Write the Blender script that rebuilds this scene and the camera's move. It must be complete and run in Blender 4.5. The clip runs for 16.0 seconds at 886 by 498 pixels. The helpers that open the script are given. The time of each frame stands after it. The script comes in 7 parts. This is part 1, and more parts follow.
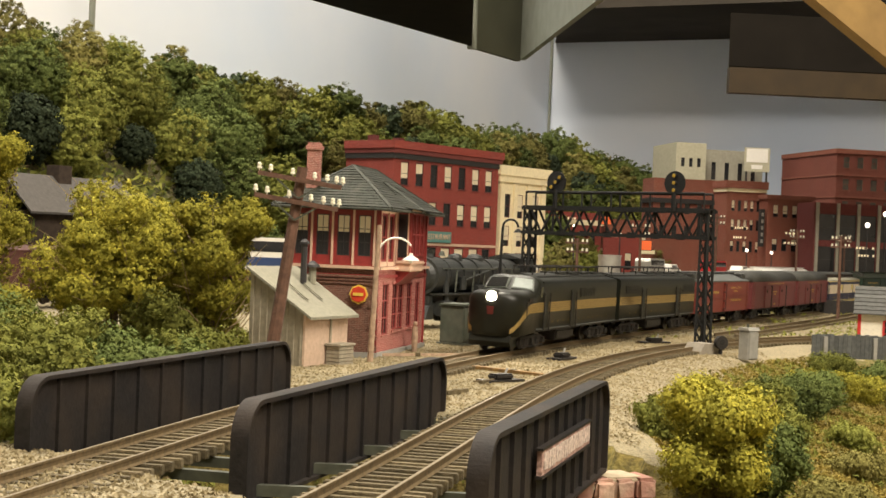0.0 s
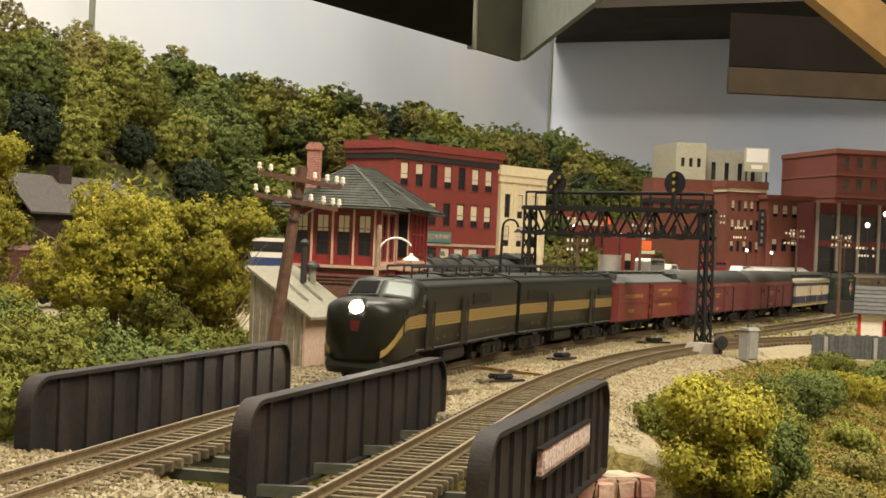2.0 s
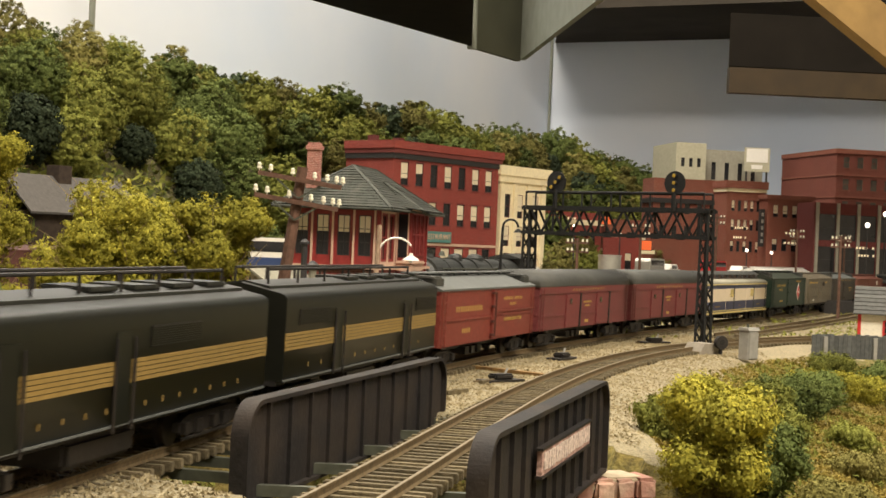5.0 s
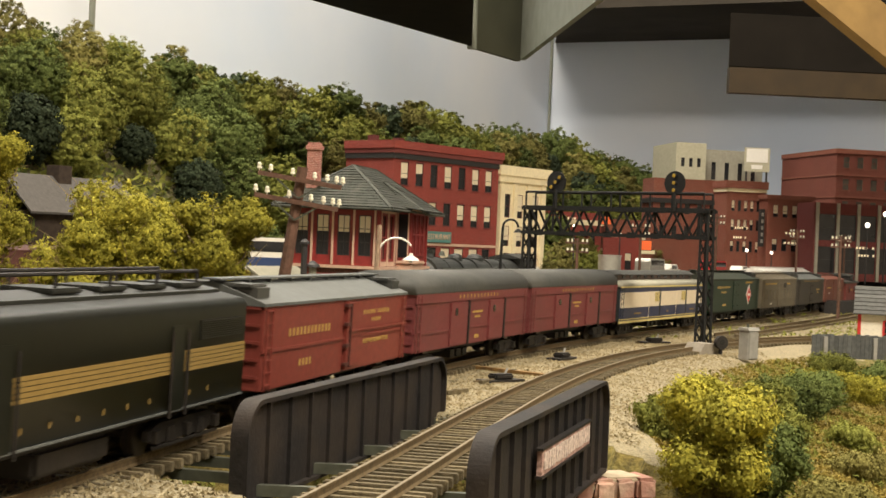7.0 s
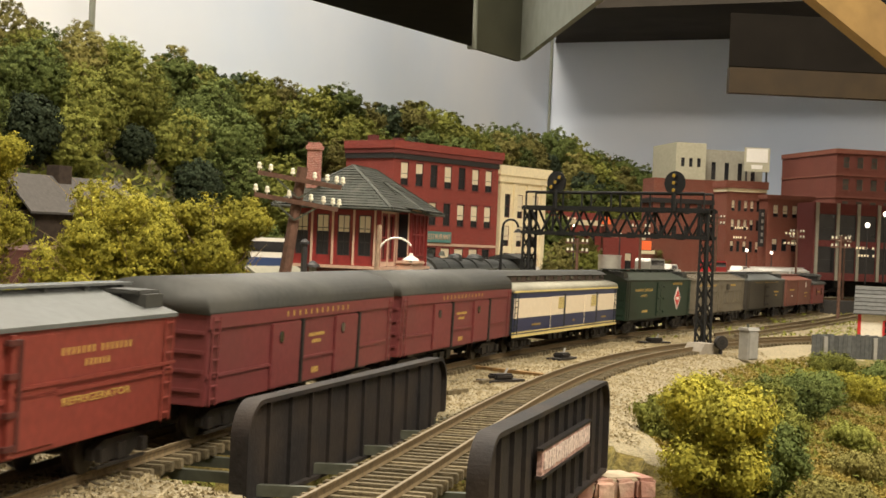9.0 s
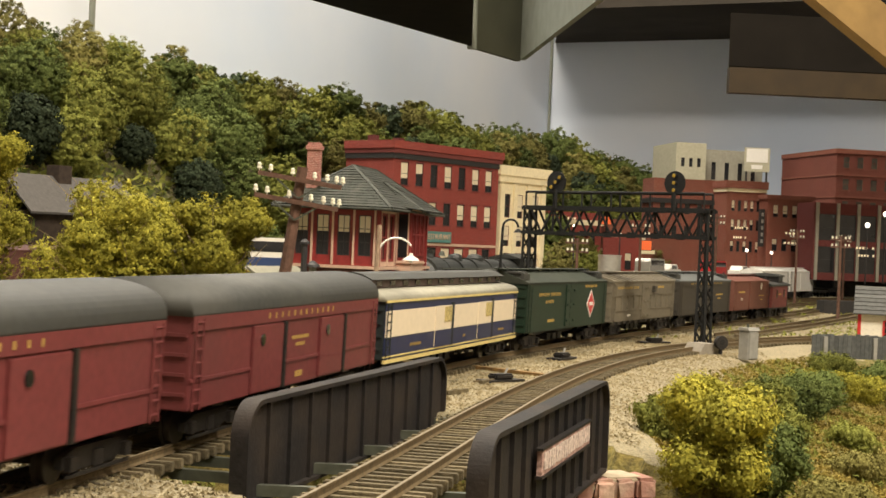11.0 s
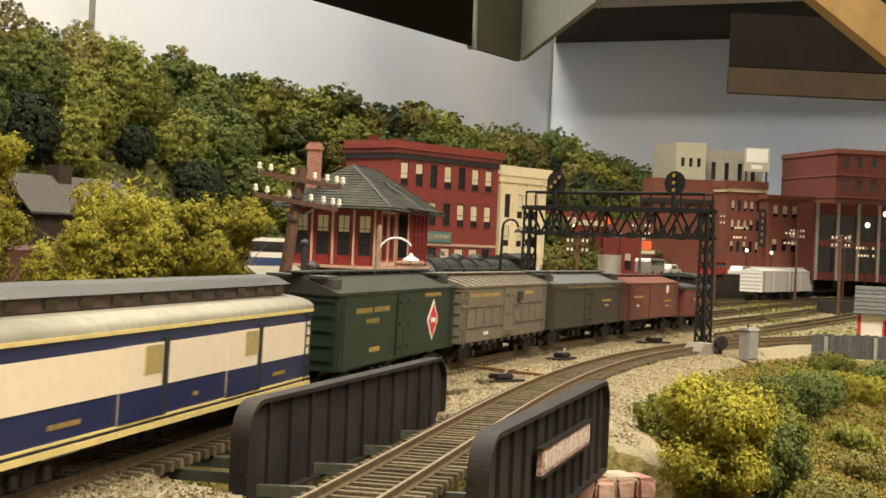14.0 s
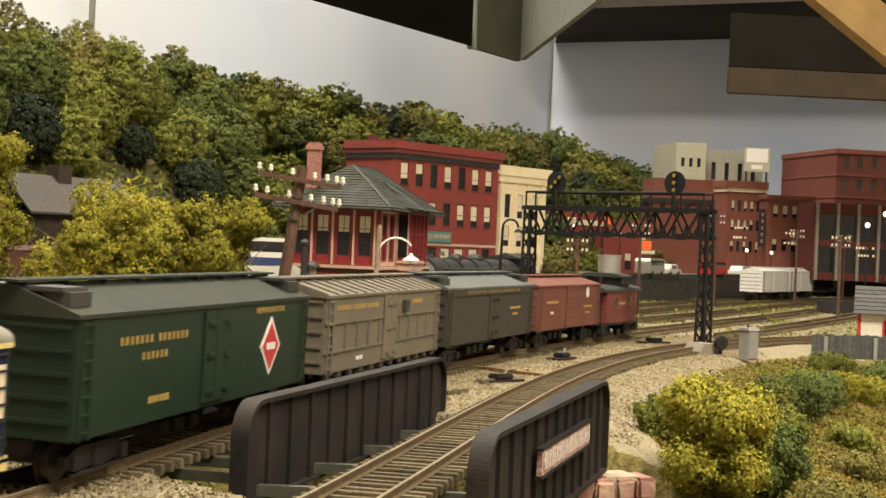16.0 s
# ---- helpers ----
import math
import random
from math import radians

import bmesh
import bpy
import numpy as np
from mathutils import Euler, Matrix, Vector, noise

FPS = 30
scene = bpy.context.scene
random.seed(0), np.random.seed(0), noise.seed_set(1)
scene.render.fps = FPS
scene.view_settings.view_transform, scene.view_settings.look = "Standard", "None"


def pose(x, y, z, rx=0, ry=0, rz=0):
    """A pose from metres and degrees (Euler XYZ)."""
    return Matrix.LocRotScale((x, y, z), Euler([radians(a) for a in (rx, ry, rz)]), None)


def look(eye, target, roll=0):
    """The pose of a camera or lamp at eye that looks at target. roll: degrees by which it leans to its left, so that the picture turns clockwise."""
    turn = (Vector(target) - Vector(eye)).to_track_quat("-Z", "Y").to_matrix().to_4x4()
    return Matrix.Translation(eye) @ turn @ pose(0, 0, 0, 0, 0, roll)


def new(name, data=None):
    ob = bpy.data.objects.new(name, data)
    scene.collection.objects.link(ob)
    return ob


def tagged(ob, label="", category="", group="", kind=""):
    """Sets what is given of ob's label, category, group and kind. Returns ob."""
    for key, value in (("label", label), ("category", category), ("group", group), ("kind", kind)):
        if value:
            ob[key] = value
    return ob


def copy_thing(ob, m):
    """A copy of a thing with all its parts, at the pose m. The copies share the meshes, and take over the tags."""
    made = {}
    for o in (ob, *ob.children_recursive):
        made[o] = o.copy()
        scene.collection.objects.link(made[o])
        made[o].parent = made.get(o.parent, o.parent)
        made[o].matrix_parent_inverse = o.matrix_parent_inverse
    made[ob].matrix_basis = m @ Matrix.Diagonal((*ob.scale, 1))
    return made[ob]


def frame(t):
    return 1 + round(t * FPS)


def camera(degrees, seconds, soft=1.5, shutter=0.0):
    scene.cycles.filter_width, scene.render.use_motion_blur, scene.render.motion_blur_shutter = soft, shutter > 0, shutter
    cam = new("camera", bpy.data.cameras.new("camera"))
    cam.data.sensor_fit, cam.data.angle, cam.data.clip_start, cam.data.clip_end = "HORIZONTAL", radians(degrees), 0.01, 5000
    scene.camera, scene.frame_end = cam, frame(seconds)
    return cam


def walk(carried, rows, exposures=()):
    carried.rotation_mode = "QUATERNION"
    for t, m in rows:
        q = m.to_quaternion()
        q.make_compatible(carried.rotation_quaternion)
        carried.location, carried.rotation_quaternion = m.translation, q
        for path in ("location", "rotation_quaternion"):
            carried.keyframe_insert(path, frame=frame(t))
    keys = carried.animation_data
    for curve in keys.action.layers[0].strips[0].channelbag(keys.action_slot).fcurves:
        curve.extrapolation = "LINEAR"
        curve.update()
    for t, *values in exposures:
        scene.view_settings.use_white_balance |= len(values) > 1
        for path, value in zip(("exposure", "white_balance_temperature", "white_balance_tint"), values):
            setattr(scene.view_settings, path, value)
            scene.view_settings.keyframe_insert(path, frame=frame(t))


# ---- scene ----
# A model railway: lengths below are millimetres of the model, turned into metres by MM.
MM = 0.001
EYE = (0.0, 0.0, 0.05925)
cam = camera(34.17, 16.0, soft=1.6, shutter=0.5)
STAND = look(EYE, (0.0, 1.0, 0.05925 - 0.0022), 2.4)
walk(cam, [(0.0, STAND), (16.0, STAND)], exposures=[(0.0, 0.0, 6500, 10), (16.0, 0.0, 6500, 10)])

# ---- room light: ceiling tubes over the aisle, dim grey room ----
world = bpy.data.worlds.new("room")
scene.world = world
world.use_nodes = True
world.node_tree.nodes["Background"].inputs[0].default_value = (1.0, 0.93, 0.82, 1)
world.node_tree.nodes["Background"].inputs[1].default_value = 0.25


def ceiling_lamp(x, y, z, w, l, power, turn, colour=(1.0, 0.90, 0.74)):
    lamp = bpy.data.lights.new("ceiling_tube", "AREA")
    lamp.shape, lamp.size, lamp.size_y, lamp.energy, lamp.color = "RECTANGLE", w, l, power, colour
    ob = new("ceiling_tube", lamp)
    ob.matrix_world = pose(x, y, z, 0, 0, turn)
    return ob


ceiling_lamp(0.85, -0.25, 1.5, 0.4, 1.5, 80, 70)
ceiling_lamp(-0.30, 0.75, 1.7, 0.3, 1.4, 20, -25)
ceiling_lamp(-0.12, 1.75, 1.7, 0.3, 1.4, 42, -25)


# ---- materials ----
def mat(name, colour, rough=0.7, metal=0.0, var=0.25, scale=400.0, bump=0.0, bscale=900.0, dirt=None, dirt_scale=40.0, dirt_amount=0.5, emit=None, rand=0.0, spec=0.4):
    """A surface with fine grain, broad stains (dirt) and relief, sized in the world's metres."""
    m = bpy.data.materials.new(name)
    m.use_nodes = True
    t = m.node_tree
    b = t.nodes["Principled BSDF"]
    b.inputs["Roughness"].default_value, b.inputs["Metallic"].default_value = rough, metal
    b.inputs["Specular IOR Level"].default_value = spec
    geo = t.nodes.new("ShaderNodeNewGeometry")
    def nz(sc, detail=4.0):
        n = t.nodes.new("ShaderNodeTexNoise")
        n.inputs["Scale"].default_value, n.inputs["Detail"].default_value = sc, detail
        t.links.new(geo.outputs["Position"] if not name.startswith("train") else obj.outputs["Object"], n.inputs["Vector"])
        return n
    obj = t.nodes.new("ShaderNodeTexCoord")
    fine = nz(scale)
    ramp = t.nodes.new("ShaderNodeValToRGB")
    lo = [max(0, c * (1 - var)) for c in colour]
    hi = [min(1, c * (1 + var)) for c in colour]
    ramp.color_ramp.elements[0].position, ramp.color_ramp.elements[0].color = 0.3, (*lo, 1)
    ramp.color_ramp.elements[1].position, ramp.color_ramp.elements[1].color = 0.7, (*hi, 1)
    t.links.new(fine.outputs["Fac"], ramp.inputs["Fac"])
    out = ramp.outputs["Color"]
    if dirt:
        broad = nz(dirt_scale, 6.0)
        r2 = t.nodes.new("ShaderNodeMapRange")
        r2.inputs["From Min"].default_value, r2.inputs["From Max"].default_value = 0.42, 0.72
        r2.inputs["To Max"].default_value = dirt_amount
        t.links.new(broad.outputs["Fac"], r2.inputs["Value"])
        mix = t.nodes.new("ShaderNodeMix")
        mix.data_type = "RGBA"
        mix.inputs["B"].default_value = (*dirt, 1)
        t.links.new(r2.outputs["Result"], mix.inputs["Factor"])
        t.links.new(out, mix.inputs["A"])
        out = mix.outputs["Result"]
    if rand:
        info = t.nodes.new("ShaderNodeObjectInfo")
        hsv = t.nodes.new("ShaderNodeHueSaturation")
        r3 = t.nodes.new("ShaderNodeMapRange")
        r3.inputs["To Min"].default_value, r3.inputs["To Max"].default_value = 1 - rand, 1 + rand
        t.links.new(info.outputs["Random"], r3.inputs["Value"])
        t.links.new(r3.outputs["Result"], hsv.inputs["Value"])
        t.links.new(out, hsv.inputs["Color"])
        out = hsv.outputs["Color"]
    t.links.new(out, b.inputs["Base Color"])
    if bump:
        rel = nz(bscale)
        bp = t.nodes.new("ShaderNodeBump")
        bp.inputs["Strength"].default_value, bp.inputs["Distance"].default_value = bump, 0.001
        t.links.new(rel.outputs["Fac"], bp.inputs["Height"])
        t.links.new(bp.outputs["Normal"], b.inputs["Normal"])
    if emit:
        b.inputs["Emission Color"].default_value, b.inputs["Emission Strength"].default_value = (*emit[:3], 1), emit[3]
    return m


def leaf_mat(name, dark, mid, light, bump=0.6):
    """Ground-foam foliage: each clump takes its own shade."""
    m = bpy.data.materials.new(name)
    m.use_nodes = True
    t = m.node_tree
    b = t.nodes["Principled BSDF"]
    b.inputs["Roughness"].default_value = 0.95
    b.inputs["Specular IOR Level"].default_value = 0.1
    geo = t.nodes.new("ShaderNodeNewGeometry")
    n = t.nodes.new("ShaderNodeTexNoise")
    n.inputs["Scale"].default_value, n.inputs["Detail"].default_value = 95.0, 6.0
    t.links.new(geo.outputs["Position"], n.inputs["Vector"])
    add = t.nodes.new("ShaderNodeMath")
    add.operation = "MULTIPLY_ADD"
    add.inputs[1].default_value, add.inputs[2].default_value = 0.20, 0.12
    t.links.new(geo.outputs["Random Per Island"], add.inputs[0])
    add2 = t.nodes.new("ShaderNodeMath")
    add2.operation = "MULTIPLY_ADD"
    add2.inputs[1].default_value = 0.60
    t.links.new(n.outputs["Fac"], add2.inputs[0])
    t.links.new(add.outputs[0], add2.inputs[2])
    r = t.nodes.new("ShaderNodeValToRGB")
    r.color_ramp.elements[0].position, r.color_ramp.elements[0].color = 0.22, (*dark, 1)
    r.color_ramp.elements[1].position, r.color_ramp.elements[1].color = 0.78, (*light, 1)
    e = r.color_ramp.elements.new(0.5)
    e.color = (*mid, 1)
    t.links.new(add2.outputs[0], r.inputs["Fac"])
    info = t.nodes.new("ShaderNodeObjectInfo")
    hsv = t.nodes.new("ShaderNodeHueSaturation")
    mr = t.nodes.new("ShaderNodeMapRange")
    mr.inputs["To Min"].default_value, mr.inputs["To Max"].default_value = 0.68, 1.3
    t.links.new(info.outputs["Random"], mr.inputs["Value"])
    t.links.new(mr.outputs["Result"], hsv.inputs["Value"])
    t.links.new(r.outputs["Color"], hsv.inputs["Color"])
    t.links.new(hsv.outputs["Color"], b.inputs["Base Color"])
    return m


M_GIRDER = mat("girder_black", (0.017, 0.015, 0.015), 0.7, 0, 0.3, 500, 0.15, 900, (0.05, 0.036, 0.026), 45, 0.6, spec=0.25)
M_RAIL = mat("rail_steel", (0.125, 0.088, 0.044), 0.75, 0.0, 0.3, 600)
M_RAILTOP = mat("rail_polished", (0.19, 0.15, 0.092), 0.55, 0.2, 0.2, 600)
M_TIE = mat("tie_wood", (0.105, 0.082, 0.043), 0.9, 0, 0.4, 700, 0.4, 1200, (0.15, 0.118, 0.07), 60, 0.6, rand=0.3)
M_GROUND = mat("ballast_ground", (0.28, 0.235, 0.145), 0.95, 0, 0.45, 700, 0.9, 900, (0.17, 0.15, 0.09), 14, 0.7)
M_GRASS = mat("grass_foam", (0.17, 0.13, 0.035), 0.95, 0, 0.55, 450, 1.0, 700, (0.10, 0.11, 0.03), 22, 0.8)
M_HILL = mat("hill_earth", (0.10, 0.085, 0.035), 0.95, 0, 0.5, 200, 1.0, 300, (0.05, 0.06, 0.02), 12, 0.8)
M_SKY = mat("backdrop_paint", (0.66, 0.74, 0.88), 0.9, 0, 0.03, 3, 0, 900, (0.84, 0.85, 0.89), 1.6, 0.9)
M_LOCO = mat("train_green", (0.009, 0.0098, 0.0062), 0.4, 0, 0.15, 300, 0, 900, (0.010, 0.009, 0.007), 20, 0.4, spec=0.3)
M_LOCO_ROOF = mat("train_roof_black", (0.02, 0.021, 0.018), 0.45, 0, 0.2, 300)
M_GOLD = mat("train_gold", (0.25, 0.165, 0.05), 0.5, 0, 0.12, 400)
M_BLACK = mat("train_black", (0.014, 0.012, 0.011), 0.6, 0, 0.3, 500, 0.2, 900, (0.035, 0.026, 0.018), 40, 0.6)
M_WHEEL = mat("train_wheel", (0.05, 0.042, 0.035), 0.4, 0.6, 0.2, 500)
M_RED = mat("train_freight_red", (0.185, 0.036, 0.026), 0.55, 0, 0.15, 400, 0, 900, (0.16, 0.03, 0.02), 25, 0.5)
M_TUSCAN = mat("train_tuscan", (0.155, 0.034, 0.034), 0.55, 0, 0.14, 400, 0, 900, (0.12, 0.036, 0.034), 22, 0.5)
M_ROOFGREY = mat("train_roof_grey", (0.105, 0.112, 0.108), 0.6, 0, 0.12, 400, 0, 900, (0.075, 0.075, 0.068), 25, 0.6)
M_ROOFDARK = mat("train_roof_dark", (0.045, 0.046, 0.042), 0.6, 0, 0.15, 400, 0, 900, (0.075, 0.072, 0.06), 25, 0.6)
M_CREAM = mat("train_cream", (0.74, 0.63, 0.47), 0.5, 0, 0.04, 300)
M_BLUE = mat("train_blue", (0.018, 0.024, 0.075), 0.4, 0, 0.1, 300)
M_GREEN = mat("train_reefer_green", (0.013, 0.030, 0.017), 0.5, 0, 0.12, 300, 0, 900, (0.018, 0.03, 0.018), 25, 0.5)
M_GREY = mat("train_weathered_grey", (0.15, 0.13, 0.095), 0.7, 0, 0.15, 400, 0, 900, (0.18, 0.15, 0.10), 30, 0.6)
M_DKGREY = mat("train_dark_grey", (0.05, 0.043, 0.034), 0.65, 0, 0.15, 400, 0, 900, (0.055, 0.046, 0.034), 30, 0.6)
M_BROWN = mat("train_boxcar_brown", (0.155, 0.055, 0.037), 0.65, 0, 0.15, 400, 0, 900, (0.20, 0.09, 0.065), 30, 0.6)
M_CABOOSE = mat("train_caboose_red", (0.18, 0.045, 0.038), 0.6, 0, 0.15, 400)
M_YELLOW = mat("train_lettering_gold", (0.44, 0.29, 0.075), 0.6, 0, 0.1, 500)
M_WHITE = mat("train_white", (0.75, 0.72, 0.66), 0.6, 0, 0.08, 400)
M_KEYRED = mat("train_diamond_red", (0.52, 0.04, 0.04), 0.5, 0, 0.1, 400)
M_LAMP = mat("train_headlight_glow", (1, 0.95, 0.85), 0.3, 0, 0, 300, emit=(1.0, 0.86, 0.66, 700))
M_CABFRAME = mat("train_cab_frame", (0.075, 0.085, 0.068), 0.4, 0, 0.1, 300)
M_PANESHEEN = mat("train_cab_glow", (0.14, 0.16, 0.14), 0.3, 0, 0.1, 300, emit=(0.85, 0.95, 0.8, 0.13))
M_DARKGLASS = mat("train_dark_glass", (0.015, 0.015, 0.015), 0.12, 0, 0.1, 300, spec=0.6)


# ---- mesh helpers ----
def part(name, bm, material, parent, label=""):
    """Links a bmesh made in millimetres as one mesh object under parent."""
    bmesh.ops.scale(bm, vec=(MM, MM, MM), verts=bm.verts)
    me = bpy.data.meshes.new(name)
    bm.to_mesh(me)
    bm.free()
    me.materials.append(material)
    ob = new(name, me)
    ob.parent = parent
    if label:
        ob["label"] = label
    return ob


def same(ob, x, y, z, rz=0.0, parent=None, ry=0.0):
    """Another object on the mesh of ob, at a place in millimetres under parent."""
    o = new(ob.name.split(".")[0], ob.data)
    o.parent = parent or ob.parent
    o.matrix_basis = pose(x * MM, y * MM, z * MM, 0, ry, rz)
    for key in ob.keys():
        o[key] = ob[key]
    return o


def thing(name, x=0.0, y=0.0, z=0.0, rz=0.0, label="", category="", group="", kind=""):
    ob = new(name)
    ob.empty_display_size = 0.01
    ob.matrix_basis = pose(x * MM, y * MM, z * MM, 0, 0, rz)
    return tagged(ob, label, category, group, kind)


def solo(name, bm, material, label="", category="", kind="", group="", at=None):
    """One mesh that is a whole thing."""
    ob = part(name, bm, material, None)
    if at is not None:
        ob.matrix_basis = pose(at[0] * MM, at[1] * MM, at[2] * MM, 0, 0, at[3] if len(at) > 3 else 0)
    return tagged(ob, label, category, group, kind)


def box(x0, x1, y0, y1, z0, z1, bm=None, bevel=0.0):
    new_bm = bm is None
    bm = bm or bmesh.new()
    v = [bm.verts.new((x, y, z)) for z in (z0, z1) for x, y in ((x0, y0), (x1, y0), (x1, y1), (x0, y1))]
    fs = [bm.faces.new([v[i] for i in f]) for f in ((3, 2, 1, 0), (4, 5, 6, 7), (0, 1, 5, 4), (1, 2, 6, 5), (2, 3, 7, 6), (3, 0, 4, 7))]
    if bevel:
        es = list({e for f in fs for e in f.edges})
        bmesh.ops.bevel(bm, geom=es, offset=bevel, segments=2, affect="EDGES", clamp_overlap=True)
    return bm


def rod(a, b, r, bm=None, n=6, r2=None):
    """A round bar from a to b."""
    bm = bm or bmesh.new()
    a, b = Vector(a), Vector(b)
    d = (b - a).normalized()
    u = d.orthogonal().normalized()
    w = d.cross(u)
    r2 = r if r2 is None else r2
    ra, rb = [], []
    for i in range(n):
        c, s = math.cos(2 * math.pi * i / n), math.sin(2 * math.pi * i / n)
        ra.append(bm.verts.new(a + (u * c + w * s) * r))
        rb.append(bm.verts.new(b + (u * c + w * s) * r2))
    for i in range(n):
        j = (i + 1) % n
        bm.faces.new((ra[i], ra[j], rb[j], rb[i]))
    bm.faces.new(ra[::-1])
    bm.faces.new(rb)
    return bm


def bar(a, b, w, h, bm=None):
    """A square-edged bar from a to b, w across level and h upright."""
    bm = bm or bmesh.new()
    a, b = Vector(a), Vector(b)
    d = (b - a).normalized()
    s = d.cross(Vector((0, 0, 1)))
    s = (s if s.length > 1e-4 else Vector((1, 0, 0))).normalized()
    u = s.cross(d).normalized()
    vs = [bm.verts.new(p + s * (i * w / 2) + u * (j * h / 2)) for p in (a, b) for i, j in ((-1, -1), (1, -1), (1, 1), (-1, 1))]
    for f in ((0, 3, 2, 1), (4, 5, 6, 7), (0, 1, 5, 4), (1, 2, 6, 5), (2, 3, 7, 6), (3, 0, 4, 7)):
        bm.faces.new([vs[i] for i in f])
    return bm


def prism(profile, x0, x1, bm=None, axis="x"):
    """A profile of (y, z) corners drawn along x from x0 to x1 (or of (x, z) along y)."""
    bm = bm or bmesh.new()
    if axis == "x":
        a = [bm.verts.new((x0, p, q)) for p, q in profile]
        b = [bm.verts.new((x1, p, q)) for p, q in profile]
    elif axis == "y":
        a = [bm.verts.new((p, x0, q)) for p, q in profile]
        b = [bm.verts.new((p, x1, q)) for p, q in profile]
    else:
        a = [bm.verts.new((p, q, x0)) for p, q in profile]
        b = [bm.verts.new((p, q, x1)) for p, q in profile]
    n = len(profile)
    for i in range(n):
        j = (i + 1) % n
        bm.faces.new((a[i], a[j], b[j], b[i]))
    bm.faces.new(a[::-1])
    bm.faces.new(b)
    bmesh.ops.recalc_face_normals(bm, faces=bm.faces)
    return bm


def lathe(profile, bm=None, n=16, c=(0, 0, 0)):
    """(radius, height) points turned about the upright axis through c."""
    bm = bm or bmesh.new()
    rings = [[bm.verts.new((c[0] + r * math.cos(2 * math.pi * i / n), c[1] + r * math.sin(2 * math.pi * i / n), c[2] + z)) for i in range(n)] for r, z in profile]
    for a, b in zip(rings, rings[1:]):
        for i in range(n):
            j = (i + 1) % n
            bm.faces.new((a[i], a[j], b[j], b[i]))
    bm.faces.new(rings[0][::-1])
    bm.faces.new(rings[-1])
    return bm


# ---- the tracks' plan ----
STEP = 10.0


def plan(x0, y0, th0, ks, s0, s1, clamp):
    """Centre line by heading: th0 + sum(k u^i), u in metres, s = 0 at (x0, y0); past clamp the last bend goes on evenly."""
    def head(s):
        c = min(max(s, clamp[0]), clamp[1])
        u = c / 1000
        th = th0 + sum(k * u ** (i + 1) for i, k in enumerate(ks))
        slope = sum(k * (i + 1) * u ** i for i, k in enumerate(ks))
        if s < clamp[0]:
            return th + clamp[2] * (s - clamp[0]) / 1000
        if s > clamp[1]:
            return th + clamp[3] * (s - clamp[1]) / 1000
        return th
    line = {}
    x, y, s = x0, y0, 0.0
    line[0] = (x, y, head(0))
    while s < s1:
        h = head(s + STEP / 2)
        x, y, s = x + math.cos(h) * STEP, y + math.sin(h) * STEP, s + STEP
        line[round(s / STEP)] = (x, y, head(s))
    x, y, s = x0, y0, 0.0
    while s > s0:
        h = head(s - STEP / 2)
        x, y, s = x - math.cos(h) * STEP, y - math.sin(h) * STEP, s - STEP
        line[round(s / STEP)] = (x, y, head(s))
    return line


def on(line, s, off=0.0):
    """Place and heading at s along a line, off to its right."""
    lo, hi = min(line), max(line)
    k = min(max(s / STEP, lo), hi - 1)
    i = min(int(math.floor(k)), hi - 1)
    f = s / STEP - i
    a, b = line[i], line[i + 1]
    x, y, h = (a[j] + (b[j] - a[j]) * f for j in range(3))
    return x + off * math.sin(h), y - off * math.cos(h), h


MAIN = plan(-69.18, 473.1, 1.3539, (-0.1797, -0.8039, 1.1549, -0.4031), -1400, 3300, (-150, 1600, 0.0, -0.9))
SECOND = plan(-242.8, -220.1, 0.9455, (1.0816, -0.5951, -0.149), 0, 2400, (0, 1700, 0.0, -0.35))


# ---- ground, backdrop, room ----
def lump(x, y, sc, seed=0.0):
    return noise.noise(Vector((x / sc + seed, y / sc, seed * 0.7)))


def smooth(a, b, v):
    t = min(max((v - a) / (b - a), 0.0), 1.0)
    return t * t * (3 - 2 * t)


def hill_base(y):
    return max(430 - 0.13 * max(0.0, y - 1500), 285)


def uphill(x, y):
    """Millimetres up the slope from the foot of the hill."""
    return -0.906 * x + 0.42 * (y - 900) - hill_base(y)


def ground_z(x, y):
    """Height of the scenery's surface: track bed, gully under the bridge, bank in front, hillside behind."""
    # distance to the right of the second track and left of the main one
    k = min(max((y + 220) / 0.95, 0), 2300)
    best2 = min(((x - on(SECOND, s)[0]) ** 2 + (y - on(SECOND, s)[1]) ** 2, s) for s in range(int(max(k - 300, 0)), int(k + 500), 40))
    x2, y2, h2 = on(SECOND, best2[1])
    right = (x - x2) * math.sin(h2) - (y - y2) * math.cos(h2)
    z = -4.3
    # gully under the bridge
    u = 0.71 * x + 0.70 * y
    z -= 44 * smooth(215, 226, u + 3 * lump(x, y, 14, 9.0)) * (1 - smooth(370, 382, u + 3 * lump(x, y, 14, 9.0))) * smooth(-330, -150, x)
    z += 1.3 * (1 - smooth(190, 220, u))
    # bank falling to the front on the right
    fall = smooth(30, 90, right) * (1 - smooth(900, 1150, y))
    z -= 55 * fall * smooth(20, 330, right) + 8 * fall
    # far left lower meadow and rise of the hill
    hill = uphill(x, y)
    if hill > 0:
        z += (228 - 0.022 * max(0, y - 1450)) * smooth(-20, 300, hill) + 10 * lump(x, y, 60) * smooth(0, 60, hill)
    z += 1.2 * lump(x, y, 25, 3.0) + 0.5 * lump(x, y, 9, 5.0)
    return z


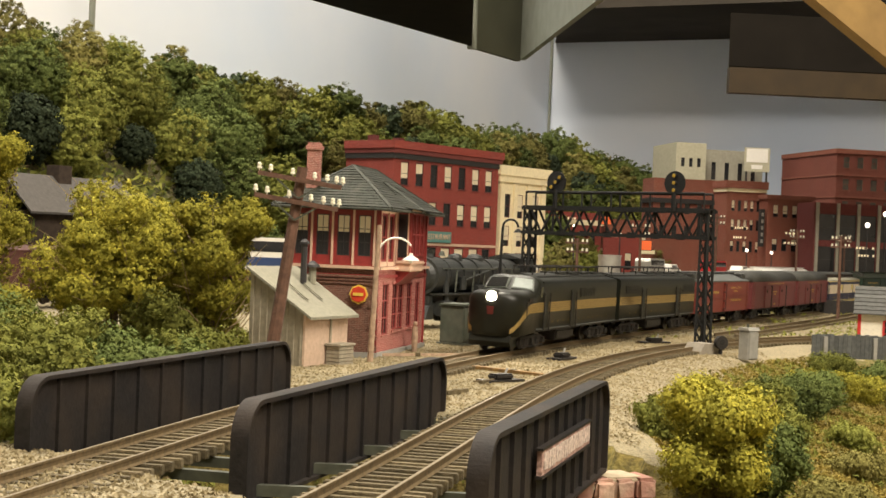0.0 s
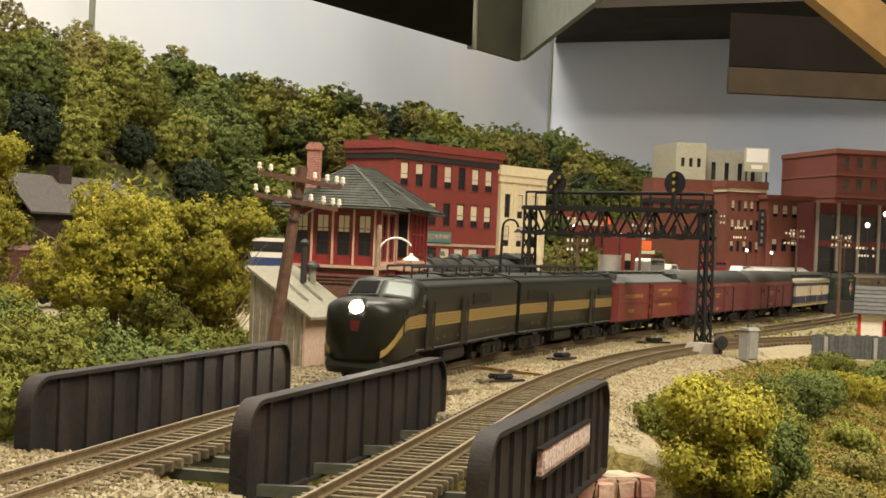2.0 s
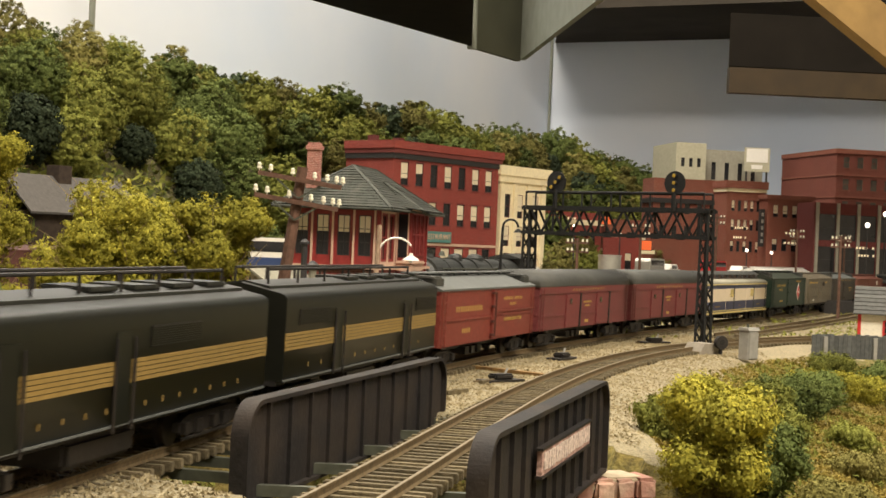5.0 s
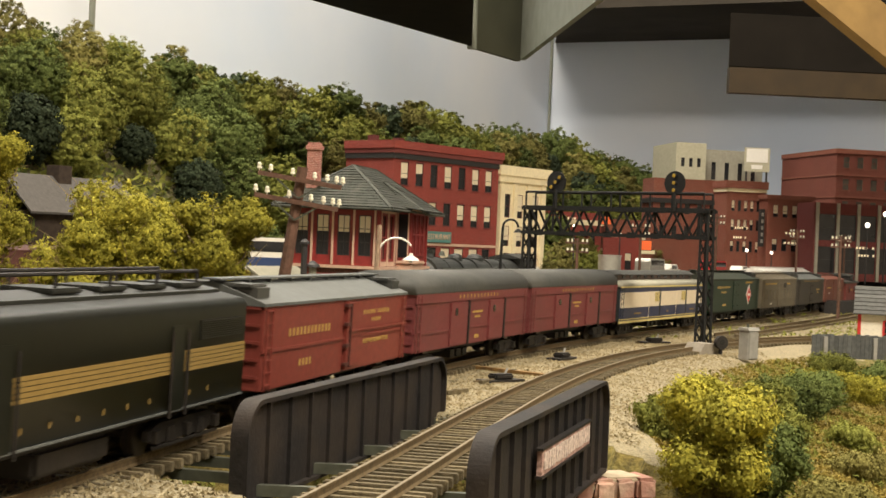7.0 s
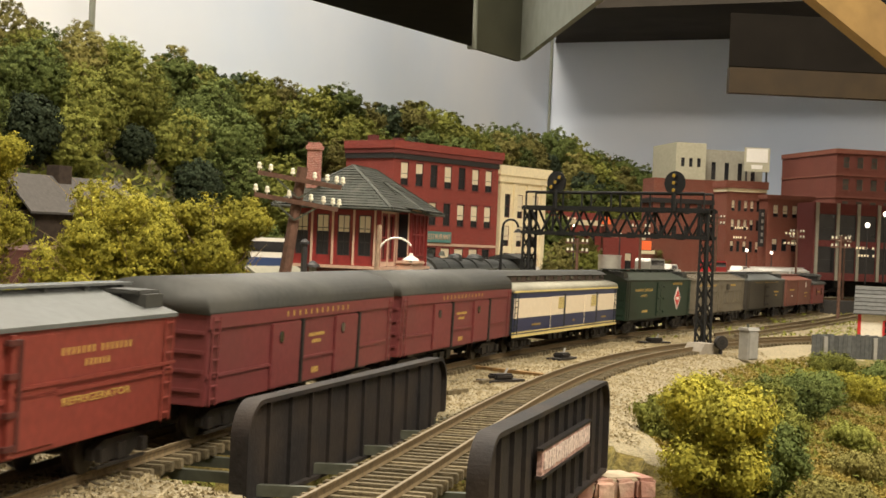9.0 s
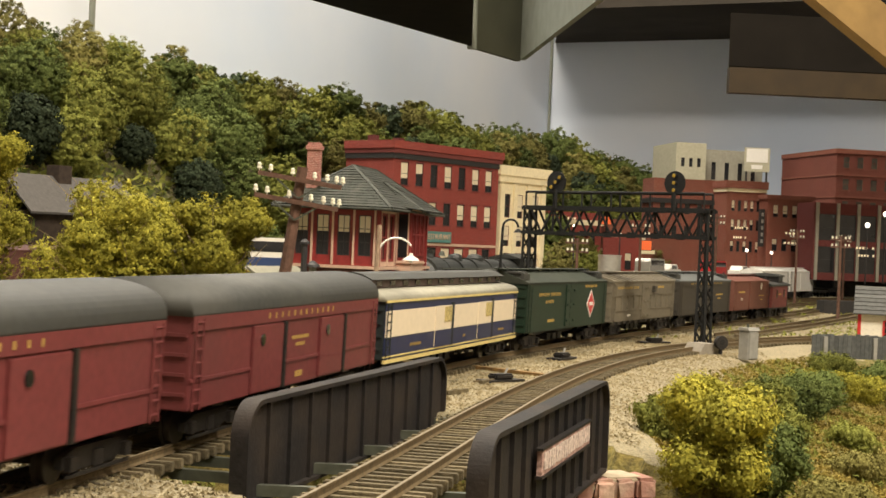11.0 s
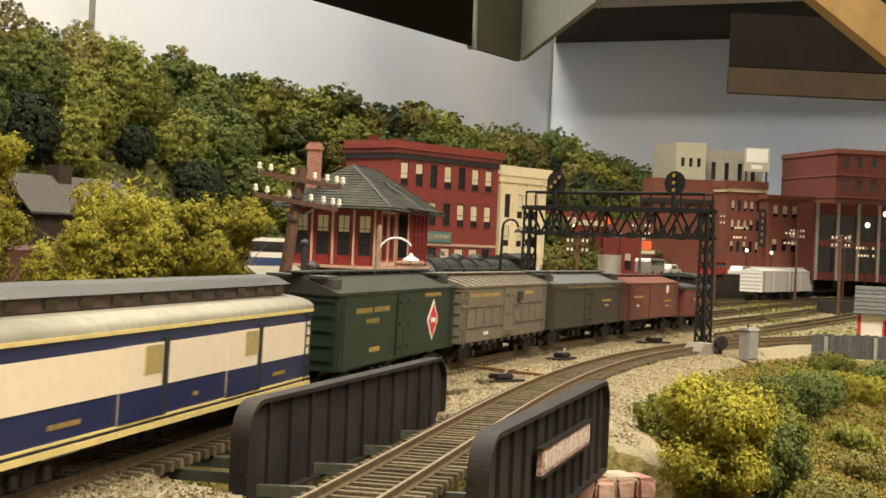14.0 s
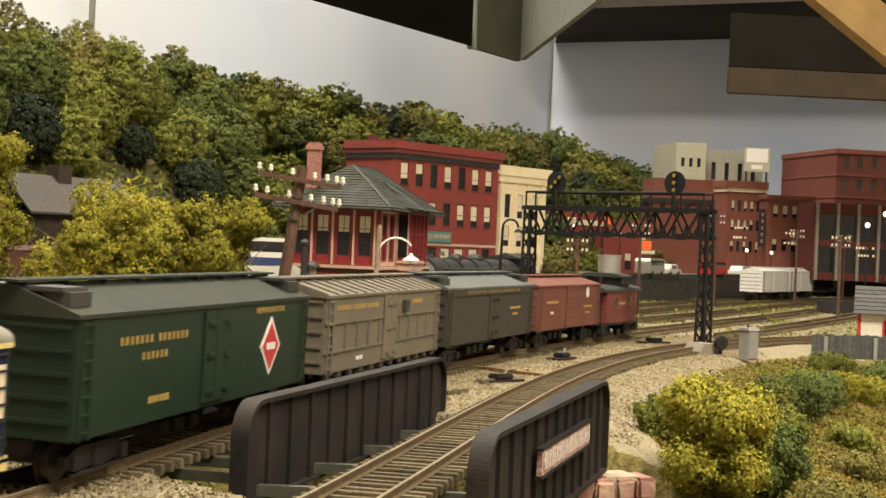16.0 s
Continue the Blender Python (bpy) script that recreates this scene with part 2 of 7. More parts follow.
def build_ground():
    bm = bmesh.new()
    xs, ys = [], []
    x = -700.0
    while x < 1500:
        xs.append(x)
        x += 9 if -140 < x < 330 else 26
    y = 180.0
    while y < 3500:
        ys.append(y)
        y += 8 if y < 900 else (14 if y < 1500 else 40)
    grid = [[bm.verts.new((x, y, ground_z(x, y))) for x in xs] for y in ys]
    for a, b in zip(grid, grid[1:]):
        for i in range(len(xs) - 1):
            bm.faces.new((a[i], a[i + 1], b[i + 1], b[i]))
    for f in bm.faces:
        f.smooth = True
    ob = solo("ground", bm, M_GROUND, kind="structure")
    me = ob.data
    me.materials.append(M_GRASS)
    me.materials.append(M_HILL)
    for f in me.polygons:
        x, y, z = f.center / MM
        hill = uphill(x, y)
        if hill > 10:
            f.material_index = 2
        elif z < -13 or (x < -135 and y < 720) or (x > 90 and z < -9):
            f.material_index = 1
    return ob


ground = build_ground()


def wall_panel(name, a, b, z0, z1, material, t=20):
    bm = bmesh.new()
    a, b = Vector((*a, 0)), Vector((*b, 0))
    n = Vector((-(b - a).y, (b - a).x, 0)).normalized() * t
    lo = [bm.verts.new(v + Vector((0, 0, z0))) for v in (a, b, b + n, a + n)]
    hi = [bm.verts.new(v + Vector((0, 0, z1))) for v in (a, b, b + n, a + n)]
    bm.faces.new(lo[::-1])
    bm.faces.new(hi)
    for i in range(4):
        j = (i + 1) % 4
        bm.faces.new((lo[i], lo[j], hi[j], hi[i]))
    bmesh.ops.recalc_face_normals(bm, faces=bm.faces)
    return solo(name, bm, material, kind="structure")


CORNER = (231, 3300)
wall_panel("backdrop_north", (-1230, 250), CORNER, -60, 1300, M_SKY, 20)
wall_panel("backdrop_east", CORNER, (2300, 2340), -60, 1300, M_SKY, 20)


# upper deck of the layout overhead; its shade is put into the dark colours
M_PLY = mat("plywood", (0.30, 0.185, 0.06), 0.7, 0, 0.15, 60, 0.1, 300, (0.22, 0.13, 0.045), 12, 0.5)
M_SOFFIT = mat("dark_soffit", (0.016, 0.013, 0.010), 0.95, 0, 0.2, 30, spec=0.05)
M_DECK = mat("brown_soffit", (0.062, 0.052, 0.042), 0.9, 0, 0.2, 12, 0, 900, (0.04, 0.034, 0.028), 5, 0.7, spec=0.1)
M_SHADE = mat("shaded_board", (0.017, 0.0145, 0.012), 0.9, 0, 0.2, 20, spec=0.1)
# beam wood with the deck's shade mixed into its brown
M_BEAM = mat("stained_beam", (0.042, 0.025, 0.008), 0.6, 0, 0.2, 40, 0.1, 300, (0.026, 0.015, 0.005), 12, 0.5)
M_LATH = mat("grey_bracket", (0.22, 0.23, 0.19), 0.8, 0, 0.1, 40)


def slab(name, poly, z0, z1, material):
    return solo(name, prism(poly, z0, z1, None, "z"), material, kind="structure")


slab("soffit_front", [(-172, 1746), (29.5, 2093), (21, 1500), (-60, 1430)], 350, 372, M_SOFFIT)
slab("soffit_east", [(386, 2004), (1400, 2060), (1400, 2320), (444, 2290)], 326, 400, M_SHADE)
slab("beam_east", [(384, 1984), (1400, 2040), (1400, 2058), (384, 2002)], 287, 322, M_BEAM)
solo("brace", bar((300, 1205, 296), (450, 1205, 184), 24, 34), M_PLY, kind="structure")
# mostly unseen deck, set so that its shadow darkens the east backdrop
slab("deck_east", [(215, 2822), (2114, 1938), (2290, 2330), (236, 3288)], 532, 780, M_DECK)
# the valance's north face gets a darker olive than its east face
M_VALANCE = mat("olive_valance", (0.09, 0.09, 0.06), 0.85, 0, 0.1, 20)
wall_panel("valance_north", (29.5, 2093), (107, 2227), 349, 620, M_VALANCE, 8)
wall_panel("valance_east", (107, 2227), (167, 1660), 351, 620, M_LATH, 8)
solo("bracket_post", rod((30, 2090, 346), (26, 2086, 600), 7, None, 14), M_LATH, kind="structure")
solo("backdrop_seam", rod((-441, 1764, 90), (-441, 1764, 800), 4.0, None, 8), M_LATH, kind="structure")
solo("corner_seam", rod((229, 3286, 60), (229, 3286, 900), 3.0, None, 8), M_LATH, kind="structure")
# the room behind the camera
M_ROOM = mat("room_wall", (0.36, 0.32, 0.27), 0.9, 0, 0.05, 3)
wall_panel("wall_south", (2300, -1200), (-1230, -1200), -900, 2000, M_ROOM)
wall_panel("wall_west", (-1230, -1200), (-1230, 240), -900, 2000, M_ROOM)
wall_panel("wall_east", (2300, 2330), (2300, -1200), -900, 2000, M_ROOM)
slab("ceiling", [(-1400, -1250), (2350, -1250), (2350, 3500), (-1400, 3500)], 2000, 2020, M_ROOM)
slab("floor", [(-1400, -1250), (2350, -1250), (2350, 3500), (-1400, 3500)], -920, -900, M_SOFFIT)


# ---- tracks ----
def build_track(name, line, s0, s1, off=0.0, ties=True, label="", fine=True):
    """Rails on wooden ties: each rail is one part, near ties are parts of their own."""
    t = thing(name, label=label, category="railway track")
    for side in (-8.25, 8.25):
        bm = bmesh.new()
        bt = bmesh.new()
        rows, tops = [], []
        s = s0
        while s <= s1:
            ring, top = [], []
            for o, z in ((-0.9, -2.6), (0.9, -2.6), (0.3, -2.0), (0.3, -0.9), (0.55, -0.7), (0.55, -0.04), (-0.55, -0.04), (-0.55, -0.7), (-0.3, -0.9), (-0.3, -2.0)):
                x, y, h = on(line, s, off + side + o)
                ring.append(bm.verts.new((x, y, z)))
            rows.append(ring)
            for o in (-0.42, 0.42):
                x, y, h = on(line, s, off + side + o)
                top.append(bt.verts.new((x, y, 0.0)))
            tops.append(top)
            s += 12
        for a, b in zip(rows, rows[1:]):
            for i in range(10):
                j = (i + 1) % 10
                bm.faces.new((a[i], a[j], b[j], b[i]))
        for a, b in zip(tops, tops[1:]):
            bt.faces.new((a[0], a[1], b[1], b[0]))
        bmesh.ops.recalc_face_normals(bm, faces=bm.faces)
        rail = part("rail", bm, M_RAIL, t)
        part("rail_head", bt, M_RAILTOP, rail)
    return t


def tie_row(owner, line, s0, s1, pitch=6.6, off=0.0, joined=False, length=30.0):
    first = None
    s = s0
    rng = random.Random(7)
    joint = bmesh.new() if joined else None
    while s <= s1:
        x, y, h = on(line, s, off)
        if joined:
            l = length / 2
            c, sn = math.cos(h), math.sin(h)
            vs = []
            for z in (-5.2, -2.6):
                for a, b in ((-1.3, -l), (1.3, -l), (1.3, l), (-1.3, l)):
                    vs.append(joint.verts.new((x + a * c + b * sn, y + a * sn - b * c, z)))
            for f in ((4, 5, 6, 7), (0, 1, 5, 4), (1, 2, 6, 5), (2, 3, 7, 6), (3, 0, 4, 7)):
                joint.faces.new([vs[i] for i in f])
        else:
            if first is None:
                first = part("tie", box(-1.35, 1.35, -length / 2, length / 2, -5.4, -2.6, bevel=0.25), M_TIE, owner)
                first.matrix_basis = pose(x * MM, y * MM, 0, 0, 0, math.degrees(h))
            else:
                same(first, x + rng.uniform(-.2, .2), y, rng.uniform(-.15, .1), math.degrees(h) + rng.uniform(-1, 1))
        s += pitch
    if joined:
        tagged(part("tie_bed", joint, M_TIE, owner), kind="stuff")


main_track = build_track("main_track", MAIN, -330, 2300, label="curved main line with brown rails on wooden ties")
second_track = build_track("second_track", SECOND, 380, 2300, label="curved second line with rusty rails on wooden ties")
tie_row(main_track, MAIN, -330, 640)
tie_row(main_track, MAIN, 646.6, 2300, joined=True)
tie_row(second_track, SECOND, 420, 1330)
tie_row(second_track, SECOND, 1336, 2300, joined=True)
for o in (62, -62, -124, -176):
    y_track = build_track("yard_track", MAIN, 720 if o > 0 else 880, 2500, off=o, label="weathered yard track with rusty rails")
    tie_row(y_track, MAIN, 720 if o > 0 else 880, 2500, off=o, joined=True)


# ---- foliage ----
L_YELLOW = leaf_mat("foam_yellow_green", (0.088, 0.088, 0.013), (0.235, 0.218, 0.033), (0.49, 0.43, 0.06))
L_OLIVE = leaf_mat("foam_olive", (0.085, 0.094, 0.02), (0.17, 0.18, 0.04), (0.28, 0.275, 0.062))
L_GREEN = leaf_mat("foam_green", (0.042, 0.06, 0.018), (0.096, 0.122, 0.036), (0.17, 0.195, 0.058))
L_DARK = leaf_mat("foam_dark", (0.02, 0.028, 0.017), (0.04, 0.054, 0.03), (0.07, 0.086, 0.044))
L_AUTUMN = leaf_mat("foam_autumn", (0.09, 0.082, 0.026), (0.175, 0.158, 0.048), (0.265, 0.235, 0.078))
M_TWIG = mat("pale_twig", (0.30, 0.22, 0.12), 0.9, 0, 0.2, 300)
M_BARK = mat("bark", (0.12, 0.085, 0.055), 0.9, 0, 0.3, 500, 0.5)


def leaf_mesh(name, blobs, count, size, material, seed, clump=26, spread=3.4, hollow=0.5, ragged=0.10):
    """A crown of many small ragged leaves in clumps, which sit in the outer part of several blobs (x, y, z, rx, ry, rz)."""
    rng = np.random.default_rng(seed)
    blobs = np.array(blobs, float)
    area = blobs[:, 3] * blobs[:, 4] + blobs[:, 4] * blobs[:, 5]
    n = max(count // clump, 1)
    pick = rng.choice(len(blobs), n, p=area / area.sum())
    d = rng.normal(size=(n, 3))
    d /= np.linalg.norm(d, axis=1)[:, None]
    rad = 1 - hollow * rng.random(n) ** 2 + ragged * rng.normal(size=n)
    centre = blobs[pick, :3] + d * blobs[pick, 3:] * rad[:, None]
    wide = spread * (0.45 + 0.8 * rng.random(n))
    own = np.repeat(np.arange(n), clump)
    count = n * clump
    c = centre[own] + rng.normal(size=(count, 3)) * wide[own][:, None] * np.array((0.62, 0.62, 0.5))
    out = (c - blobs[pick[own], :3]) / blobs[pick[own], 3:]
    out /= np.linalg.norm(out, axis=1)[:, None] + 1e-9
    tuft = (c - centre[own]) / (wide[own][:, None] + 1e-9)
    face = out + 0.55 * tuft + 0.45 * rng.normal(size=(count, 3))
    face /= np.linalg.norm(face, axis=1)[:, None] + 1e-9
    a = np.cross(face, rng.normal(size=(count, 3)))
    a /= np.linalg.norm(a, axis=1)[:, None] + 1e-9
    b = np.cross(face, a)
    s = size * (0.5 + 0.9 * rng.random(count))[:, None]
    v = np.stack([c - a * s - b * s * 0.5, c + a * s - b * s * 0.4, c + b * s * 0.7], 1).reshape(-1, 3) * MM
    me = bpy.data.meshes.new(name)
    me.from_pydata(v.tolist(), [], np.arange(count * 3).reshape(-1, 3).tolist())
    me.materials.append(material)
    return me


def trunk_mesh(h, r, limbs, seed, reach):
    rng = random.Random(seed)
    bm = rod((0, 0, -3), (0, 0, h * 0.6), r, None, 7, r * 0.6)
    for i in range(limbs):
        a = 2 * math.pi * i / limbs + rng.random()
        z = h * (0.15 + 0.35 * rng.random())
        e = (math.cos(a) * reach, math.sin(a) * reach, z + h * 0.25)
        rod((0, 0, z), e, r * 0.4, bm, 5, r * 0.15)
        rod(e, (e[0] * 1.4, e[1] * 1.3, e[2] + h * 0.12), r * 0.15, bm, 4, r * 0.06)
    return bm


def crown_blobs(w, h, n, seed, round_one=False):
    rng = random.Random(seed)
    out = [(0, 0, h * 0.55, w * (0.46 if round_one else 0.36), w * (0.46 if round_one else 0.36), h * (0.45 if round_one else 0.36))]
    for i in range(n):
        a = 2 * math.pi * i / n * 2.4 + rng.random()
        k = rng.uniform(0.10, 0.24) if round_one else rng.uniform(0.18, 0.46)
        z = h * (rng.uniform(0.25, 0.72) if round_one else rng.uniform(0.16, 0.86))
        r = w * rng.uniform(0.12, 0.24) * (1.15 - 0.4 * abs(z / h - 0.5))
        out.append((math.cos(a) * w * k, math.sin(a) * w * k, z, r, r, r * rng.uniform(0.75, 1.1)))
    return out


def tree(name, w, h, leaves, size, material, seed, label, x, y, z, rz=0.0, blobs=9, group="", spread=3.4, twigs=0):
    t = thing(name, x, y, z, rz, label, "tree" if name == "tree" else "bush", group)
    part("trunk", trunk_mesh(h, max(0.9, h * 0.025), 6, seed, min(h * 0.3, w * 0.26)), M_BARK, t)
    me = leaf_mesh("crown", crown_blobs(w, h, blobs, seed, group != ""), leaves, size, material, seed, spread=spread, hollow=0.3 if group else 0.5, ragged=0.045 if group else 0.10)
    trng = random.Random(seed)
    for i in range(twigs):
        a, z0 = trng.uniform(0, 6.28), h * trng.uniform(0.05, 0.6)
        p = [(0.12 * w * math.cos(a), 0.12 * w * math.sin(a), z0)]
        for k in range(3):
            p.append((p[-1][0] + 0.15 * w * math.cos(a + trng.uniform(-.6, .6)), p[-1][1] + 0.15 * w * math.sin(a + trng.uniform(-.6, .6)), p[-1][2] + h * trng.uniform(0.0, 0.14)))
        bm = bmesh.new()
        for k, (q0, q1) in enumerate(zip(p, p[1:])):
            rod(q0, q1, 0.42 - 0.11 * k, bm, 4, 0.32 - 0.11 * k)
        part("twig", bm, M_TWIG, t)
    crown = new("crown", me)
    crown.parent = t
    return t


# wooded hillside behind the town
HILL, FAR = [], []
for i, (m, w, h, lab) in enumerate([(L_GREEN, 62, 74, "rounded green foam tree on the hillside"), (L_OLIVE, 66, 70, "olive green foam tree on the hillside"), (L_AUTUMN, 56, 74, "yellow-brown foam tree on the hillside"), (L_DARK, 50, 58, "dark green foam tree on the hillside"), (L_GREEN, 48, 60, "small green foam tree on the hillside")]):
    HILL.append(tree("tree", w, h, 22000, 1.3, m, 40 + i, lab, -900, 2500 + 90 * i, 200, group="trees of the wooded hillside", spread=2.6, blobs=11))
    FAR.append(tree("tree", w, h, 9500, 1.9, m, 60 + i, lab, -900, 2500 + 90 * i, 200, group="trees of the wooded hillside", spread=3.0, blobs=11))
rng = random.Random(5)
used = set()
for row in range(7):
    y = 860.0 + 13 * row
    while y < 3220:
        hd = 8 + 50 * row + rng.uniform(-14, 14)
        bx, by = (0.42 * (y - 900) - hill_base(y) - hd) / 0.906, y + rng.uniform(-6, 6)
        y += rng.uniform(45, 62)
        if 0.42 * (bx - 231) + 0.906 * (by - 3300) > -45 or bx < -690 or bx < -0.38 * by or (0.906 * bx - 0.42 * by) < 0.906 * 231 - 0.42 * 3300 + 32:
            continue
        if (row < 2 and by < 1480) or (row < 3 and by < 1900 and rng.random() < 0.4):
            continue
        k = rng.choices(range(5), (27, 24, 17, 18, 14))[0]
        z = ground_z(bx, by) - 5
        m = pose(bx * MM, by * MM, z * MM, 0, 0, rng.uniform(0, 360))
        f = rng.uniform(0.95, 1.36) * (0.8 if row < 2 else 1.0)
        stock = HILL if by < 1750 else FAR
        if (k, by < 1750) not in used:
            used.add((k, by < 1750))
            o = stock[k]
            o.matrix_basis = m
        else:
            o = copy_thing(stock[k], m)
        o.scale = (f, f, f * rng.uniform(0.86, 1.04))
# the round trees that close the view beside the corner of the room
for i, (bx, by, k, f) in enumerate(((255, 3020, 3, 1.0), (290, 2950, 0, 0.95), (330, 2900, 4, 0.9), (365, 2840, 3, 1.0), (300, 2870, 1, 0.9), (250, 2890, 0, 1.0), (215, 2960, 1, 1.0), (340, 2790, 4, 0.8))):
    o = copy_thing(FAR[k], pose(bx * MM, by * MM, 125 * MM, 0, 0, 50 * i))
    o.scale = (f, f, f * 1.15)


# ---- girder bridge ----
def girder(x0, y0, x1, y1, label, ribs=13, z0=-9.0, z1=16.2):
    """A plate girder from (x0, y0) to (x1, y1): web, rounded top flange, stiffener ribs."""
    length = math.hypot(x1 - x0, y1 - y0)
    t = thing("plate_girder", x0, y0, 0, math.degrees(math.atan2(y1 - y0, x1 - x0)), label, "bridge girder", "girders of the bridge")
    r = 9.0
    out = [(0, z0)] + [(r - r * math.cos(a * math.pi / 32), z1 - r + r * math.sin(a * math.pi / 32)) for a in range(17)]
    out += [(length - x, z) for x, z in reversed(out)]
    part("web", prism(out, -0.6, 0.6, None, "y"), M_GIRDER, t)
    bm = bmesh.new()
    rows = []
    edge = out
    for i, (x, z) in enumerate(edge):
        a, b = Vector(edge[max(i - 1, 0)]), Vector(edge[min(i + 1, len(edge) - 1)])
        d = (b - a).normalized()
        nx, nz = -d.y, d.x
        rows.append([bm.verts.new((x + nx * o, y, z + nz * o)) for y, o in ((-2.5, 0.9), (2.5, 0.9), (2.5, -0.3), (-2.5, -0.3))])
    for a, b in zip(rows, rows[1:]):
        for i in range(4):
            j = (i + 1) % 4
            bm.faces.new((a[i], a[j], b[j], b[i]))
    bm.faces.new(rows[0][::-1])
    bm.faces.new(rows[-1])
    bmesh.ops.recalc_face_normals(bm, faces=bm.faces)
    part("flange", bm, M_GIRDER, t)
    for i in range(1, ribs):
        u = length * i / ribs
        top = z1 - 0.3 if r < u < length - r else z1 - r + math.sqrt(max(0, r * r - (r - min(u, length - u)) ** 2)) - 0.3
        for s in (-1, 1):
            part("stiffener", box(u - 0.55, u + 0.55, *sorted((s * 0.6, s * 1.7)), z0, top), M_GIRDER, t)
    part("bottom_flange", box(0, length, -2.5, 2.5, z0 - 1, z0), M_GIRDER, t)
    return t


girder(-116.4, 408, -64, 603, "black plate girder with ribs and rounded ends, outer side", 12)
girder(-49.8, 370, 1, 552, "black plate girder between the two tracks", 12)
girder(9.6, 305.5, 52.5, 458, "black plate girder with a small weathered name plate", 12, z1=18.4)


# cross beams of the bridge
M_STEEL = mat("greenish_steel", (0.085, 0.09, 0.07), 0.5, 0.3, 0.2, 300)
frame_b = thing("bridge_floor", label="grey-green steel cross beams under the ties", category="bridge floor")
for i in range(9):
    s = -70 + i * 24.5
    a, b = on(MAIN, s, -25), on(MAIN, s, 29)
    part("cross_beam", bar((a[0], a[1], -7.3), (b[0], b[1], -7.3), 2.6, 3.0), M_STEEL, frame_b)
for i in range(5):
    s = 655 + i * 42.0
    a, b = on(SECOND, s - 14, -36), on(SECOND, s, 26)
    part("cross_beam", bar((a[0], a[1], -7.3), (b[0], b[1], -7.3), 2.6, 3.0), M_STEEL, frame_b)

# ---- building materials ----
def brick_mat(name, colour, mortar, width=2.6, height=0.85, var=0.2, rough=0.85, dirt=None):
    """Model brickwork: courses with pale joints, in the wall's own space."""
    m = mat(name, colour, rough, 0, var, 500, 0.2, 900, dirt, 30, 0.5)
    t = m.node_tree
    b = t.nodes["Principled BSDF"]
    co = t.nodes.new("ShaderNodeTexCoord")
    sep, com, add = t.nodes.new("ShaderNodeSeparateXYZ"), t.nodes.new("ShaderNodeCombineXYZ"), t.nodes.new("ShaderNodeMath")
    t.links.new(co.outputs["Object"], sep.inputs[0])
    t.links.new(sep.outputs["X"], add.inputs[0])
    t.links.new(sep.outputs["Y"], add.inputs[1])
    t.links.new(add.outputs[0], com.inputs["X"])
    t.links.new(sep.outputs["Z"], com.inputs["Y"])
    br = t.nodes.new("ShaderNodeTexBrick")
    br.inputs["Scale"].default_value = 1.0
    br.inputs["Brick Width"].default_value, br.inputs["Row Height"].default_value, br.inputs["Mortar Size"].default_value = width * MM, height * MM, 0.09 * MM
    br.inputs["Mortar"].default_value = (*mortar, 1)
    t.links.new(com.outputs[0], br.inputs["Vector"])
    src = b.inputs["Base Color"].links[0].from_socket
    t.links.new(src, br.inputs["Color1"])
    hs = t.nodes.new("ShaderNodeHueSaturation")
    hs.inputs["Value"].default_value = 0.72
    t.links.new(src, hs.inputs["Color"])
    t.links.new(hs.outputs["Color"], br.inputs["Color2"])
    t.links.new(br.outputs["Color"], b.inputs["Base Color"])
    return m


M_BRICK = brick_mat("red_brick", (0.30, 0.045, 0.034), (0.30, 0.10, 0.08), dirt=(0.20, 0.04, 0.035))
M_BRICKD = brick_mat("dark_red_brick", (0.17, 0.034, 0.030), (0.2, 0.07, 0.06), dirt=(0.12, 0.03, 0.03))
M_BRICKO = brick_mat("old_orange_brick", (0.25, 0.07, 0.046), (0.30, 0.15, 0.10), dirt=(0.20, 0.065, 0.045))
M_BRICKT = brick_mat("tower_brick", (0.17, 0.07, 0.05), (0.26, 0.18, 0.13), 3.0, 1.0, 0.3)
M_STONE = mat("cream_stone", (0.86, 0.75, 0.50), 0.8, 0, 0.08, 400, 0.2, 900, (0.66, 0.55, 0.35), 30, 0.5)
M_TRIMRED = mat("red_trim", (0.26, 0.032, 0.03), 0.5, 0, 0.15, 400, 0, 900, (0.12, 0.025, 0.02), 40, 0.5)
M_CREAMTRIM = mat("cream_trim", (0.60, 0.41, 0.30), 0.6, 0, 0.1, 400)
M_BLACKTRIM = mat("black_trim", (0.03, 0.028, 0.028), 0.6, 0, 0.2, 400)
M_SLATE = mat("slate", (0.036, 0.04, 0.032), 0.8, 0, 0.5, 520, 0.6, 900, (0.085, 0.085, 0.068), 110, 0.7, rand=0.25)
M_GREYWALL = mat("grey_stucco", (0.36, 0.34, 0.27), 0.85, 0, 0.1, 200, 0.2)
M_PALEWALL = mat("pale_stucco", (0.47, 0.44, 0.32), 0.85, 0, 0.08, 200, 0.2)
M_GLASS = mat("dark_window", (0.02, 0.02, 0.022), 0.1, 0, 0.2, 100, spec=0.6)
M_DULLGLASS = mat("dusty_window", (0.085, 0.075, 0.06), 0.4, 0, 0.3, 100)
M_LITGLASS = mat("lit_window", (0.8, 0.7, 0.5), 0.3, 0, 0.2, 100, emit=(1.0, 0.75, 0.45, 0.6))
M_BLIND = mat("window_blind", (0.75, 0.66, 0.48), 0.8, 0, 0.06, 300)
M_ASPHALT = mat("street", (0.16, 0.145, 0.12), 0.9, 0, 0.2, 300, 0.2)
M_BOARD = mat("board_siding", (0.30, 0.265, 0.20), 0.8, 0, 0.15, 400, 0.2, 900, (0.22, 0.19, 0.14), 60, 0.5)
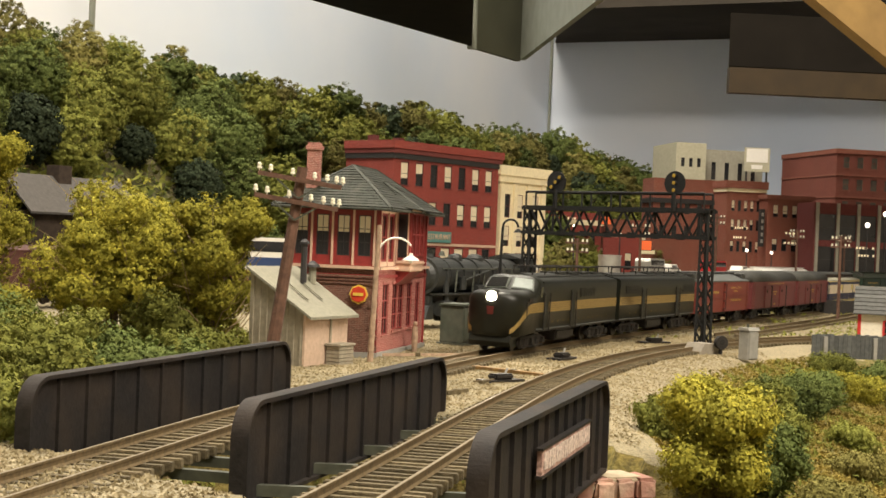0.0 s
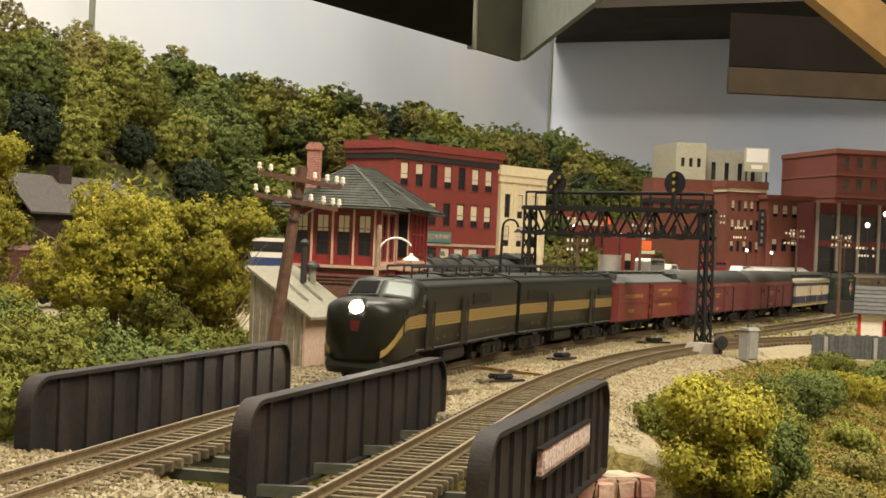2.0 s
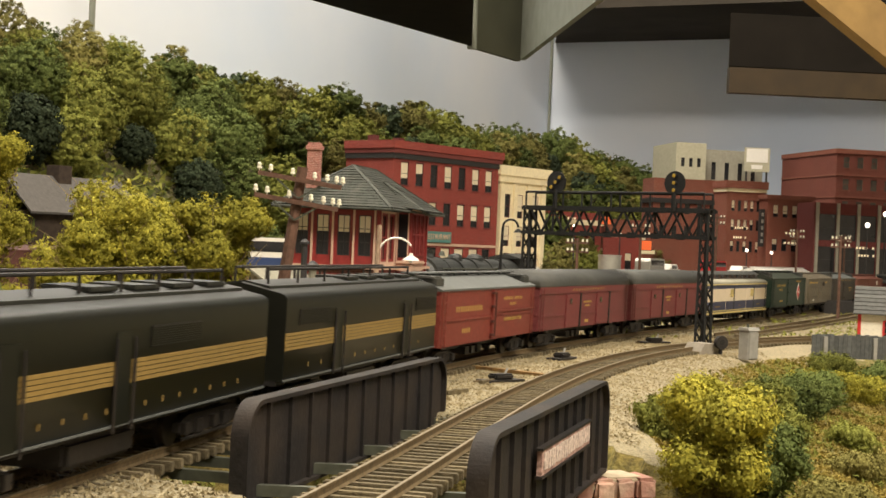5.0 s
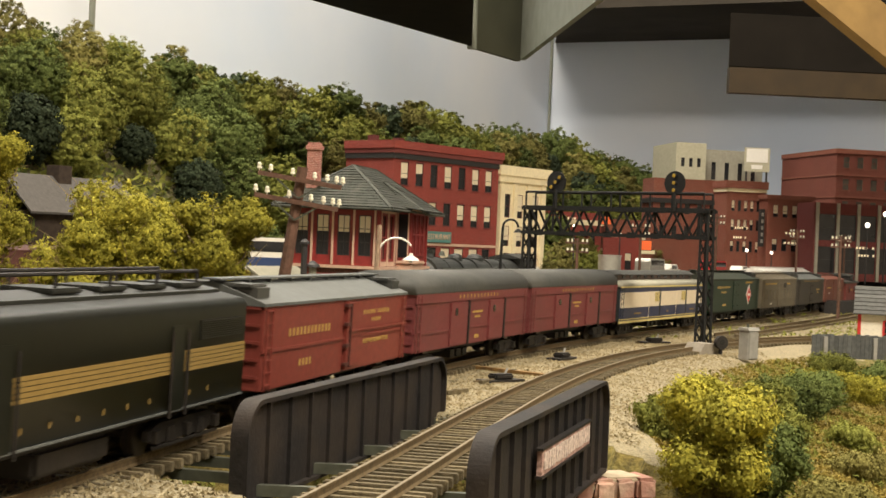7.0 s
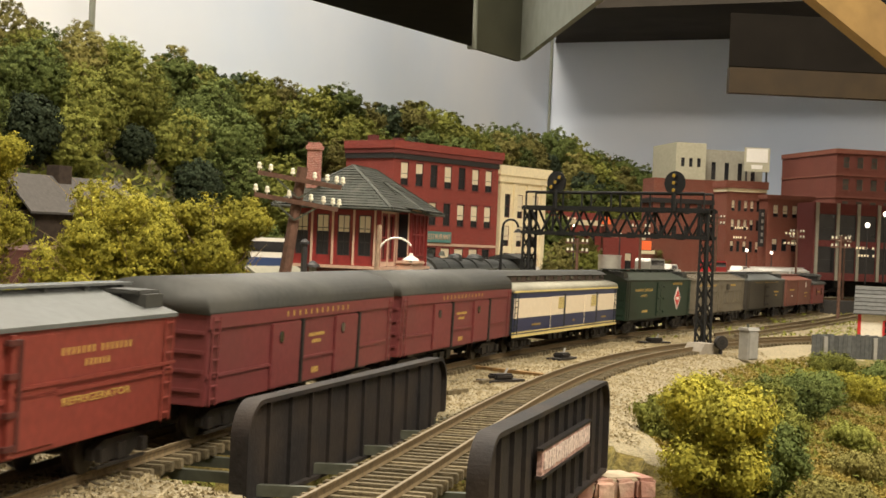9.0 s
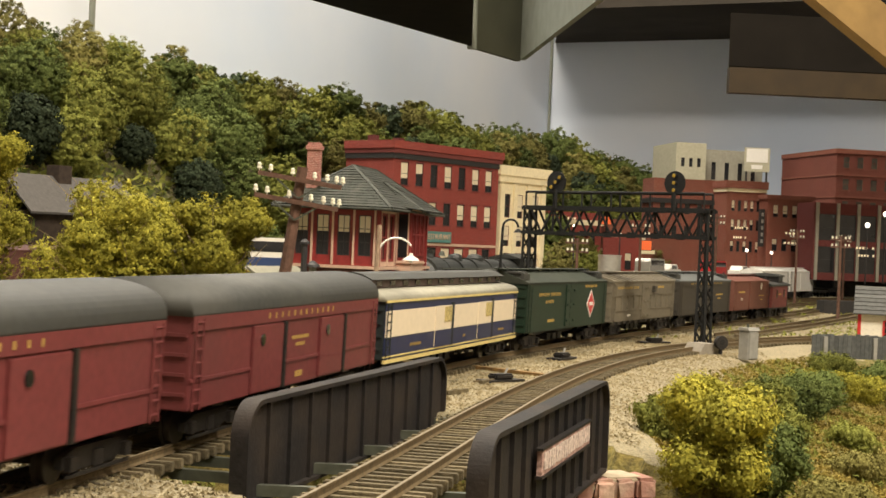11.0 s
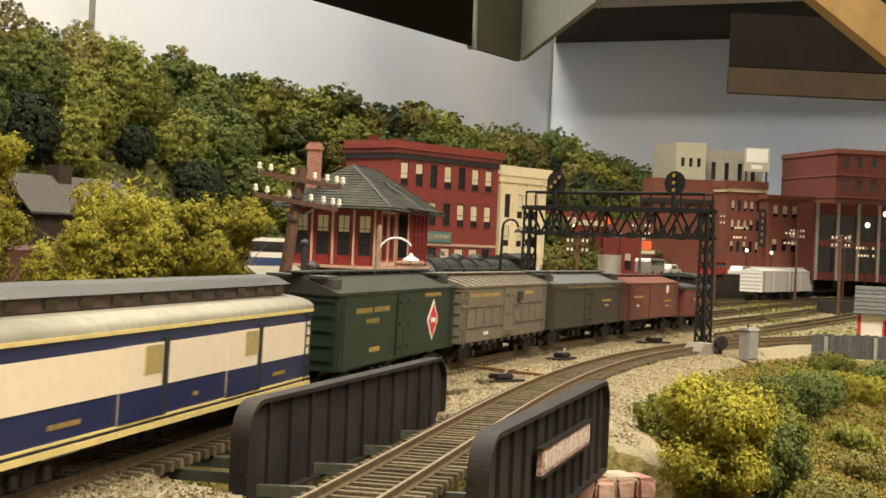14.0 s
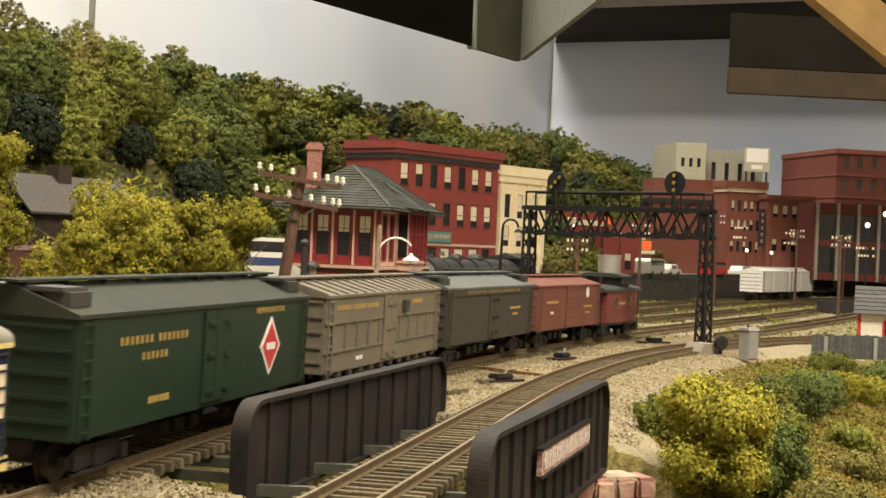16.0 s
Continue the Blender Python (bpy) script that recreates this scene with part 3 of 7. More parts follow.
# pink cast of the headlight is put into the shed front's colour
M_PINK = mat("shed_front_paint", (0.56, 0.41, 0.31), 0.8, 0, 0.1, 400, 0.2)
M_TARROOF = mat("tar_paper", (0.235, 0.225, 0.17), 0.85, 0, 0.15, 500, 0.3, 900, (0.22, 0.21, 0.17), 50, 0.5)
M_WOODPOLE = mat("pole_wood", (0.115, 0.06, 0.04), 0.85, 0, 0.3, 300, 0.4)
M_WOODPALE = mat("weathered_pole", (0.36, 0.25, 0.17), 0.85, 0, 0.3, 300, 0.4)
M_INSUL = mat("glass_insulator", (0.80, 0.76, 0.62), 0.2, 0, 0.05, 300)
M_CABINET = mat("grey_green_cabinet", (0.075, 0.085, 0.065), 0.6, 0, 0.15, 300, 0.1, 900, (0.14, 0.13, 0.10), 60, 0.5)
M_PALEGREY = mat("pale_grey", (0.28, 0.27, 0.245), 0.7, 0, 0.12, 300, 0.1)
M_CONCRETE = mat("concrete", (0.25, 0.22, 0.175), 0.9, 0, 0.12, 300, 0.3)
M_SIGNRED = mat("sign_red", (0.55, 0.05, 0.02), 0.5, 0, 0.1, 300)
M_SIGNYEL = mat("sign_yellow", (0.75, 0.5, 0.08), 0.5, 0, 0.1, 300)
M_TEAL = mat("sign_teal", (0.10, 0.24, 0.22), 0.5, 0, 0.1, 300)
M_SIGNAL = mat("signal_lens", (0.26, 0.17, 0.025), 0.2, 0, 0.05, 300, emit=(1.0, 0.65, 0.10, 0.03))
M_BULB = mat("street_bulb", (1, 0.95, 0.85), 0.3, 0, 0, 300, emit=(1.0, 0.92, 0.75, 3.5))
M_PORCELAIN = mat("white_enamel", (0.85, 0.82, 0.75), 0.3, 0, 0.03, 300)
M_SILVER = mat("silver_tank", (0.55, 0.54, 0.50), 0.35, 0.7, 0.1, 200)
M_STEAM = mat("steam_black", (0.028, 0.03, 0.029), 0.45, 0, 0.25, 300, 0.1, 900, (0.06, 0.06, 0.055), 40, 0.5)
M_GREYPLANK = mat("grey_fence_plank", (0.085, 0.088, 0.085), 0.85, 0, 0.2, 400, 0.3, 900, rand=0.2)
M_WHITEWOOD = mat("white_siding", (0.78, 0.72, 0.60), 0.7, 0, 0.06, 300)
M_BRIGHTRED = mat("bright_red_trim", (0.50, 0.03, 0.03), 0.5, 0, 0.1, 300)
M_ROCK = mat("pink_stone", (0.30, 0.135, 0.105), 0.9, 0, 0.35, 220, 0.6, 500, (0.45, 0.34, 0.25), 60, 0.7, rand=0.3)
M_CAP = mat("pale_cap_stone", (0.40, 0.33, 0.23), 0.9, 0, 0.15, 220, 0.4, 500)


# ---- walls, windows, buildings ----
def put(ob, px, py, pz, rz):
    ob.matrix_basis = pose(px * MM, py * MM, pz * MM, 0, 0, rz)
    return ob


def facade(owner, L, H, holes, material, px, py, pz, rz, t=2.5, name="wall"):
    """A wall of length L and height H with openings (u0, u1, v0, v1) right through it."""
    us = sorted({0, L, *[h[0] for h in holes], *[h[1] for h in holes]})
    vs = sorted({0, H, *[h[2] for h in holes], *[h[3] for h in holes]})
    bm = bmesh.new()
    solid = lambda i, j: 0 <= i < len(us) - 1 and 0 <= j < len(vs) - 1 and not any(h[0] <= (us[i] + us[i + 1]) / 2 <= h[1] and h[2] <= (vs[j] + vs[j + 1]) / 2 <= h[3] for h in holes)
    def quad(*p):
        bm.faces.new([bm.verts.new(v) for v in p])
    for i in range(len(us) - 1):
        for j in range(len(vs) - 1):
            if not solid(i, j):
                continue
            a, b, c, d = us[i], us[i + 1], vs[j], vs[j + 1]
            quad((a, 0, c), (b, 0, c), (b, 0, d), (a, 0, d))
            quad((b, t, c), (a, t, c), (a, t, d), (b, t, d))
            if not solid(i - 1, j):
                quad((a, t, c), (a, 0, c), (a, 0, d), (a, t, d))
            if not solid(i + 1, j):
                quad((b, 0, c), (b, t, c), (b, t, d), (b, 0, d))
            if not solid(i, j - 1):
                quad((a, t, c), (b, t, c), (b, 0, c), (a, 0, c))
            if not solid(i, j + 1):
                quad((a, 0, d), (b, 0, d), (b, t, d), (a, t, d))
    return put(part(name, bm, material, owner), px, py, pz, rz)


def window_in(owner, u0, u1, v0, v1, px, py, pz, rz, frame_mat, glass_mat, rows=2, cols=1, sill=None, blind=0.0, recess=1.0, fw=0.6):
    """A sash window in a wall that stands at (px, py, pz) turned rz: frame, pane, sill, blind."""
    bm = bmesh.new()
    w = fw
    box(u0, u0 + w, recess, recess + 0.9, v0, v1, bm)
    box(u1 - w, u1, recess, recess + 0.9, v0, v1, bm)
    box(u0 + w, u1 - w, recess, recess + 0.9, v0, v0 + w, bm)
    box(u0 + w, u1 - w, recess, recess + 0.9, v1 - w, v1, bm)
    for r in range(1, rows):
        z = v0 + (v1 - v0) * r / rows
        box(u0 + w, u1 - w, recess, recess + 0.7, z - w * 0.4, z + w * 0.4, bm)
    for c in range(1, cols):
        x = u0 + (u1 - u0) * c / cols
        box(x - w * 0.35, x + w * 0.35, recess + 0.1, recess + 0.6, v0 + w, v1 - w, bm)
    win = put(part("window", bm, frame_mat, owner), px, py, pz, rz)
    part("pane", box(u0 + w * 0.5, u1 - w * 0.5, recess + 0.5, recess + 0.6, v0 + w * 0.5, v1 - w * 0.5), glass_mat, win)
    if sill:
        part("sill", box(u0 - 0.8, u1 + 0.8, -0.8, recess, v0 - 1.2, v0), sill, win)
        part("lintel", box(u0 - 0.6, u1 + 0.6, -0.4, recess, v1, v1 + 1.4), sill, win)
    if blind:
        part("blind", box(u0 + w, u1 - w, recess + 0.25, recess + 0.45, v1 - (v1 - v0) * blind, v1 - w), M_BLIND, win)
    return win


def house_block(name, a, b, depth, z0, H, wall_mat, label, front=(), side=(), far=(), roof_mat=None, parapet=4.0, cornice=None, frame_mat=None, sill=None, seed=1, left_len=None, glass=None, blinds=0.5):
    """A flat-roofed building whose street front runs from a to b; front and side list window openings (u0, u1, v0, v1)."""
    L = math.hypot(b[0] - a[0], b[1] - a[1])
    rng = random.Random(seed)
    t = thing(name, a[0], a[1], z0, math.degrees(math.atan2(b[1] - a[1], b[0] - a[0])), label, "building")
    facade(t, L, H, front, wall_mat, 0, 0, 0, 0)
    facade(t, depth - 2.5, H, side, wall_mat, 0, depth, 0, -90)
    facade(t, L - 5, H, (), wall_mat, L - 2.5, depth, 0, 180)
    facade(t, depth - 2.5, H, far, wall_mat, L, 2.5, 0, 90)
    part("roof", box(2.5, L - 2.5, 2.5, depth - 2.5, H - parapet - 2, H - parapet), roof_mat or M_BLACKTRIM, t)
    # unseen dark block stands in for the unlit rooms behind the windows
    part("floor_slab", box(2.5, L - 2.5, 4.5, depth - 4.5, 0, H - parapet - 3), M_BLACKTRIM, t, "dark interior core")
    for w in front:
        window_in(t, *w, 0, 0, 0, 0, frame_mat or M_BLACKTRIM, glass or M_GLASS, 2, 1, sill, rng.choice((0, 0.45, 0.5, 0.7)) if blinds else 0)
    for w in side:
        window_in(t, *w, 0, depth, 0, -90, frame_mat or M_BLACKTRIM, glass or M_GLASS, 2, 1, sill, 0)
    for w in far:
        window_in(t, *w, L, 2.5, 0, 90, frame_mat or M_BLACKTRIM, glass or M_GLASS, 2, 1, sill, 0)
    for m, v0, v1, out in cornice or ():
        bm = box(-out, L + out, -out, -0.02, v0, v1)
        box(-out, -0.02, 0, depth, v0, v1, bm)
        box(L + 0.02, L + out, 0, depth, v0, v1, bm)
        part("cornice", bm, m, t)
    return t


def grid_windows(L, n, w, rows, h, margin=6.0):
    out = []
    for v in rows:
        for i in range(n):
            c = margin + (L - 2 * margin) * (i + 0.5) / n
            out.append((c - w / 2, c + w / 2, v, v + h))
    return out


# street level behind the yard, on a dark retaining wall
Z0 = 30
EDGE = [(-330, 1330), (40, 1480), (250, 1900), (330, 2010), (700, 2700), (1300, 2900)]
solo("street", prism(EDGE + [(1300, 3000), (240, 3290), (-250, 1800), (-330, 1560)], 24, Z0, None, "z"), M_ASPHALT, kind="structure")
M_RETAIN = mat("dark_retaining_wall", (0.055, 0.052, 0.045), 0.85, 0, 0.3, 120, 0.3)
for i, (a, b) in enumerate(zip(EDGE, EDGE[1:])):
    wall_panel("retaining_wall", a, b, -8, Z0 + 3, M_RETAIN, 6)

# corner restaurant
t = house_block("restaurant", (-57, 1560), (62, 1700), 72, Z0, 141, M_BRICK, "three-storey red brick restaurant with black cornice and blinds",
                front=grid_windows(184, 7, 12.5, (52, 94), 25) + [(60, 76, 3, 27), (84, 100, 3, 27), (108, 124, 3, 27), (134, 150, 3, 27), (158, 172, 3, 27)], side=[], sill=M_BRICKD, frame_mat=M_BLACKTRIM,
                cornice=[(M_BLACKTRIM, 122, 128, 2.0), (M_BRICKD, 128, 133, 3.0), (M_BRICK, 133, 141.5, 4.5)])
part("shop_band", box(0, 184, -1.2, -0.02, 29, 32), M_CREAMTRIM, t)
sg = part("sign_board", box(52, 98, -3.4, -1.4, 32.5, 45, bevel=0.4), M_TEAL, t, "teal shop sign with pale letters")


def sign_text(text, owner, x, y, z, width, size, material):
    """Raised letters on a board that faces -y."""
    cu = bpy.data.curves.new("sign_text", "FONT")
    cu.body, cu.size, cu.align_x, cu.align_y, cu.extrude = text, size * MM, "CENTER", "CENTER", 0.0002
    cu.resolution_u = 2
    tmp = new("sign_text", cu)
    bpy.context.view_layer.update()
    me = bpy.data.meshes.new_from_object(tmp.evaluated_get(bpy.context.evaluated_depsgraph_get()))
    bpy.data.objects.remove(tmp)
    me.materials.append(material)
    ww = max(v.co.x for v in me.vertices) - min(v.co.x for v in me.vertices)
    for v in me.vertices:
        v.co = Vector((v.co.x * width * MM / ww, -v.co.z, v.co.y))
    tx = new("sign_text", me)
    tx.parent = owner
    tx.location = (x * MM, y * MM, z * MM)


sign_text("RESTAURANT", sg, 75, -3.6, 38.8, 42, 9, M_CREAMTRIM)
for x in (20, 62):
    part("chimney", box(x, x + 9, 50, 60, 134, 150, bevel=0.4), M_BRICKD, t)

t = house_block("bank", (64, 1703), (124, 1774), 70, Z0, 127, M_STONE, "cream stone two-storey bank with pilasters and tall windows",
                front=[(11, 25, 3, 24), (35, 49, 3, 24), (66, 80, 3, 24), (11, 22, 66, 94), (36, 47, 66, 94), (66, 78, 66, 94), (11, 22, 32, 56), (36, 47, 32, 56), (66, 78, 32, 56)], frame_mat=M_BRICKD, glass=M_GLASS,
                cornice=[(M_STONE, 108, 116, 3.0), (M_STONE, 116, 127.5, 5.0)])
for u in (3, 29, 55, 84):
    part("pilaster", box(u - 3, u + 3, -2.5, -0.02, 0, 107, bevel=0.6), M_STONE, t)

# far end of the town, in the shade of the upper deck
def town(name, x, y, L, depth, H, rz, material, label, cols=0, rows=(), w=8, h=16, **kw):
    b = (x + L * math.cos(math.radians(rz)), y + L * math.sin(math.radians(rz)))
    return house_block(name, (x, y), b, depth, Z0, H, material, label, front=grid_windows(L, cols, w, rows, h) if cols else (), **kw)


town("office_block", 437, 2750, 60, 140, 246, 10, M_PALEWALL, "pale stucco office block with small windows", 3, (200,), 7, 17, blinds=0)
town("grey_block", 500, 2800, 120, 110, 238, 10, M_GREYWALL, "plain grey stucco block behind the street", 4, (180,), 9, 34, blinds=0)
bb = thing("billboard", 569, 2760, Z0, 6, "pale green and white rooftop billboard on posts", "billboard")
part("panel", box(0, 50, -1.5, 0, 196, 242), M_PALEWALL, bb)
part("white_field", box(4, 46, -2.0, -1.52, 214, 240), M_PORCELAIN, bb)
part("lower_field", box(14, 36, -2.0, -1.52, 201, 209), M_PORCELAIN, bb)
for u in (4, 44):
    part("post", box(u, u + 3, 0, 3, 0, 242), M_BLACKTRIM, bb)
M_BRICKW = brick_mat("warehouse_brick", (0.20, 0.052, 0.038), (0.26, 0.11, 0.08), dirt=(0.14, 0.04, 0.03))
town("warehouse", 703, 2600, 260, 225, 234, 12, M_BRICKW, "tall dark red brick warehouse with rows of windows", 9, (80, 120, 160, 200), 13, 21, blinds=0, sill=M_BRICKO, glass=M_DULLGLASS, frame_mat=M_BRICKO, cornice=[(M_BRICKO, 226, 234.5, 2.5), (M_BRICKO, 186, 189, 1.5), (M_BRICKO, 146, 149, 1.5)])
town("brick_store", 352, 2440, 122, 60, 160, 10, M_BRICKO, "plain red brick store with dark cornice", 5, (60, 100), 9, 20, cornice=[(M_BLACKTRIM, 118, 126, 3.0)], blinds=0)
town("brick_hotel", 470, 2405, 68, 60, 158, 12, M_BRICKO, "old orange brick hotel with ornate cornice", 5, (40, 76, 108), 6, 18, cornice=[(M_STONE, 140, 146, 2.0), (M_BRICKO, 146, 158.5, 4.0)])
town("brick_shop", 534, 2385, 80, 60, 136, 12, M_BRICKO, "orange brick shop with four upper windows", 4, (44, 100), 9, 20, cornice=[(M_BRICKO, 130, 136.5, 3.0)])
t = town("glass_storefront", 592, 2310, 190, 60, 124, 12, M_BRICKD, "dark glazed storefront with pale pilasters", 5, (12, 64), 29, 42, blinds=0)
for i in range(6):
    part("pilaster", box(3 + i * 36, 8 + i * 36, -2.5, -0.02, 0, 124), M_GREYWALL, t)
town("corner_shop", 170, 2290, 92, 55, 92, 24, M_BRICK, "low red brick shop with lit windows", 4, (42,), 10, 20, cornice=[(M_STONE, 72, 80, 2.5)])
town("cream_shop", 262, 2340, 84, 55, 84, 14, M_BRICKO, "low brick shop with cream band and lit front", 3, (40,), 11, 18, cornice=[(M_STONE, 30, 36, 2.5)])
rs = town("red_garage", 250, 2060, 44, 30, 52, 40, M_BRICK, "small red brick garage", 1, (6,), 14, 24)
# small lit shop signs and window rows
def lit_sign(x, y, z, L, h, rz, material, label, dots=0):
    t = thing("shop_sign", x, y, z, rz, label, "shop sign", "shop signs on the far street")
    if dots:
        for i in range(dots):
            if (i * 7) % 5 != 3:
                part("lamp", box(i * L / dots, i * L / dots + L / dots * 0.5, -1, 0, 0, h), material, t)
        part("rail", box(0, L, -0.2, 0.4, -0.8, -0.1), M_BLACKTRIM, t)
    else:
        part("panel", box(0, L, -1, 0, 0, h), material, t)
        part("rim", box(-0.8, L + 0.8, -0.6, 0.3, -0.8, h + 0.8), M_BLACKTRIM, t)


M_ORANGE = mat("orange_sign", (0.75, 0.12, 0.03), 0.5, 0, 0.1, 300, emit=(1.0, 0.2, 0.05, 0.35))
lit_sign(300, 2300, 66, 34, 15, 14, M_ORANGE, "small glowing orange shop sign")
lit_sign(247, 2270, 104, 17, 12, 24, M_ORANGE, "small orange square shop sign")
for x, y, z, L in ((482, 2395, 108, 24), (480, 2395, 92, 24), (562, 2380, 102, 40), (560, 2380, 86, 42), (660, 2312, 82, 34), (664, 2312, 70, 30), (196, 2296, 110, 22)):
    lit_sign(x, y - 6, z, L, 3.4, 12, M_LITGLASS, "row of small lit window lamps", 6)
vs = thing("vertical_sign", 520, 2390, 80, 12, "tall dark vertical shop sign with bars of pale writing", "shop sign")
part("board", box(0, 8, -8, -1, 0, 62), M_BLACKTRIM, vs)
for i in range(5):
    part("mark", box(2, 6, -8.4, -8.02, 6 + i * 11, 12 + i * 11), M_PALEGREY, vs)


def town_lamp(x, y, h, r=3.0):
    l = thing("town_lamp", x, y, Z0 if y > 1700 else -4, 0, "dark post with a glowing white globe", "street lamp", "globe lamps of the far street")
    part("post", rod((0, 0, -1), (0, 0, h), 1.2, None, 7, 0.8), M_BLACKTRIM, l)
    part("globe", lathe([(r * 0.4, 0), (r * 0.9, r * 0.5), (r, r), (r * 0.8, r * 1.7), (r * 0.2, r * 2)], None, 10, (0, 0, h)), M_BULB, l)


for x, y, h, r in ((620, 2112, 82, 3.6), (497, 2360, 40, 2.6), (540, 2370, 38, 2.4), (236, 1930, 52, 2.2), (180, 1990, 62, 2.2), (688, 2250, 104, 3.8)):
    town_lamp(x, y, h, r)


def motor_car(name, x, y, rz, material, label, L=52, W=20, H=17, bus=False, z=Z0):
    c = thing(name, x, y, z, rz, label, "vehicle", "vehicles on the street")
    prof = [(-L / 2, 4), (L / 2, 4), (L / 2, 9), (L * 0.28, 10.5), (L * 0.16, H), (-L * 0.24, H), (-L * 0.36, 10.5), (-L / 2, 10)] if not bus else [(-L / 2, 4), (L / 2, 4), (L / 2, H - 3), (L / 2 - 3, H), (-L / 2 + 4, H), (-L / 2, H - 4)]
    bm = prism(prof, -W / 2, W / 2, None, "y")
    bmesh.ops.bevel(bm, geom=bm.edges[:], offset=0.8, segments=2, affect="EDGES", clamp_overlap=True)
    part("body", bm, material, c)
    for s in (-1, 1):
        part("side_window", box(-L * 0.22 if not bus else -L * 0.42, L * 0.14 if not bus else L * 0.44, *sorted((s * W / 2, s * (W / 2 + 0.2))), H * 0.62, H * 0.9), M_GLASS, c)
        for u in (-L * 0.3, L * 0.3):
            part("wheel", rod((u, s * (W / 2 - 3), 3.8), (u, s * (W / 2 + 0.2), 3.8), 3.8, None, 14), M_BLACK, c)
    part("windscreen", box(L * 0.2, L * 0.22, -W * 0.4, W * 0.4, H * 0.6, H * 0.85), M_GLASS, c)
    return c


M_CARWHITE = mat("car_white", (0.75, 0.72, 0.66), 0.3, 0, 0.04, 100)
M_CARBLUE = mat("car_blue", (0.035, 0.06, 0.15), 0.3, 0, 0.05, 100)
bus = motor_car("bus", -173, 1400, 20, M_CARWHITE, "white and blue coach parked below the hill", 110, 28, 36, True, 24)
part("blue_band", box(-54, 54, -14.4, -14.05, 8, 17), M_CARBLUE, bus)
motor_car("van", 282, 1960, 62, M_SILVER, "silver panel van on the street", 60, 22, 24, True)
motor_car("sedan", 318, 2030, 60, M_CARWHITE, "white rounded sedan on the street")
motor_car("sedan", 405, 2160, 60, M_BRIGHTRED, "bright red delivery truck on the street", 62, 22, 24, True)
motor_car("sedan", 470, 2280, 58, M_CARWHITE, "pale sedan parked on the street")
motor_car("taxi", 30, 1600, 50, M_SIGNYEL, "yellow taxi in front of the restaurant", 46, 20, 17)
motor_car("sedan", 90, 1680, 50, M_CARWHITE, "white sedan in front of the bank")
motor_car("sedan", 560, 2420 - 60, 60, M_CARWHITE, "pale grey sedan further along the street")

# ---- signal tower beside the line ----
tw = thing("signal_tower", -35.5, 797, -4.5, 76.7, "two-storey red signal tower with brick base and slate hip roof", "signal tower")
TL, TD = 107.0, 52.0
# light falling on the track side is put into its paler, pinker brick
M_BRICKP = brick_mat("weathered_pink_brick", (0.36, 0.105, 0.09), (0.50, 0.27, 0.22), 3.0, 1.0, 0.3, dirt=(0.20, 0.07, 0.05))
lowf = [(12, 25, 12, 41), (33, 45, 14, 41), (46, 58, 14, 41), (66, 78, 14, 41), (86, 97, 3, 41)]
facade(tw, TL, 49, lowf, M_BRICKP, 0, 0, 0, 0, 2.2, "brick_wall")
facade(tw, TD - 2.2, 49, [(4, 17, 14, 38)], M_BRICKT, 0, TD, 0, -90, 2.2, "brick_wall")
window_in(tw, 4, 17, 14, 38, 0, TD, 0, -90, M_TRIMRED, M_GLASS, 2, 2, M_BRICKP, 0, 0.6, 0.9)
for k in range(3):
    part("corbel", box(-0.7 - 0.5 * k, -0.04, 0, TD, 40.5 + k * 1.8, 42.0 + k * 1.8), M_BRICKT, tw)
for z in range(4, 46, 6):
    part("quoin", box(-0.9, 4.2 if z % 12 == 4 else 2.8, -0.9, -0.04, z, z + 3), M_BRICKP, tw)
    part("quoin", box(-0.9, -0.04, -0.9, 4.2 if z % 12 == 4 else 2.8, z, z + 3), M_BRICKT, tw)
facade(tw, TD - 2.2, 49, [], M_BRICKT, TL, 2.2, 0, 90, 2.2, "brick_wall")
facade(tw, TL - 4.4, 49, [], M_BRICKT, TL - 2.2, TD, 0, 180, 2.2, "brick_wall")
for i, w in enumerate(lowf):
    window_in(tw, *w, 0, 0, 0, 0, M_TRIMRED, M_GLASS, 3 if i != 4 else 1, 2, M_BRICKP if i != 4 else None, 0, 0.6, 0.9)
upf = [(3, 15, 54, 80), (18, 30, 54, 80), (70, 82, 54, 80), (86, 98, 54, 80)]
ups = [(1.6 + i * 12.2, 12.2 + i * 12.2, 54.5, 80.5) for i in range(4)]
facade(tw, TL, 35, [(a, b, c - 50.5, d - 50.5) for a, b, c, d in upf], M_TRIMRED, 0, 0, 50.5, 0, 1.8, "upper_wall")
facade(tw, TD - 1.8, 35, [(a, b, c - 50.5, d - 50.5) for a, b, c, d in ups], M_TRIMRED, 0, TD, 50.5, -90, 1.8, "upper_wall")
facade(tw, TD - 1.8, 35, [], M_TRIMRED, TL, 1.8, 50.5, 90, 1.8, "upper_wall")
facade(tw, TL - 3.6, 35, [], M_TRIMRED, TL - 1.8, TD, 50.5, 180, 1.8, "upper_wall")
for w in upf:
    window_in(tw, *w, 0, 0, 0, 0, M_TRIMRED, M_GLASS, 2, 2, None, 0, 0.3, 0.9)
for w in ups:
    window_in(tw, *w, 0, TD, 0, -90, M_TRIMRED, M_GLASS, 1, 1, None, 0, 0.3, 1.7)
    window_in(tw, w[0] + 1.7, w[1] - 1.7, w[2] + 1.7, w[3] - 1.7, 0, TD, 0, -90, M_BLACKTRIM, M_GLASS, 3, 2, None, 0.42, 0.25, 0.5)
bm = box(-2.5, TL + 2.5, -2.5, TD + 2.5, 49, 50.6)
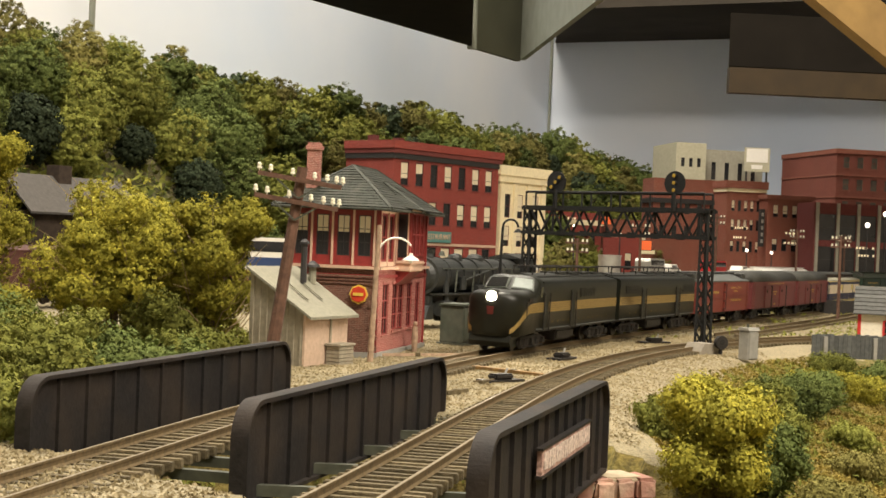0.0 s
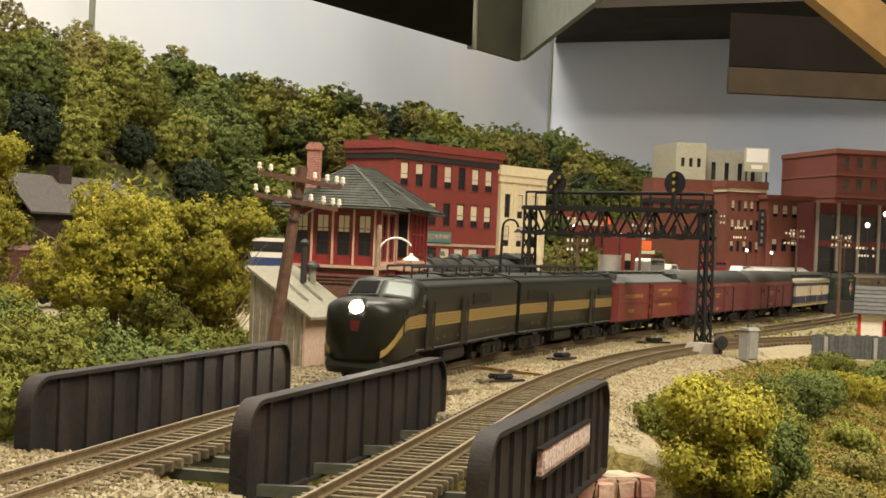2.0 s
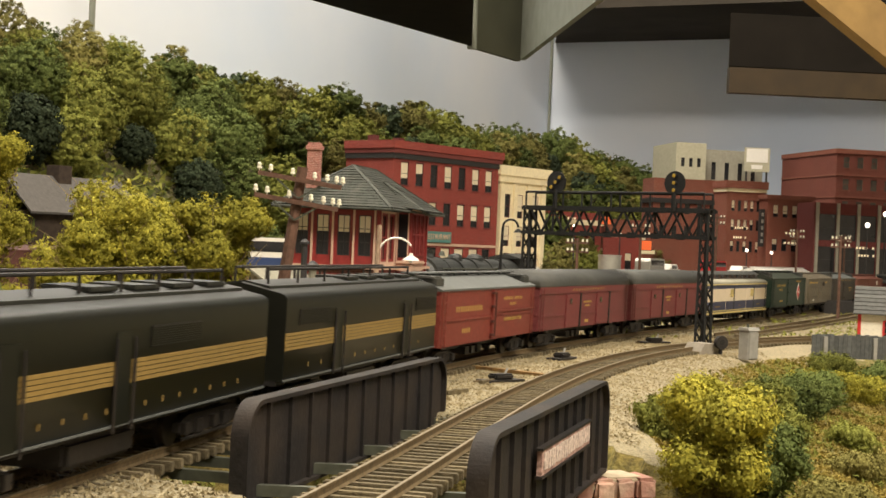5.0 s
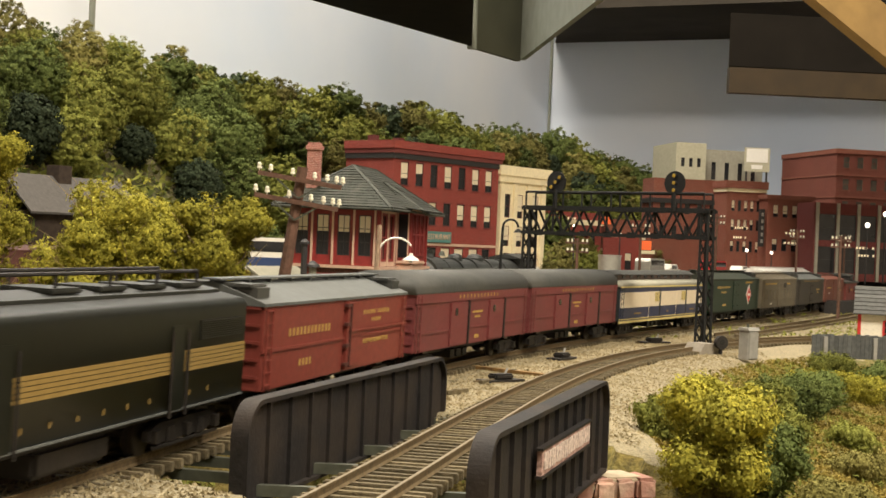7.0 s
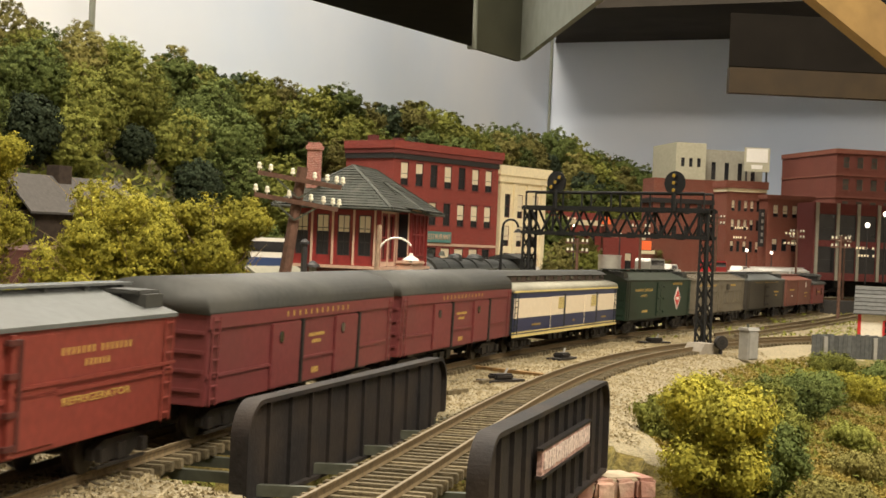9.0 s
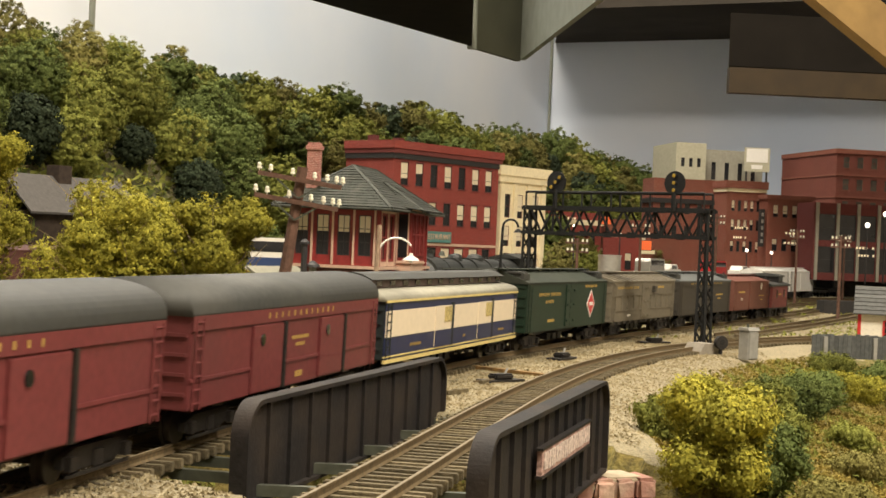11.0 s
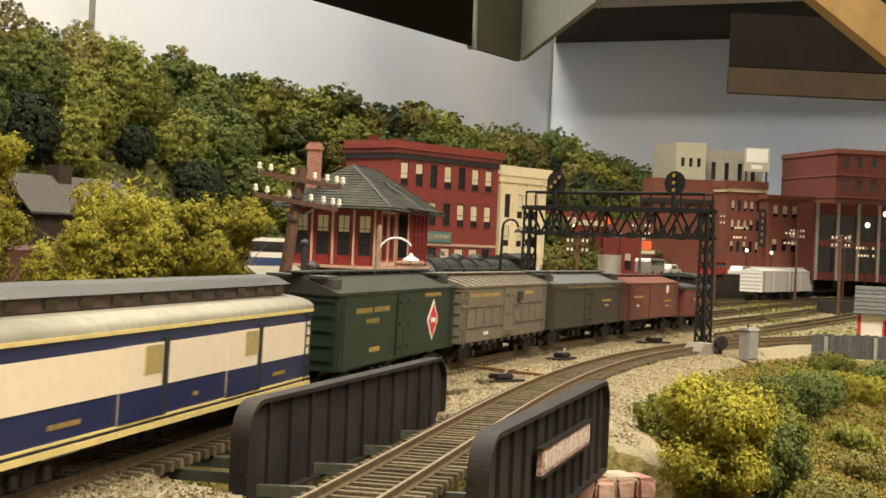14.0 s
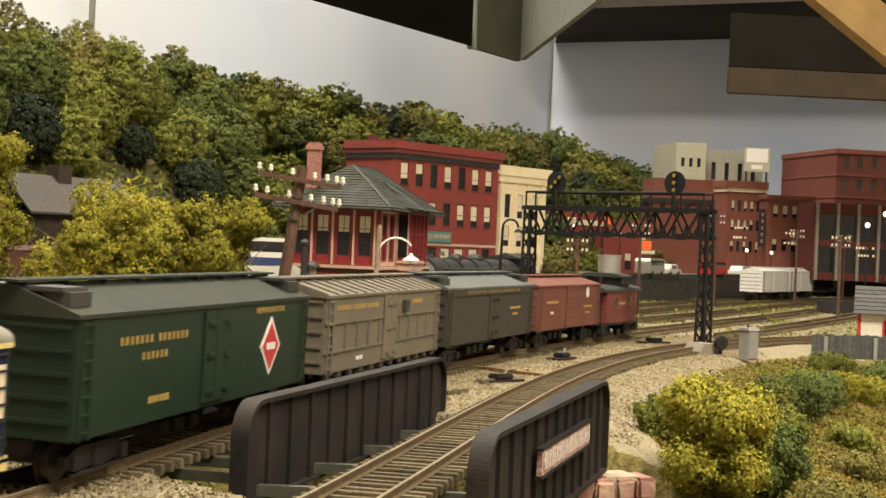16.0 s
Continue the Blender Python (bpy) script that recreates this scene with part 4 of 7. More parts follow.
part("belt_course", bm, M_CREAMTRIM, tw, "cream painted belt course")
part("water_table", box(-1.2, TL + 1.2, -1.2, TD + 1.2, 44.5, 46), M_TRIMRED, tw)
part("foundation", box(-1.5, TL + 1.5, -1.5, TD + 1.5, -1, 3), M_PALEGREY, tw)
# dark filler block in place of the shade inside the tower
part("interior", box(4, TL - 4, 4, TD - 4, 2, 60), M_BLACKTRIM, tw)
for i in range(5):
    part("mullion", box(-1.0, -0.05, 1.9 + i * 12.2, 3.0 + i * 12.2, 51, 84), M_CREAMTRIM, tw)
for a, b in ((2.5, 15.5), (17.5, 30.5), (69.5, 82.5)):
    part("head_panel", box(a, b, -0.7, -0.04, 80.6, 83.6), M_CREAMTRIM, tw)
    part("foot_panel", box(a, b, -0.7, -0.04, 50.8, 53.4), M_CREAMTRIM, tw)
for u in (1.0, 16.2, 31.2):
    part("pilaster", box(u, u + 1.2, -0.9, -0.05, 51, 84), M_CREAMTRIM, tw)
for x in (-0.6, TL - 1.6):
    part("corner_post", box(x, x + 2.2, -0.8, 1.4, 0, 85), M_TRIMRED, tw)
# bay on the track side
bay = part("bay", box(36, 66, -9, -0.05, 48, 54, bevel=0.5), M_CREAMTRIM, tw, "cream bay window base")
bw = part("bay_front", box(36.5, 65.5, -8.5, -7.5, 54, 84), M_TRIMRED, tw)
for i in range(3):
    window_in(tw, 38 + i * 9.2, 46 + i * 9.2, 57, 82, 0, -8.6, 0, 0, M_TRIMRED, M_GLASS, 2, 2, None, 0, -0.6, 0.9)
part("bay_cheek", box(36.5, 37.5, -7.5, -0.05, 54, 84), M_TRIMRED, tw)
part("cheek_window", box(36.2, 36.48, -6.6, -1.2, 56, 81), M_GLASS, tw)
for y in (-7.4, -0.9):
    part("cheek_trim", box(36.0, 36.48, y, y + 0.7, 54, 84), M_CREAMTRIM, tw)
part("bay_head", box(36.3, 65.7, -9.3, -8.7, 82.4, 84.6), M_CREAMTRIM, tw)
part("bay_moulding", box(35, 67, -10.2, -0.05, 52, 54.2, bevel=0.7), M_CREAMTRIM, tw)
part("bay_cheek", box(64.5, 65.5, -7.5, -0.05, 54, 84), M_TRIMRED, tw)
part("bay_bracket", prism([(-8.5, 48), (-0.05, 48), (-0.05, 40)], 38, 64), M_TRIMRED, tw)
# hip roof with flared eaves, ridge caps and courses of slates
ex, z_e, z_r = 8.5, 83.2, 108.0
def hip(bm, ex, z_e, z_r, lift=0.0):
    c = [(-ex, -ex, z_e), (TL + ex, -ex, z_e), (TL + ex, TD + ex, z_e), (-ex, TD + ex, z_e)]
    r = [(30, TD / 2, z_r), (TL - 30, TD / 2, z_r)]
    return c, r
c, r = hip(None, ex, z_e, z_r)
bm = bmesh.new()
v = [bm.verts.new(p) for p in c]
lo = [bm.verts.new((p[0], p[1], p[2] - 1.4)) for p in c]
rr = [bm.verts.new(p) for p in r]
for f in ((v[0], v[1], rr[1], rr[0]), (v[1], v[2], rr[1]), (v[2], v[3], rr[0], rr[1]), (v[3], v[0], rr[0])):
    bm.faces.new(f)
for i in range(4):
    bm.faces.new((lo[i], lo[(i + 1) % 4], v[(i + 1) % 4], v[i]))
bm.faces.new(lo[::-1])
roof = part("roof", bm, M_SLATE, tw, "grey slate hip roof")
for a, b in ((c[0], r[0]), (c[3], r[0]), (c[1], r[1]), (c[2], r[1]), (r[0], r[1])):
    part("ridge_cap", bar(a, b, 2.2, 1.2), M_SLATE, roof)
part("gutter", rod((-ex, -ex - 0.6, z_e - 0.8), (TL + ex, -ex - 0.6, z_e - 0.8), 0.7), M_SLATE, tw)
part("gutter", rod((-ex - 0.6, -ex, z_e - 0.8), (-ex - 0.6, TD + ex, z_e - 0.8), 0.7), M_SLATE, tw)
# slates: courses on the two slopes that show
def slates(p0, p1, q0, q1, rows, n):
    """Slates between an eave p0-p1 and a ridge q0-q1."""
    p0, p1, q0, q1 = (Vector(k) for k in (p0, p1, q0, q1))
    nrm = (p1 - p0).cross(q0 - p0).normalized()
    bm = bmesh.new()
    for k in range(rows):
        f0, f1 = k / rows, (k + 1.25) / rows
        a0, b0, a1, b1 = p0.lerp(q0, f0), p1.lerp(q1, f0), p0.lerp(q0, min(f1, 1)), p1.lerp(q1, min(f1, 1))
        m = max(2, int(n * (b0 - a0).length / (p1 - p0).length))
        for i in range(m):
            g0, g1 = (i + 0.04) / m, (i + 0.96) / m
            sh = 0.5 / m if k % 2 else 0
            g0, g1 = min(g0 + sh, 1), min(g1 + sh, 1)
            if g1 - g0 < 0.2 / m:
                continue
            lift = 0.75 + 0.15 * math.sin(i * 12.9 + k * 7.3)
            quad = [a0.lerp(b0, g0) + nrm * lift, a0.lerp(b0, g1) + nrm * lift, a1.lerp(b1, g1) + nrm * 0.25, a1.lerp(b1, g0) + nrm * 0.25]
            vs = [bm.verts.new(q) for q in quad]
            bm.faces.new(vs)
            base = [bm.verts.new(q - nrm * 0.6) for q in quad[:2]]
            bm.faces.new((base[0], base[1], vs[1], vs[0]))
    return tagged(part("slating", bm, M_SLATE, roof), kind="stuff")
# small hip that carries the roof out over the bay
zt_bay = z_e + (z_r - z_e) * 0.62
yt_bay = -ex + (TD / 2 + ex) * 0.62
bay_top, bay_l, bay_r = (51, yt_bay, zt_bay + 1.0), (30, -17.5, z_e - 0.4), (72, -17.5, z_e - 0.4)
back_l, back_r = (26, -ex + 2, z_e + 1.2), (76, -ex + 2, z_e + 1.2)
bm = bmesh.new()
q = [bm.verts.new(p) for p in (bay_top, bay_l, bay_r, back_l, back_r)]
for f in ((q[1], q[2], q[0]), (q[3], q[1], q[0]), (q[2], q[4], q[0]), (q[1], q[3], q[4], q[2])):
    bm.faces.new(f)
part("bay_roof", bm, M_SLATE, roof)
for a, b in ((bay_l, bay_top), (bay_r, bay_top)):
    part("ridge_cap", bar(a, b, 2.0, 1.2), M_SLATE, roof)
slates(bay_l, bay_r, bay_top, bay_top, 12, 26)
slates(back_l, bay_l, bay_top, bay_top, 12, 8)
slates(c[0], c[1], r[0], r[1], 16, 64)
slates(c[3], c[0], r[0], r[0], 16, 34)
M_CHIMNEY = brick_mat("faded_chimney_brick", (0.46, 0.19, 0.15), (0.58, 0.36, 0.30), 3.0, 1.0, 0.3, dirt=(0.26, 0.10, 0.08))
ch = part("chimney", box(6, 12, 39, 46, 84, 119, bevel=0.3), M_CHIMNEY, tw, "tall weathered brick chimney")
part("chimney_cap", box(5.3, 12.7, 38.3, 46.7, 115, 117.2), M_CHIMNEY, ch)
bm = lathe([(5.4, 0), (5.4, 0.8)], n=8)
bmesh.ops.rotate(bm, verts=bm.verts, matrix=Matrix.Rotation(-math.pi / 2, 3, "Y"))
sgn = part("round_sign", bm, M_SIGNYEL, tw, "octagonal red sign with yellow rim")
sgn.location = (-1.2 * MM, 10 * MM, 35 * MM)
bm = lathe([(4.5, 0.8), (4.5, 1.2)], n=8)
bmesh.ops.rotate(bm, verts=bm.verts, matrix=Matrix.Rotation(-math.pi / 2, 3, "Y"))
part("sign_face", bm, M_SIGNRED, sgn)
part("sign_bar", box(-1.6, -1.3, -3, 3, -0.8, 0.8), M_SIGNYEL, sgn)

# ---- tool shed ----
sh = thing("tool_shed", -67.5, 724, -5, 64.9, "small board shed with sloping pale tar-paper roof", "shed")
SL, SD = 44.0, 32.0
part("front_wall", box(0, SL, 0, 1.2, 0, 27), M_PINK, sh, "pale painted front wall")
part("side_wall", prism([(1.2, 0), (SD, 0), (SD, 47), (1.2, 28)], 0, 1.2), M_BOARD, sh)
part("side_wall", prism([(1.2, 0), (SD, 0), (SD, 47), (1.2, 28)], SL - 1.2, SL), M_BOARD, sh)
part("back_wall", box(0, SL, SD, SD + 1.2, 0, 46.5), M_BOARD, sh)
for i in range(8):
    y = 2.0 + i * 4.1
    part("batten", prism([(y, 0), (y + 0.9, 0), (y + 0.9, 27.6 + (y - 1) * 0.61), (y, 27.6 + (y - 1.4) * 0.61)], -0.6, -0.02), M_BOARD, sh)
part("door", box(26, 41, -0.7, -0.02, 1, 25), M_PINK, sh)
part("door_post", box(24.6, 25.8, -0.9, -0.02, 0, 26), M_BOARD, sh)
rf = part("roof", prism([(-5, 24.4), (SD + 2.4, 48.6), (SD + 2.4, 50.0), (-5, 25.8)], -3, SL + 3), M_TARROOF, sh, "sloping pale tar-paper roof")
for u in (12, 27):
    part("roof_strip", bar((u, 6, 33.9), (u + 1, 18, 41.6), 1.4, 0.6), M_TARROOF, rf)
part("stove_pipe", rod((30, 20, 41), (30, 20, 62), 1.7, None, 10), M_BLACKTRIM, sh, "black stove pipe")
part("pipe_cap", lathe([(2.6, 0), (2.6, 1.2), (0.6, 3)], None, 10, (30, 20, 62)), M_BLACKTRIM, sh)
part("vent_pipe", rod((41, 21, 41), (41, 21, 50), 2.0, None, 10), M_TARROOF, sh)
part("vent_cap", lathe([(4.0, 0), (3.6, 1.2), (0.8, 3.4)], None, 12, (41, 21, 50)), M_BLACKTRIM, sh)
bx = thing("slatted_crate", -58, 742, -4.6, 64.9, "small slatted wooden coal crate beside the shed", "crate")
for k in range(5):
    part("slat", box(0, 15, -8, 0, k * 2.0, k * 2.0 + 1.7, bevel=0.1), M_BOARD, bx)
part("lid", box(-0.8, 15.8, -8.8, 0.8, 10.0, 11.2, bevel=0.2), M_BOARD, bx)

# ---- line-side poles ----
tp = thing("telegraph_pole", -81.5, 690, -5, 0, "leaning dark wooden telegraph pole with two crossarms", "telegraph pole")
lean = Vector((12.8, 0, 99))
part("pole", rod((0, 0, -2), tuple(lean), 3.3, None, 10, 2.5), M_WOODPOLE, tp)
for zz, dz in ((93, 0), (82.5, 0)):
    cx = lean.x * zz / 99
    arm = part("crossarm", bar((cx - 20, -3.4, zz + 2.6), (cx + 20, -3.4, zz - 3.2), 1.8, 2.2), M_WOODPOLE, tp)
    for i, d in enumerate((-19.5, -14, -3.5, 7, 13, 17.5, 20.5)):
        zb = zz - 0.3 - d * 0.138
        part("insulator", lathe([(0.35, 0), (0.35, 0.8), (1.15, 0.9), (1.2, 1.8), (0.8, 2.1), (1.0, 2.6), (1.0, 3.4), (0.4, 3.9)], None, 8, (cx + d, -3.4, zb + 1.2)), M_INSUL, arm)
    part("brace", bar((cx - 11, -3.6, zz), (cx - 0.5, -3.2, zz - 9), 0.8, 0.8), M_STEEL, tp)
    part("brace", bar((cx + 11, -3.6, zz - 2), (cx - 0.5, -3.2, zz - 9), 0.8, 0.8), M_STEEL, tp)

lp = thing("street_lamp", -36.5, 769, -5, 0, "weathered wooden pole with white gooseneck street lamp", "street lamp")
part("pole", rod((0, 0, -2), (2.2, 0, 74), 1.7, None, 9, 1.2), M_WOODPALE, lp)
bm = bmesh.new()
pts = [(1.8 + 9.8 * (1 - math.cos(a * math.pi / 10)), 0, 58 + 9.5 * math.sin(a * math.pi / 10)) for a in range(9)]
for a, b in zip(pts, pts[1:]):
    rod(a, b, 0.55, bm, 6)
part("arm", bm, M_PORCELAIN, lp, "white curved arm")
part("shade", lathe([(0.9, 4.0), (1.2, 2.6), (4.4, 0.6), (4.6, 0)], None, 14, (pts[-1][0], 0, 55.6)), M_PORCELAIN, lp, "white enamel shade")
part("bulb", lathe([(0.6, 0), (1.3, 0.8), (0.9, 2)], None, 10, (pts[-1][0], 0, 54.2)), M_PORCELAIN, lp)


def wooden_pole(x, y, h, label, arms=1, rz=65):
    p = thing("utility_pole", x, y, -4, rz, label, "utility pole", "utility poles along the yard")
    part("pole", rod((0, 0, -2), (0, 0, h), 1.9, None, 8, 1.3), M_WOODPOLE, p)
    for k in range(arms):
        part("crossarm", bar((0, -11, h - 4 - 8 * k), (0, 11, h - 4 - 8 * k), 1.4, 1.8), M_WOODPOLE, p)
        for d in (-9, -5, 5, 9):
            part("insulator", rod((0, d, h - 3.2 - 8 * k), (0, d, h - 0.6 - 8 * k), 0.9, None, 6), M_INSUL, p)
    return p


for x, y, h in ((120, 1290, 75), (205, 1500, 95), (350, 1850, 118), (430, 1560, 92), (505, 2060, 108), (640, 2300, 108)):
    wooden_pole(x, y, h, "brown wooden utility pole with crossarms", 2)


# ---- signal gantry ----
M_GANTRY = mat("gantry_black", (0.011, 0.011, 0.011), 0.6, 0, 0.3, 400, 0.1, 900, spec=0.3)
ga = thing("signal_gantry", 179, 980, -5, 140.5, "black lattice signal gantry spanning two tracks", "signal gantry")
SPAN, ZB, ZT = 149.0, 77.0, 95.0
def lattice_post(x):
    p = part("post", box(x - 5.6, x + 5.6, -6.6, 6.6, 0, 1.4), M_GANTRY, ga)
    for sx in (-1, 1):
        for sy in (-1, 1):
            part("leg", bar((x + sx * 3.4, sy * 4.6, 0.5), (x + sx * 2.4, sy * 4.0, ZT + 1), 1.8, 1.8), M_GANTRY, p)
    for k in range(9):
        za, zb2 = 4 + k * 10, 14 + k * 10
        wa, wb = 4.6 - 0.6 * za / 98, 4.6 - 0.6 * zb2 / 98
        xa, xb = 3.4 - 1.0 * za / 98, 3.4 - 1.0 * zb2 / 98
        for sx in (-1, 1):
            part("lacing", bar((x + sx * xa, -wa, za), (x + sx * xb, wb, zb2), 0.9, 0.9), M_GANTRY, p)
        for sy in (-1, 1):
            part("lacing", bar((x - xa, sy * wa, za), (x + xb, sy * wb, zb2), 0.9, 0.9), M_GANTRY, p)
            part("lacing", bar((x + xa, sy * wa, za), (x - xb, sy * wb, zb2), 0.9, 0.9), M_GANTRY, p)
lattice_post(0)
lattice_post(SPAN)
for sy in (-5, 5):
    for z in (ZB, ZT):
        part("chord", bar((-4, sy, z), (SPAN + 4, sy, z), 2.0, 2.4), M_GANTRY, ga)
    n = 14
    for i in range(n):
        u0, u1 = 4 + (SPAN - 8) * i / n, 4 + (SPAN - 8) * (i + 1) / n
        za, zc = (ZB, ZT) if i % 2 else (ZT, ZB)
        part("web_bar", bar((u0, sy, za), (u1, sy, zc), 1.3, 1.3), M_GANTRY, ga)
    for i in range(0, n + 1, 4):
        u0 = 4 + (SPAN - 8) * i / n
        part("web_post", bar((u0, sy, ZB), (u0, sy, ZT), 1.2, 1.2), M_GANTRY, ga)
for i in range(0, 15, 2):
    u0 = 4 + (SPAN - 8) * i / 14
    part("cross_strut", bar((u0, -5, ZB), (u0, 5, ZB), 1.1, 1.1), M_GANTRY, ga)
    part("gusset", box(u0 - 3.2, u0 + 3.2, -6.6, -5.6, ZB - 1.8, ZB + 2.4), M_GANTRY, ga)
part("walkway", box(-3, SPAN + 3, -5.5, 5.5, ZT + 1.2, ZT + 2.0), M_GANTRY, ga)
for sy in (-6, 6):
    part("handrail", rod((0, sy, ZT + 12), (SPAN, sy, ZT + 12), 0.9), M_GANTRY, ga)
    for i in range(7):
        u0 = SPAN * i / 6
        part("rail_post", rod((u0, sy, ZT), (u0, sy, ZT + 12), 0.7), M_GANTRY, ga)


def signal_head(u, sy, angle):
    h = part("signal_head", rod((u, sy, ZT), (u, sy, ZT + 14), 1.2, None, 8), M_GANTRY, ga, "round black signal with three yellow lights")
    bm = lathe([(8.2, 0), (8.2, 0.9)], n=22)
    bmesh.ops.rotate(bm, verts=bm.verts, matrix=Matrix.Rotation(math.pi / 2, 3, "X"))
    d = part("target", bm, M_GANTRY, h)
    d.location = (u * MM, (sy + 0.2) * MM, (ZT + 19) * MM)
    for k in (-1, 0, 1):
        x, z = u + k * 5.0 * math.cos(angle), ZT + 19 + k * 5.0 * math.sin(angle)
        bm = lathe([(1.9, 0), (1.7, 1.6)], n=12)
        bmesh.ops.rotate(bm, verts=bm.verts, matrix=Matrix.Rotation(-math.pi / 2, 3, "X"))
        hd = part("hood", bm, M_GANTRY, d)
        hd.location = ((x - u) * MM, 0, (z - ZT - 19) * MM)
        bm = lathe([(1.4, 0), (1.1, 0.5)], n=12)
        bmesh.ops.rotate(bm, verts=bm.verts, matrix=Matrix.Rotation(-math.pi / 2, 3, "X"))
        ln = part("lens", bm, M_SIGNAL, d)
        ln.location = ((x - u) * MM, 1.5 * MM, (z - ZT - 19) * MM)
    part("back_box", box(u - 3, u + 3, sy - 6, sy - 0.8, ZT + 14, ZT + 24, bevel=0.8), M_GANTRY, h)


gl = thing("gooseneck_lamp", 44, 1125, -4, 0, "dark post with a curved gooseneck lamp", "street lamp")
part("post", rod((0, 0, -1), (2, 0, 80), 1.3, None, 8, 1.0), M_GANTRY, gl)
bm = bmesh.new()
pts = [(2 + 6 * (1 - math.cos(a * math.pi / 8)), 0, 80 + 6 * math.sin(a * math.pi / 8)) for a in range(9)]
for a, b in zip(pts, pts[1:]):
    rod(a, b, 0.9, bm, 6)
part("arm", bm, M_GANTRY, gl)
part("shade", lathe([(1, 3), (3.4, 0.5), (3.6, 0)], None, 12, (14, 0, 76)), M_GANTRY, gl)
signal_head(23, 6.5, math.radians(90))
signal_head(122, 6.5, math.radians(135))
pad = solo("concrete_footing", prism([(-11, 0), (11, 0), (7, 8), (-5.5, 8)], -8, 8, None, "y"), M_CONCRETE, "pale sloped concrete footing under the gantry post", "footing", at=(173, 948, -5.4, 35))

# ---- line-side boxes and small fittings ----
cb = thing("equipment_cabinet", 12, 938, -4.3, 68, "grey-green line-side equipment cabinet with double doors", "cabinet")
part("body", box(-12, 12, -8, 8, 1.5, 25, bevel=0.4), M_CABINET, cb)
part("base", box(-13.5, 13.5, -9.5, 9.5, -1, 1.5), M_CABINET, cb)
part("lid", box(-13, 13, -9, 9, 25, 26.6, bevel=0.4), M_CABINET, cb)
for x0, x1 in ((-11, -0.3), (0.3, 11)):
    d = part("door", box(x0, x1, -8.6, -8.02, 3, 24, bevel=0.15), M_CABINET, cb)
    part("handle", box(-1.6 if x0 < 0 else 0.9, -0.9 if x0 < 0 else 1.6, -9.2, -8.6, 12, 15), M_STEEL, d)
rb = thing("relay_box", 196, 914, -4.8, 40, "pale grey steel relay box on a short base", "relay box")
part("body", box(-5, 5, -4, 4, 0, 18.5, bevel=0.5), M_PALEGREY, rb)
part("top", prism([(-4.6, 18.5), (4.6, 18.5), (3.4, 20.4), (-3.4, 20.4)], -5.6, 5.6), M_PALEGREY, rb)
part("lamp", rod((-1, 0, 20), (-1, 0, 22.6), 0.9), M_STEEL, rb)
part("door", box(-4.2, 4.2, -4.5, -4.02, 1, 17.5), M_PALEGREY, rb)
ds = thing("dwarf_signal", 184, 942, -4.8, 20, "small black dwarf signal beside the track", "dwarf signal")
part("post", rod((0, 0, -1), (0, 0, 4), 1.3), M_BLACK, ds)
part("head", rod((0, -2.0, 8.5), (0, 1.5, 8.5), 4.4, None, 16), M_BLACK, ds)
part("lens", rod((0, -2.3, 9), (0, -1.9, 9), 1.6, None, 12), M_GLASS, ds)


M_TIMBER = mat("rusty_timber", (0.21, 0.125, 0.045), 0.8, 0, 0.4, 300, 0.3)


def ground_throw(x, y, rz, label):
    g = thing("switch_machine", x, y, -4.4, rz, label, "switch machine", "switch machines by the track")
    part("bed", box(-12, 12, -4.5, 4.5, 0, 1.5, bevel=0.3), M_BLACK, g)
    part("case", box(-6, 6, -3.2, 3.2, 1.5, 4.2, bevel=0.8), M_BLACK, g)
    part("lever", rod((2, 0, 3), (4, 0, 6.5), 0.6), M_PALEGREY, g)
    part("rod", bar((-16, 1, 0.8), (-8, 1, 0.8), 0.7, 0.7), M_RAIL, g)


ground_throw(72, 843, 60, "black switch machine with a pale lever on the ballast")
ground_throw(30, 685, 40, "dark switch stand lying beside the second track")
ground_throw(154, 1034, 30, "rusty switch machine between the tracks")
for a, b, lab in (((19, 752), (58, 716), "rusty yellow-brown crossing timber between the two tracks"), ((-46, 801), (22, 836), "wooden pipe run in front of the signal tower"), ((4, 614), (13, 628), "old tie lying on the ballast"), ((20, 668), (36, 700), "dark signal wire trough on the ballast")):
    st = thing("ground_rod", (a[0] + b[0]) / 2, (a[1] + b[1]) / 2, -3.6, 0, lab, "rod")
    mx, my = (a[0] + b[0]) / 2, (a[1] + b[1]) / 2
    part("bar", bar((a[0] - mx, a[1] - my, 0.4), (b[0] - mx, b[1] - my, 0.4), 4.5 if "crossing" in lab else 1.8, 1.6), M_WOODPALE if "wood" in lab else M_TIMBER if "crossing" in lab else M_TIE, st)
    part("joint", box(-1.6, 1.6, -1.6, 1.6, -0.6, 1.5), M_TIE, st)
# miniature figurine by the tower, one plain shape
bm = rod((0, 0, 0), (0, 0, 9), 1.5, None, 8, 2.0)
rod((0, 0, 9), (0, 0, 15.5), 2.0, bm, 8, 1.6)
lathe([(0.6, 0), (1.3, 0.9), (1.3, 2.0), (0.5, 3.0)], bm, 10, (0, 0, 15.6))
solo("figurine", bm, M_WOODPALE, "tiny painted figurine standing beside the signal tower", "figurine", at=(-14.5, 852, -4.6))

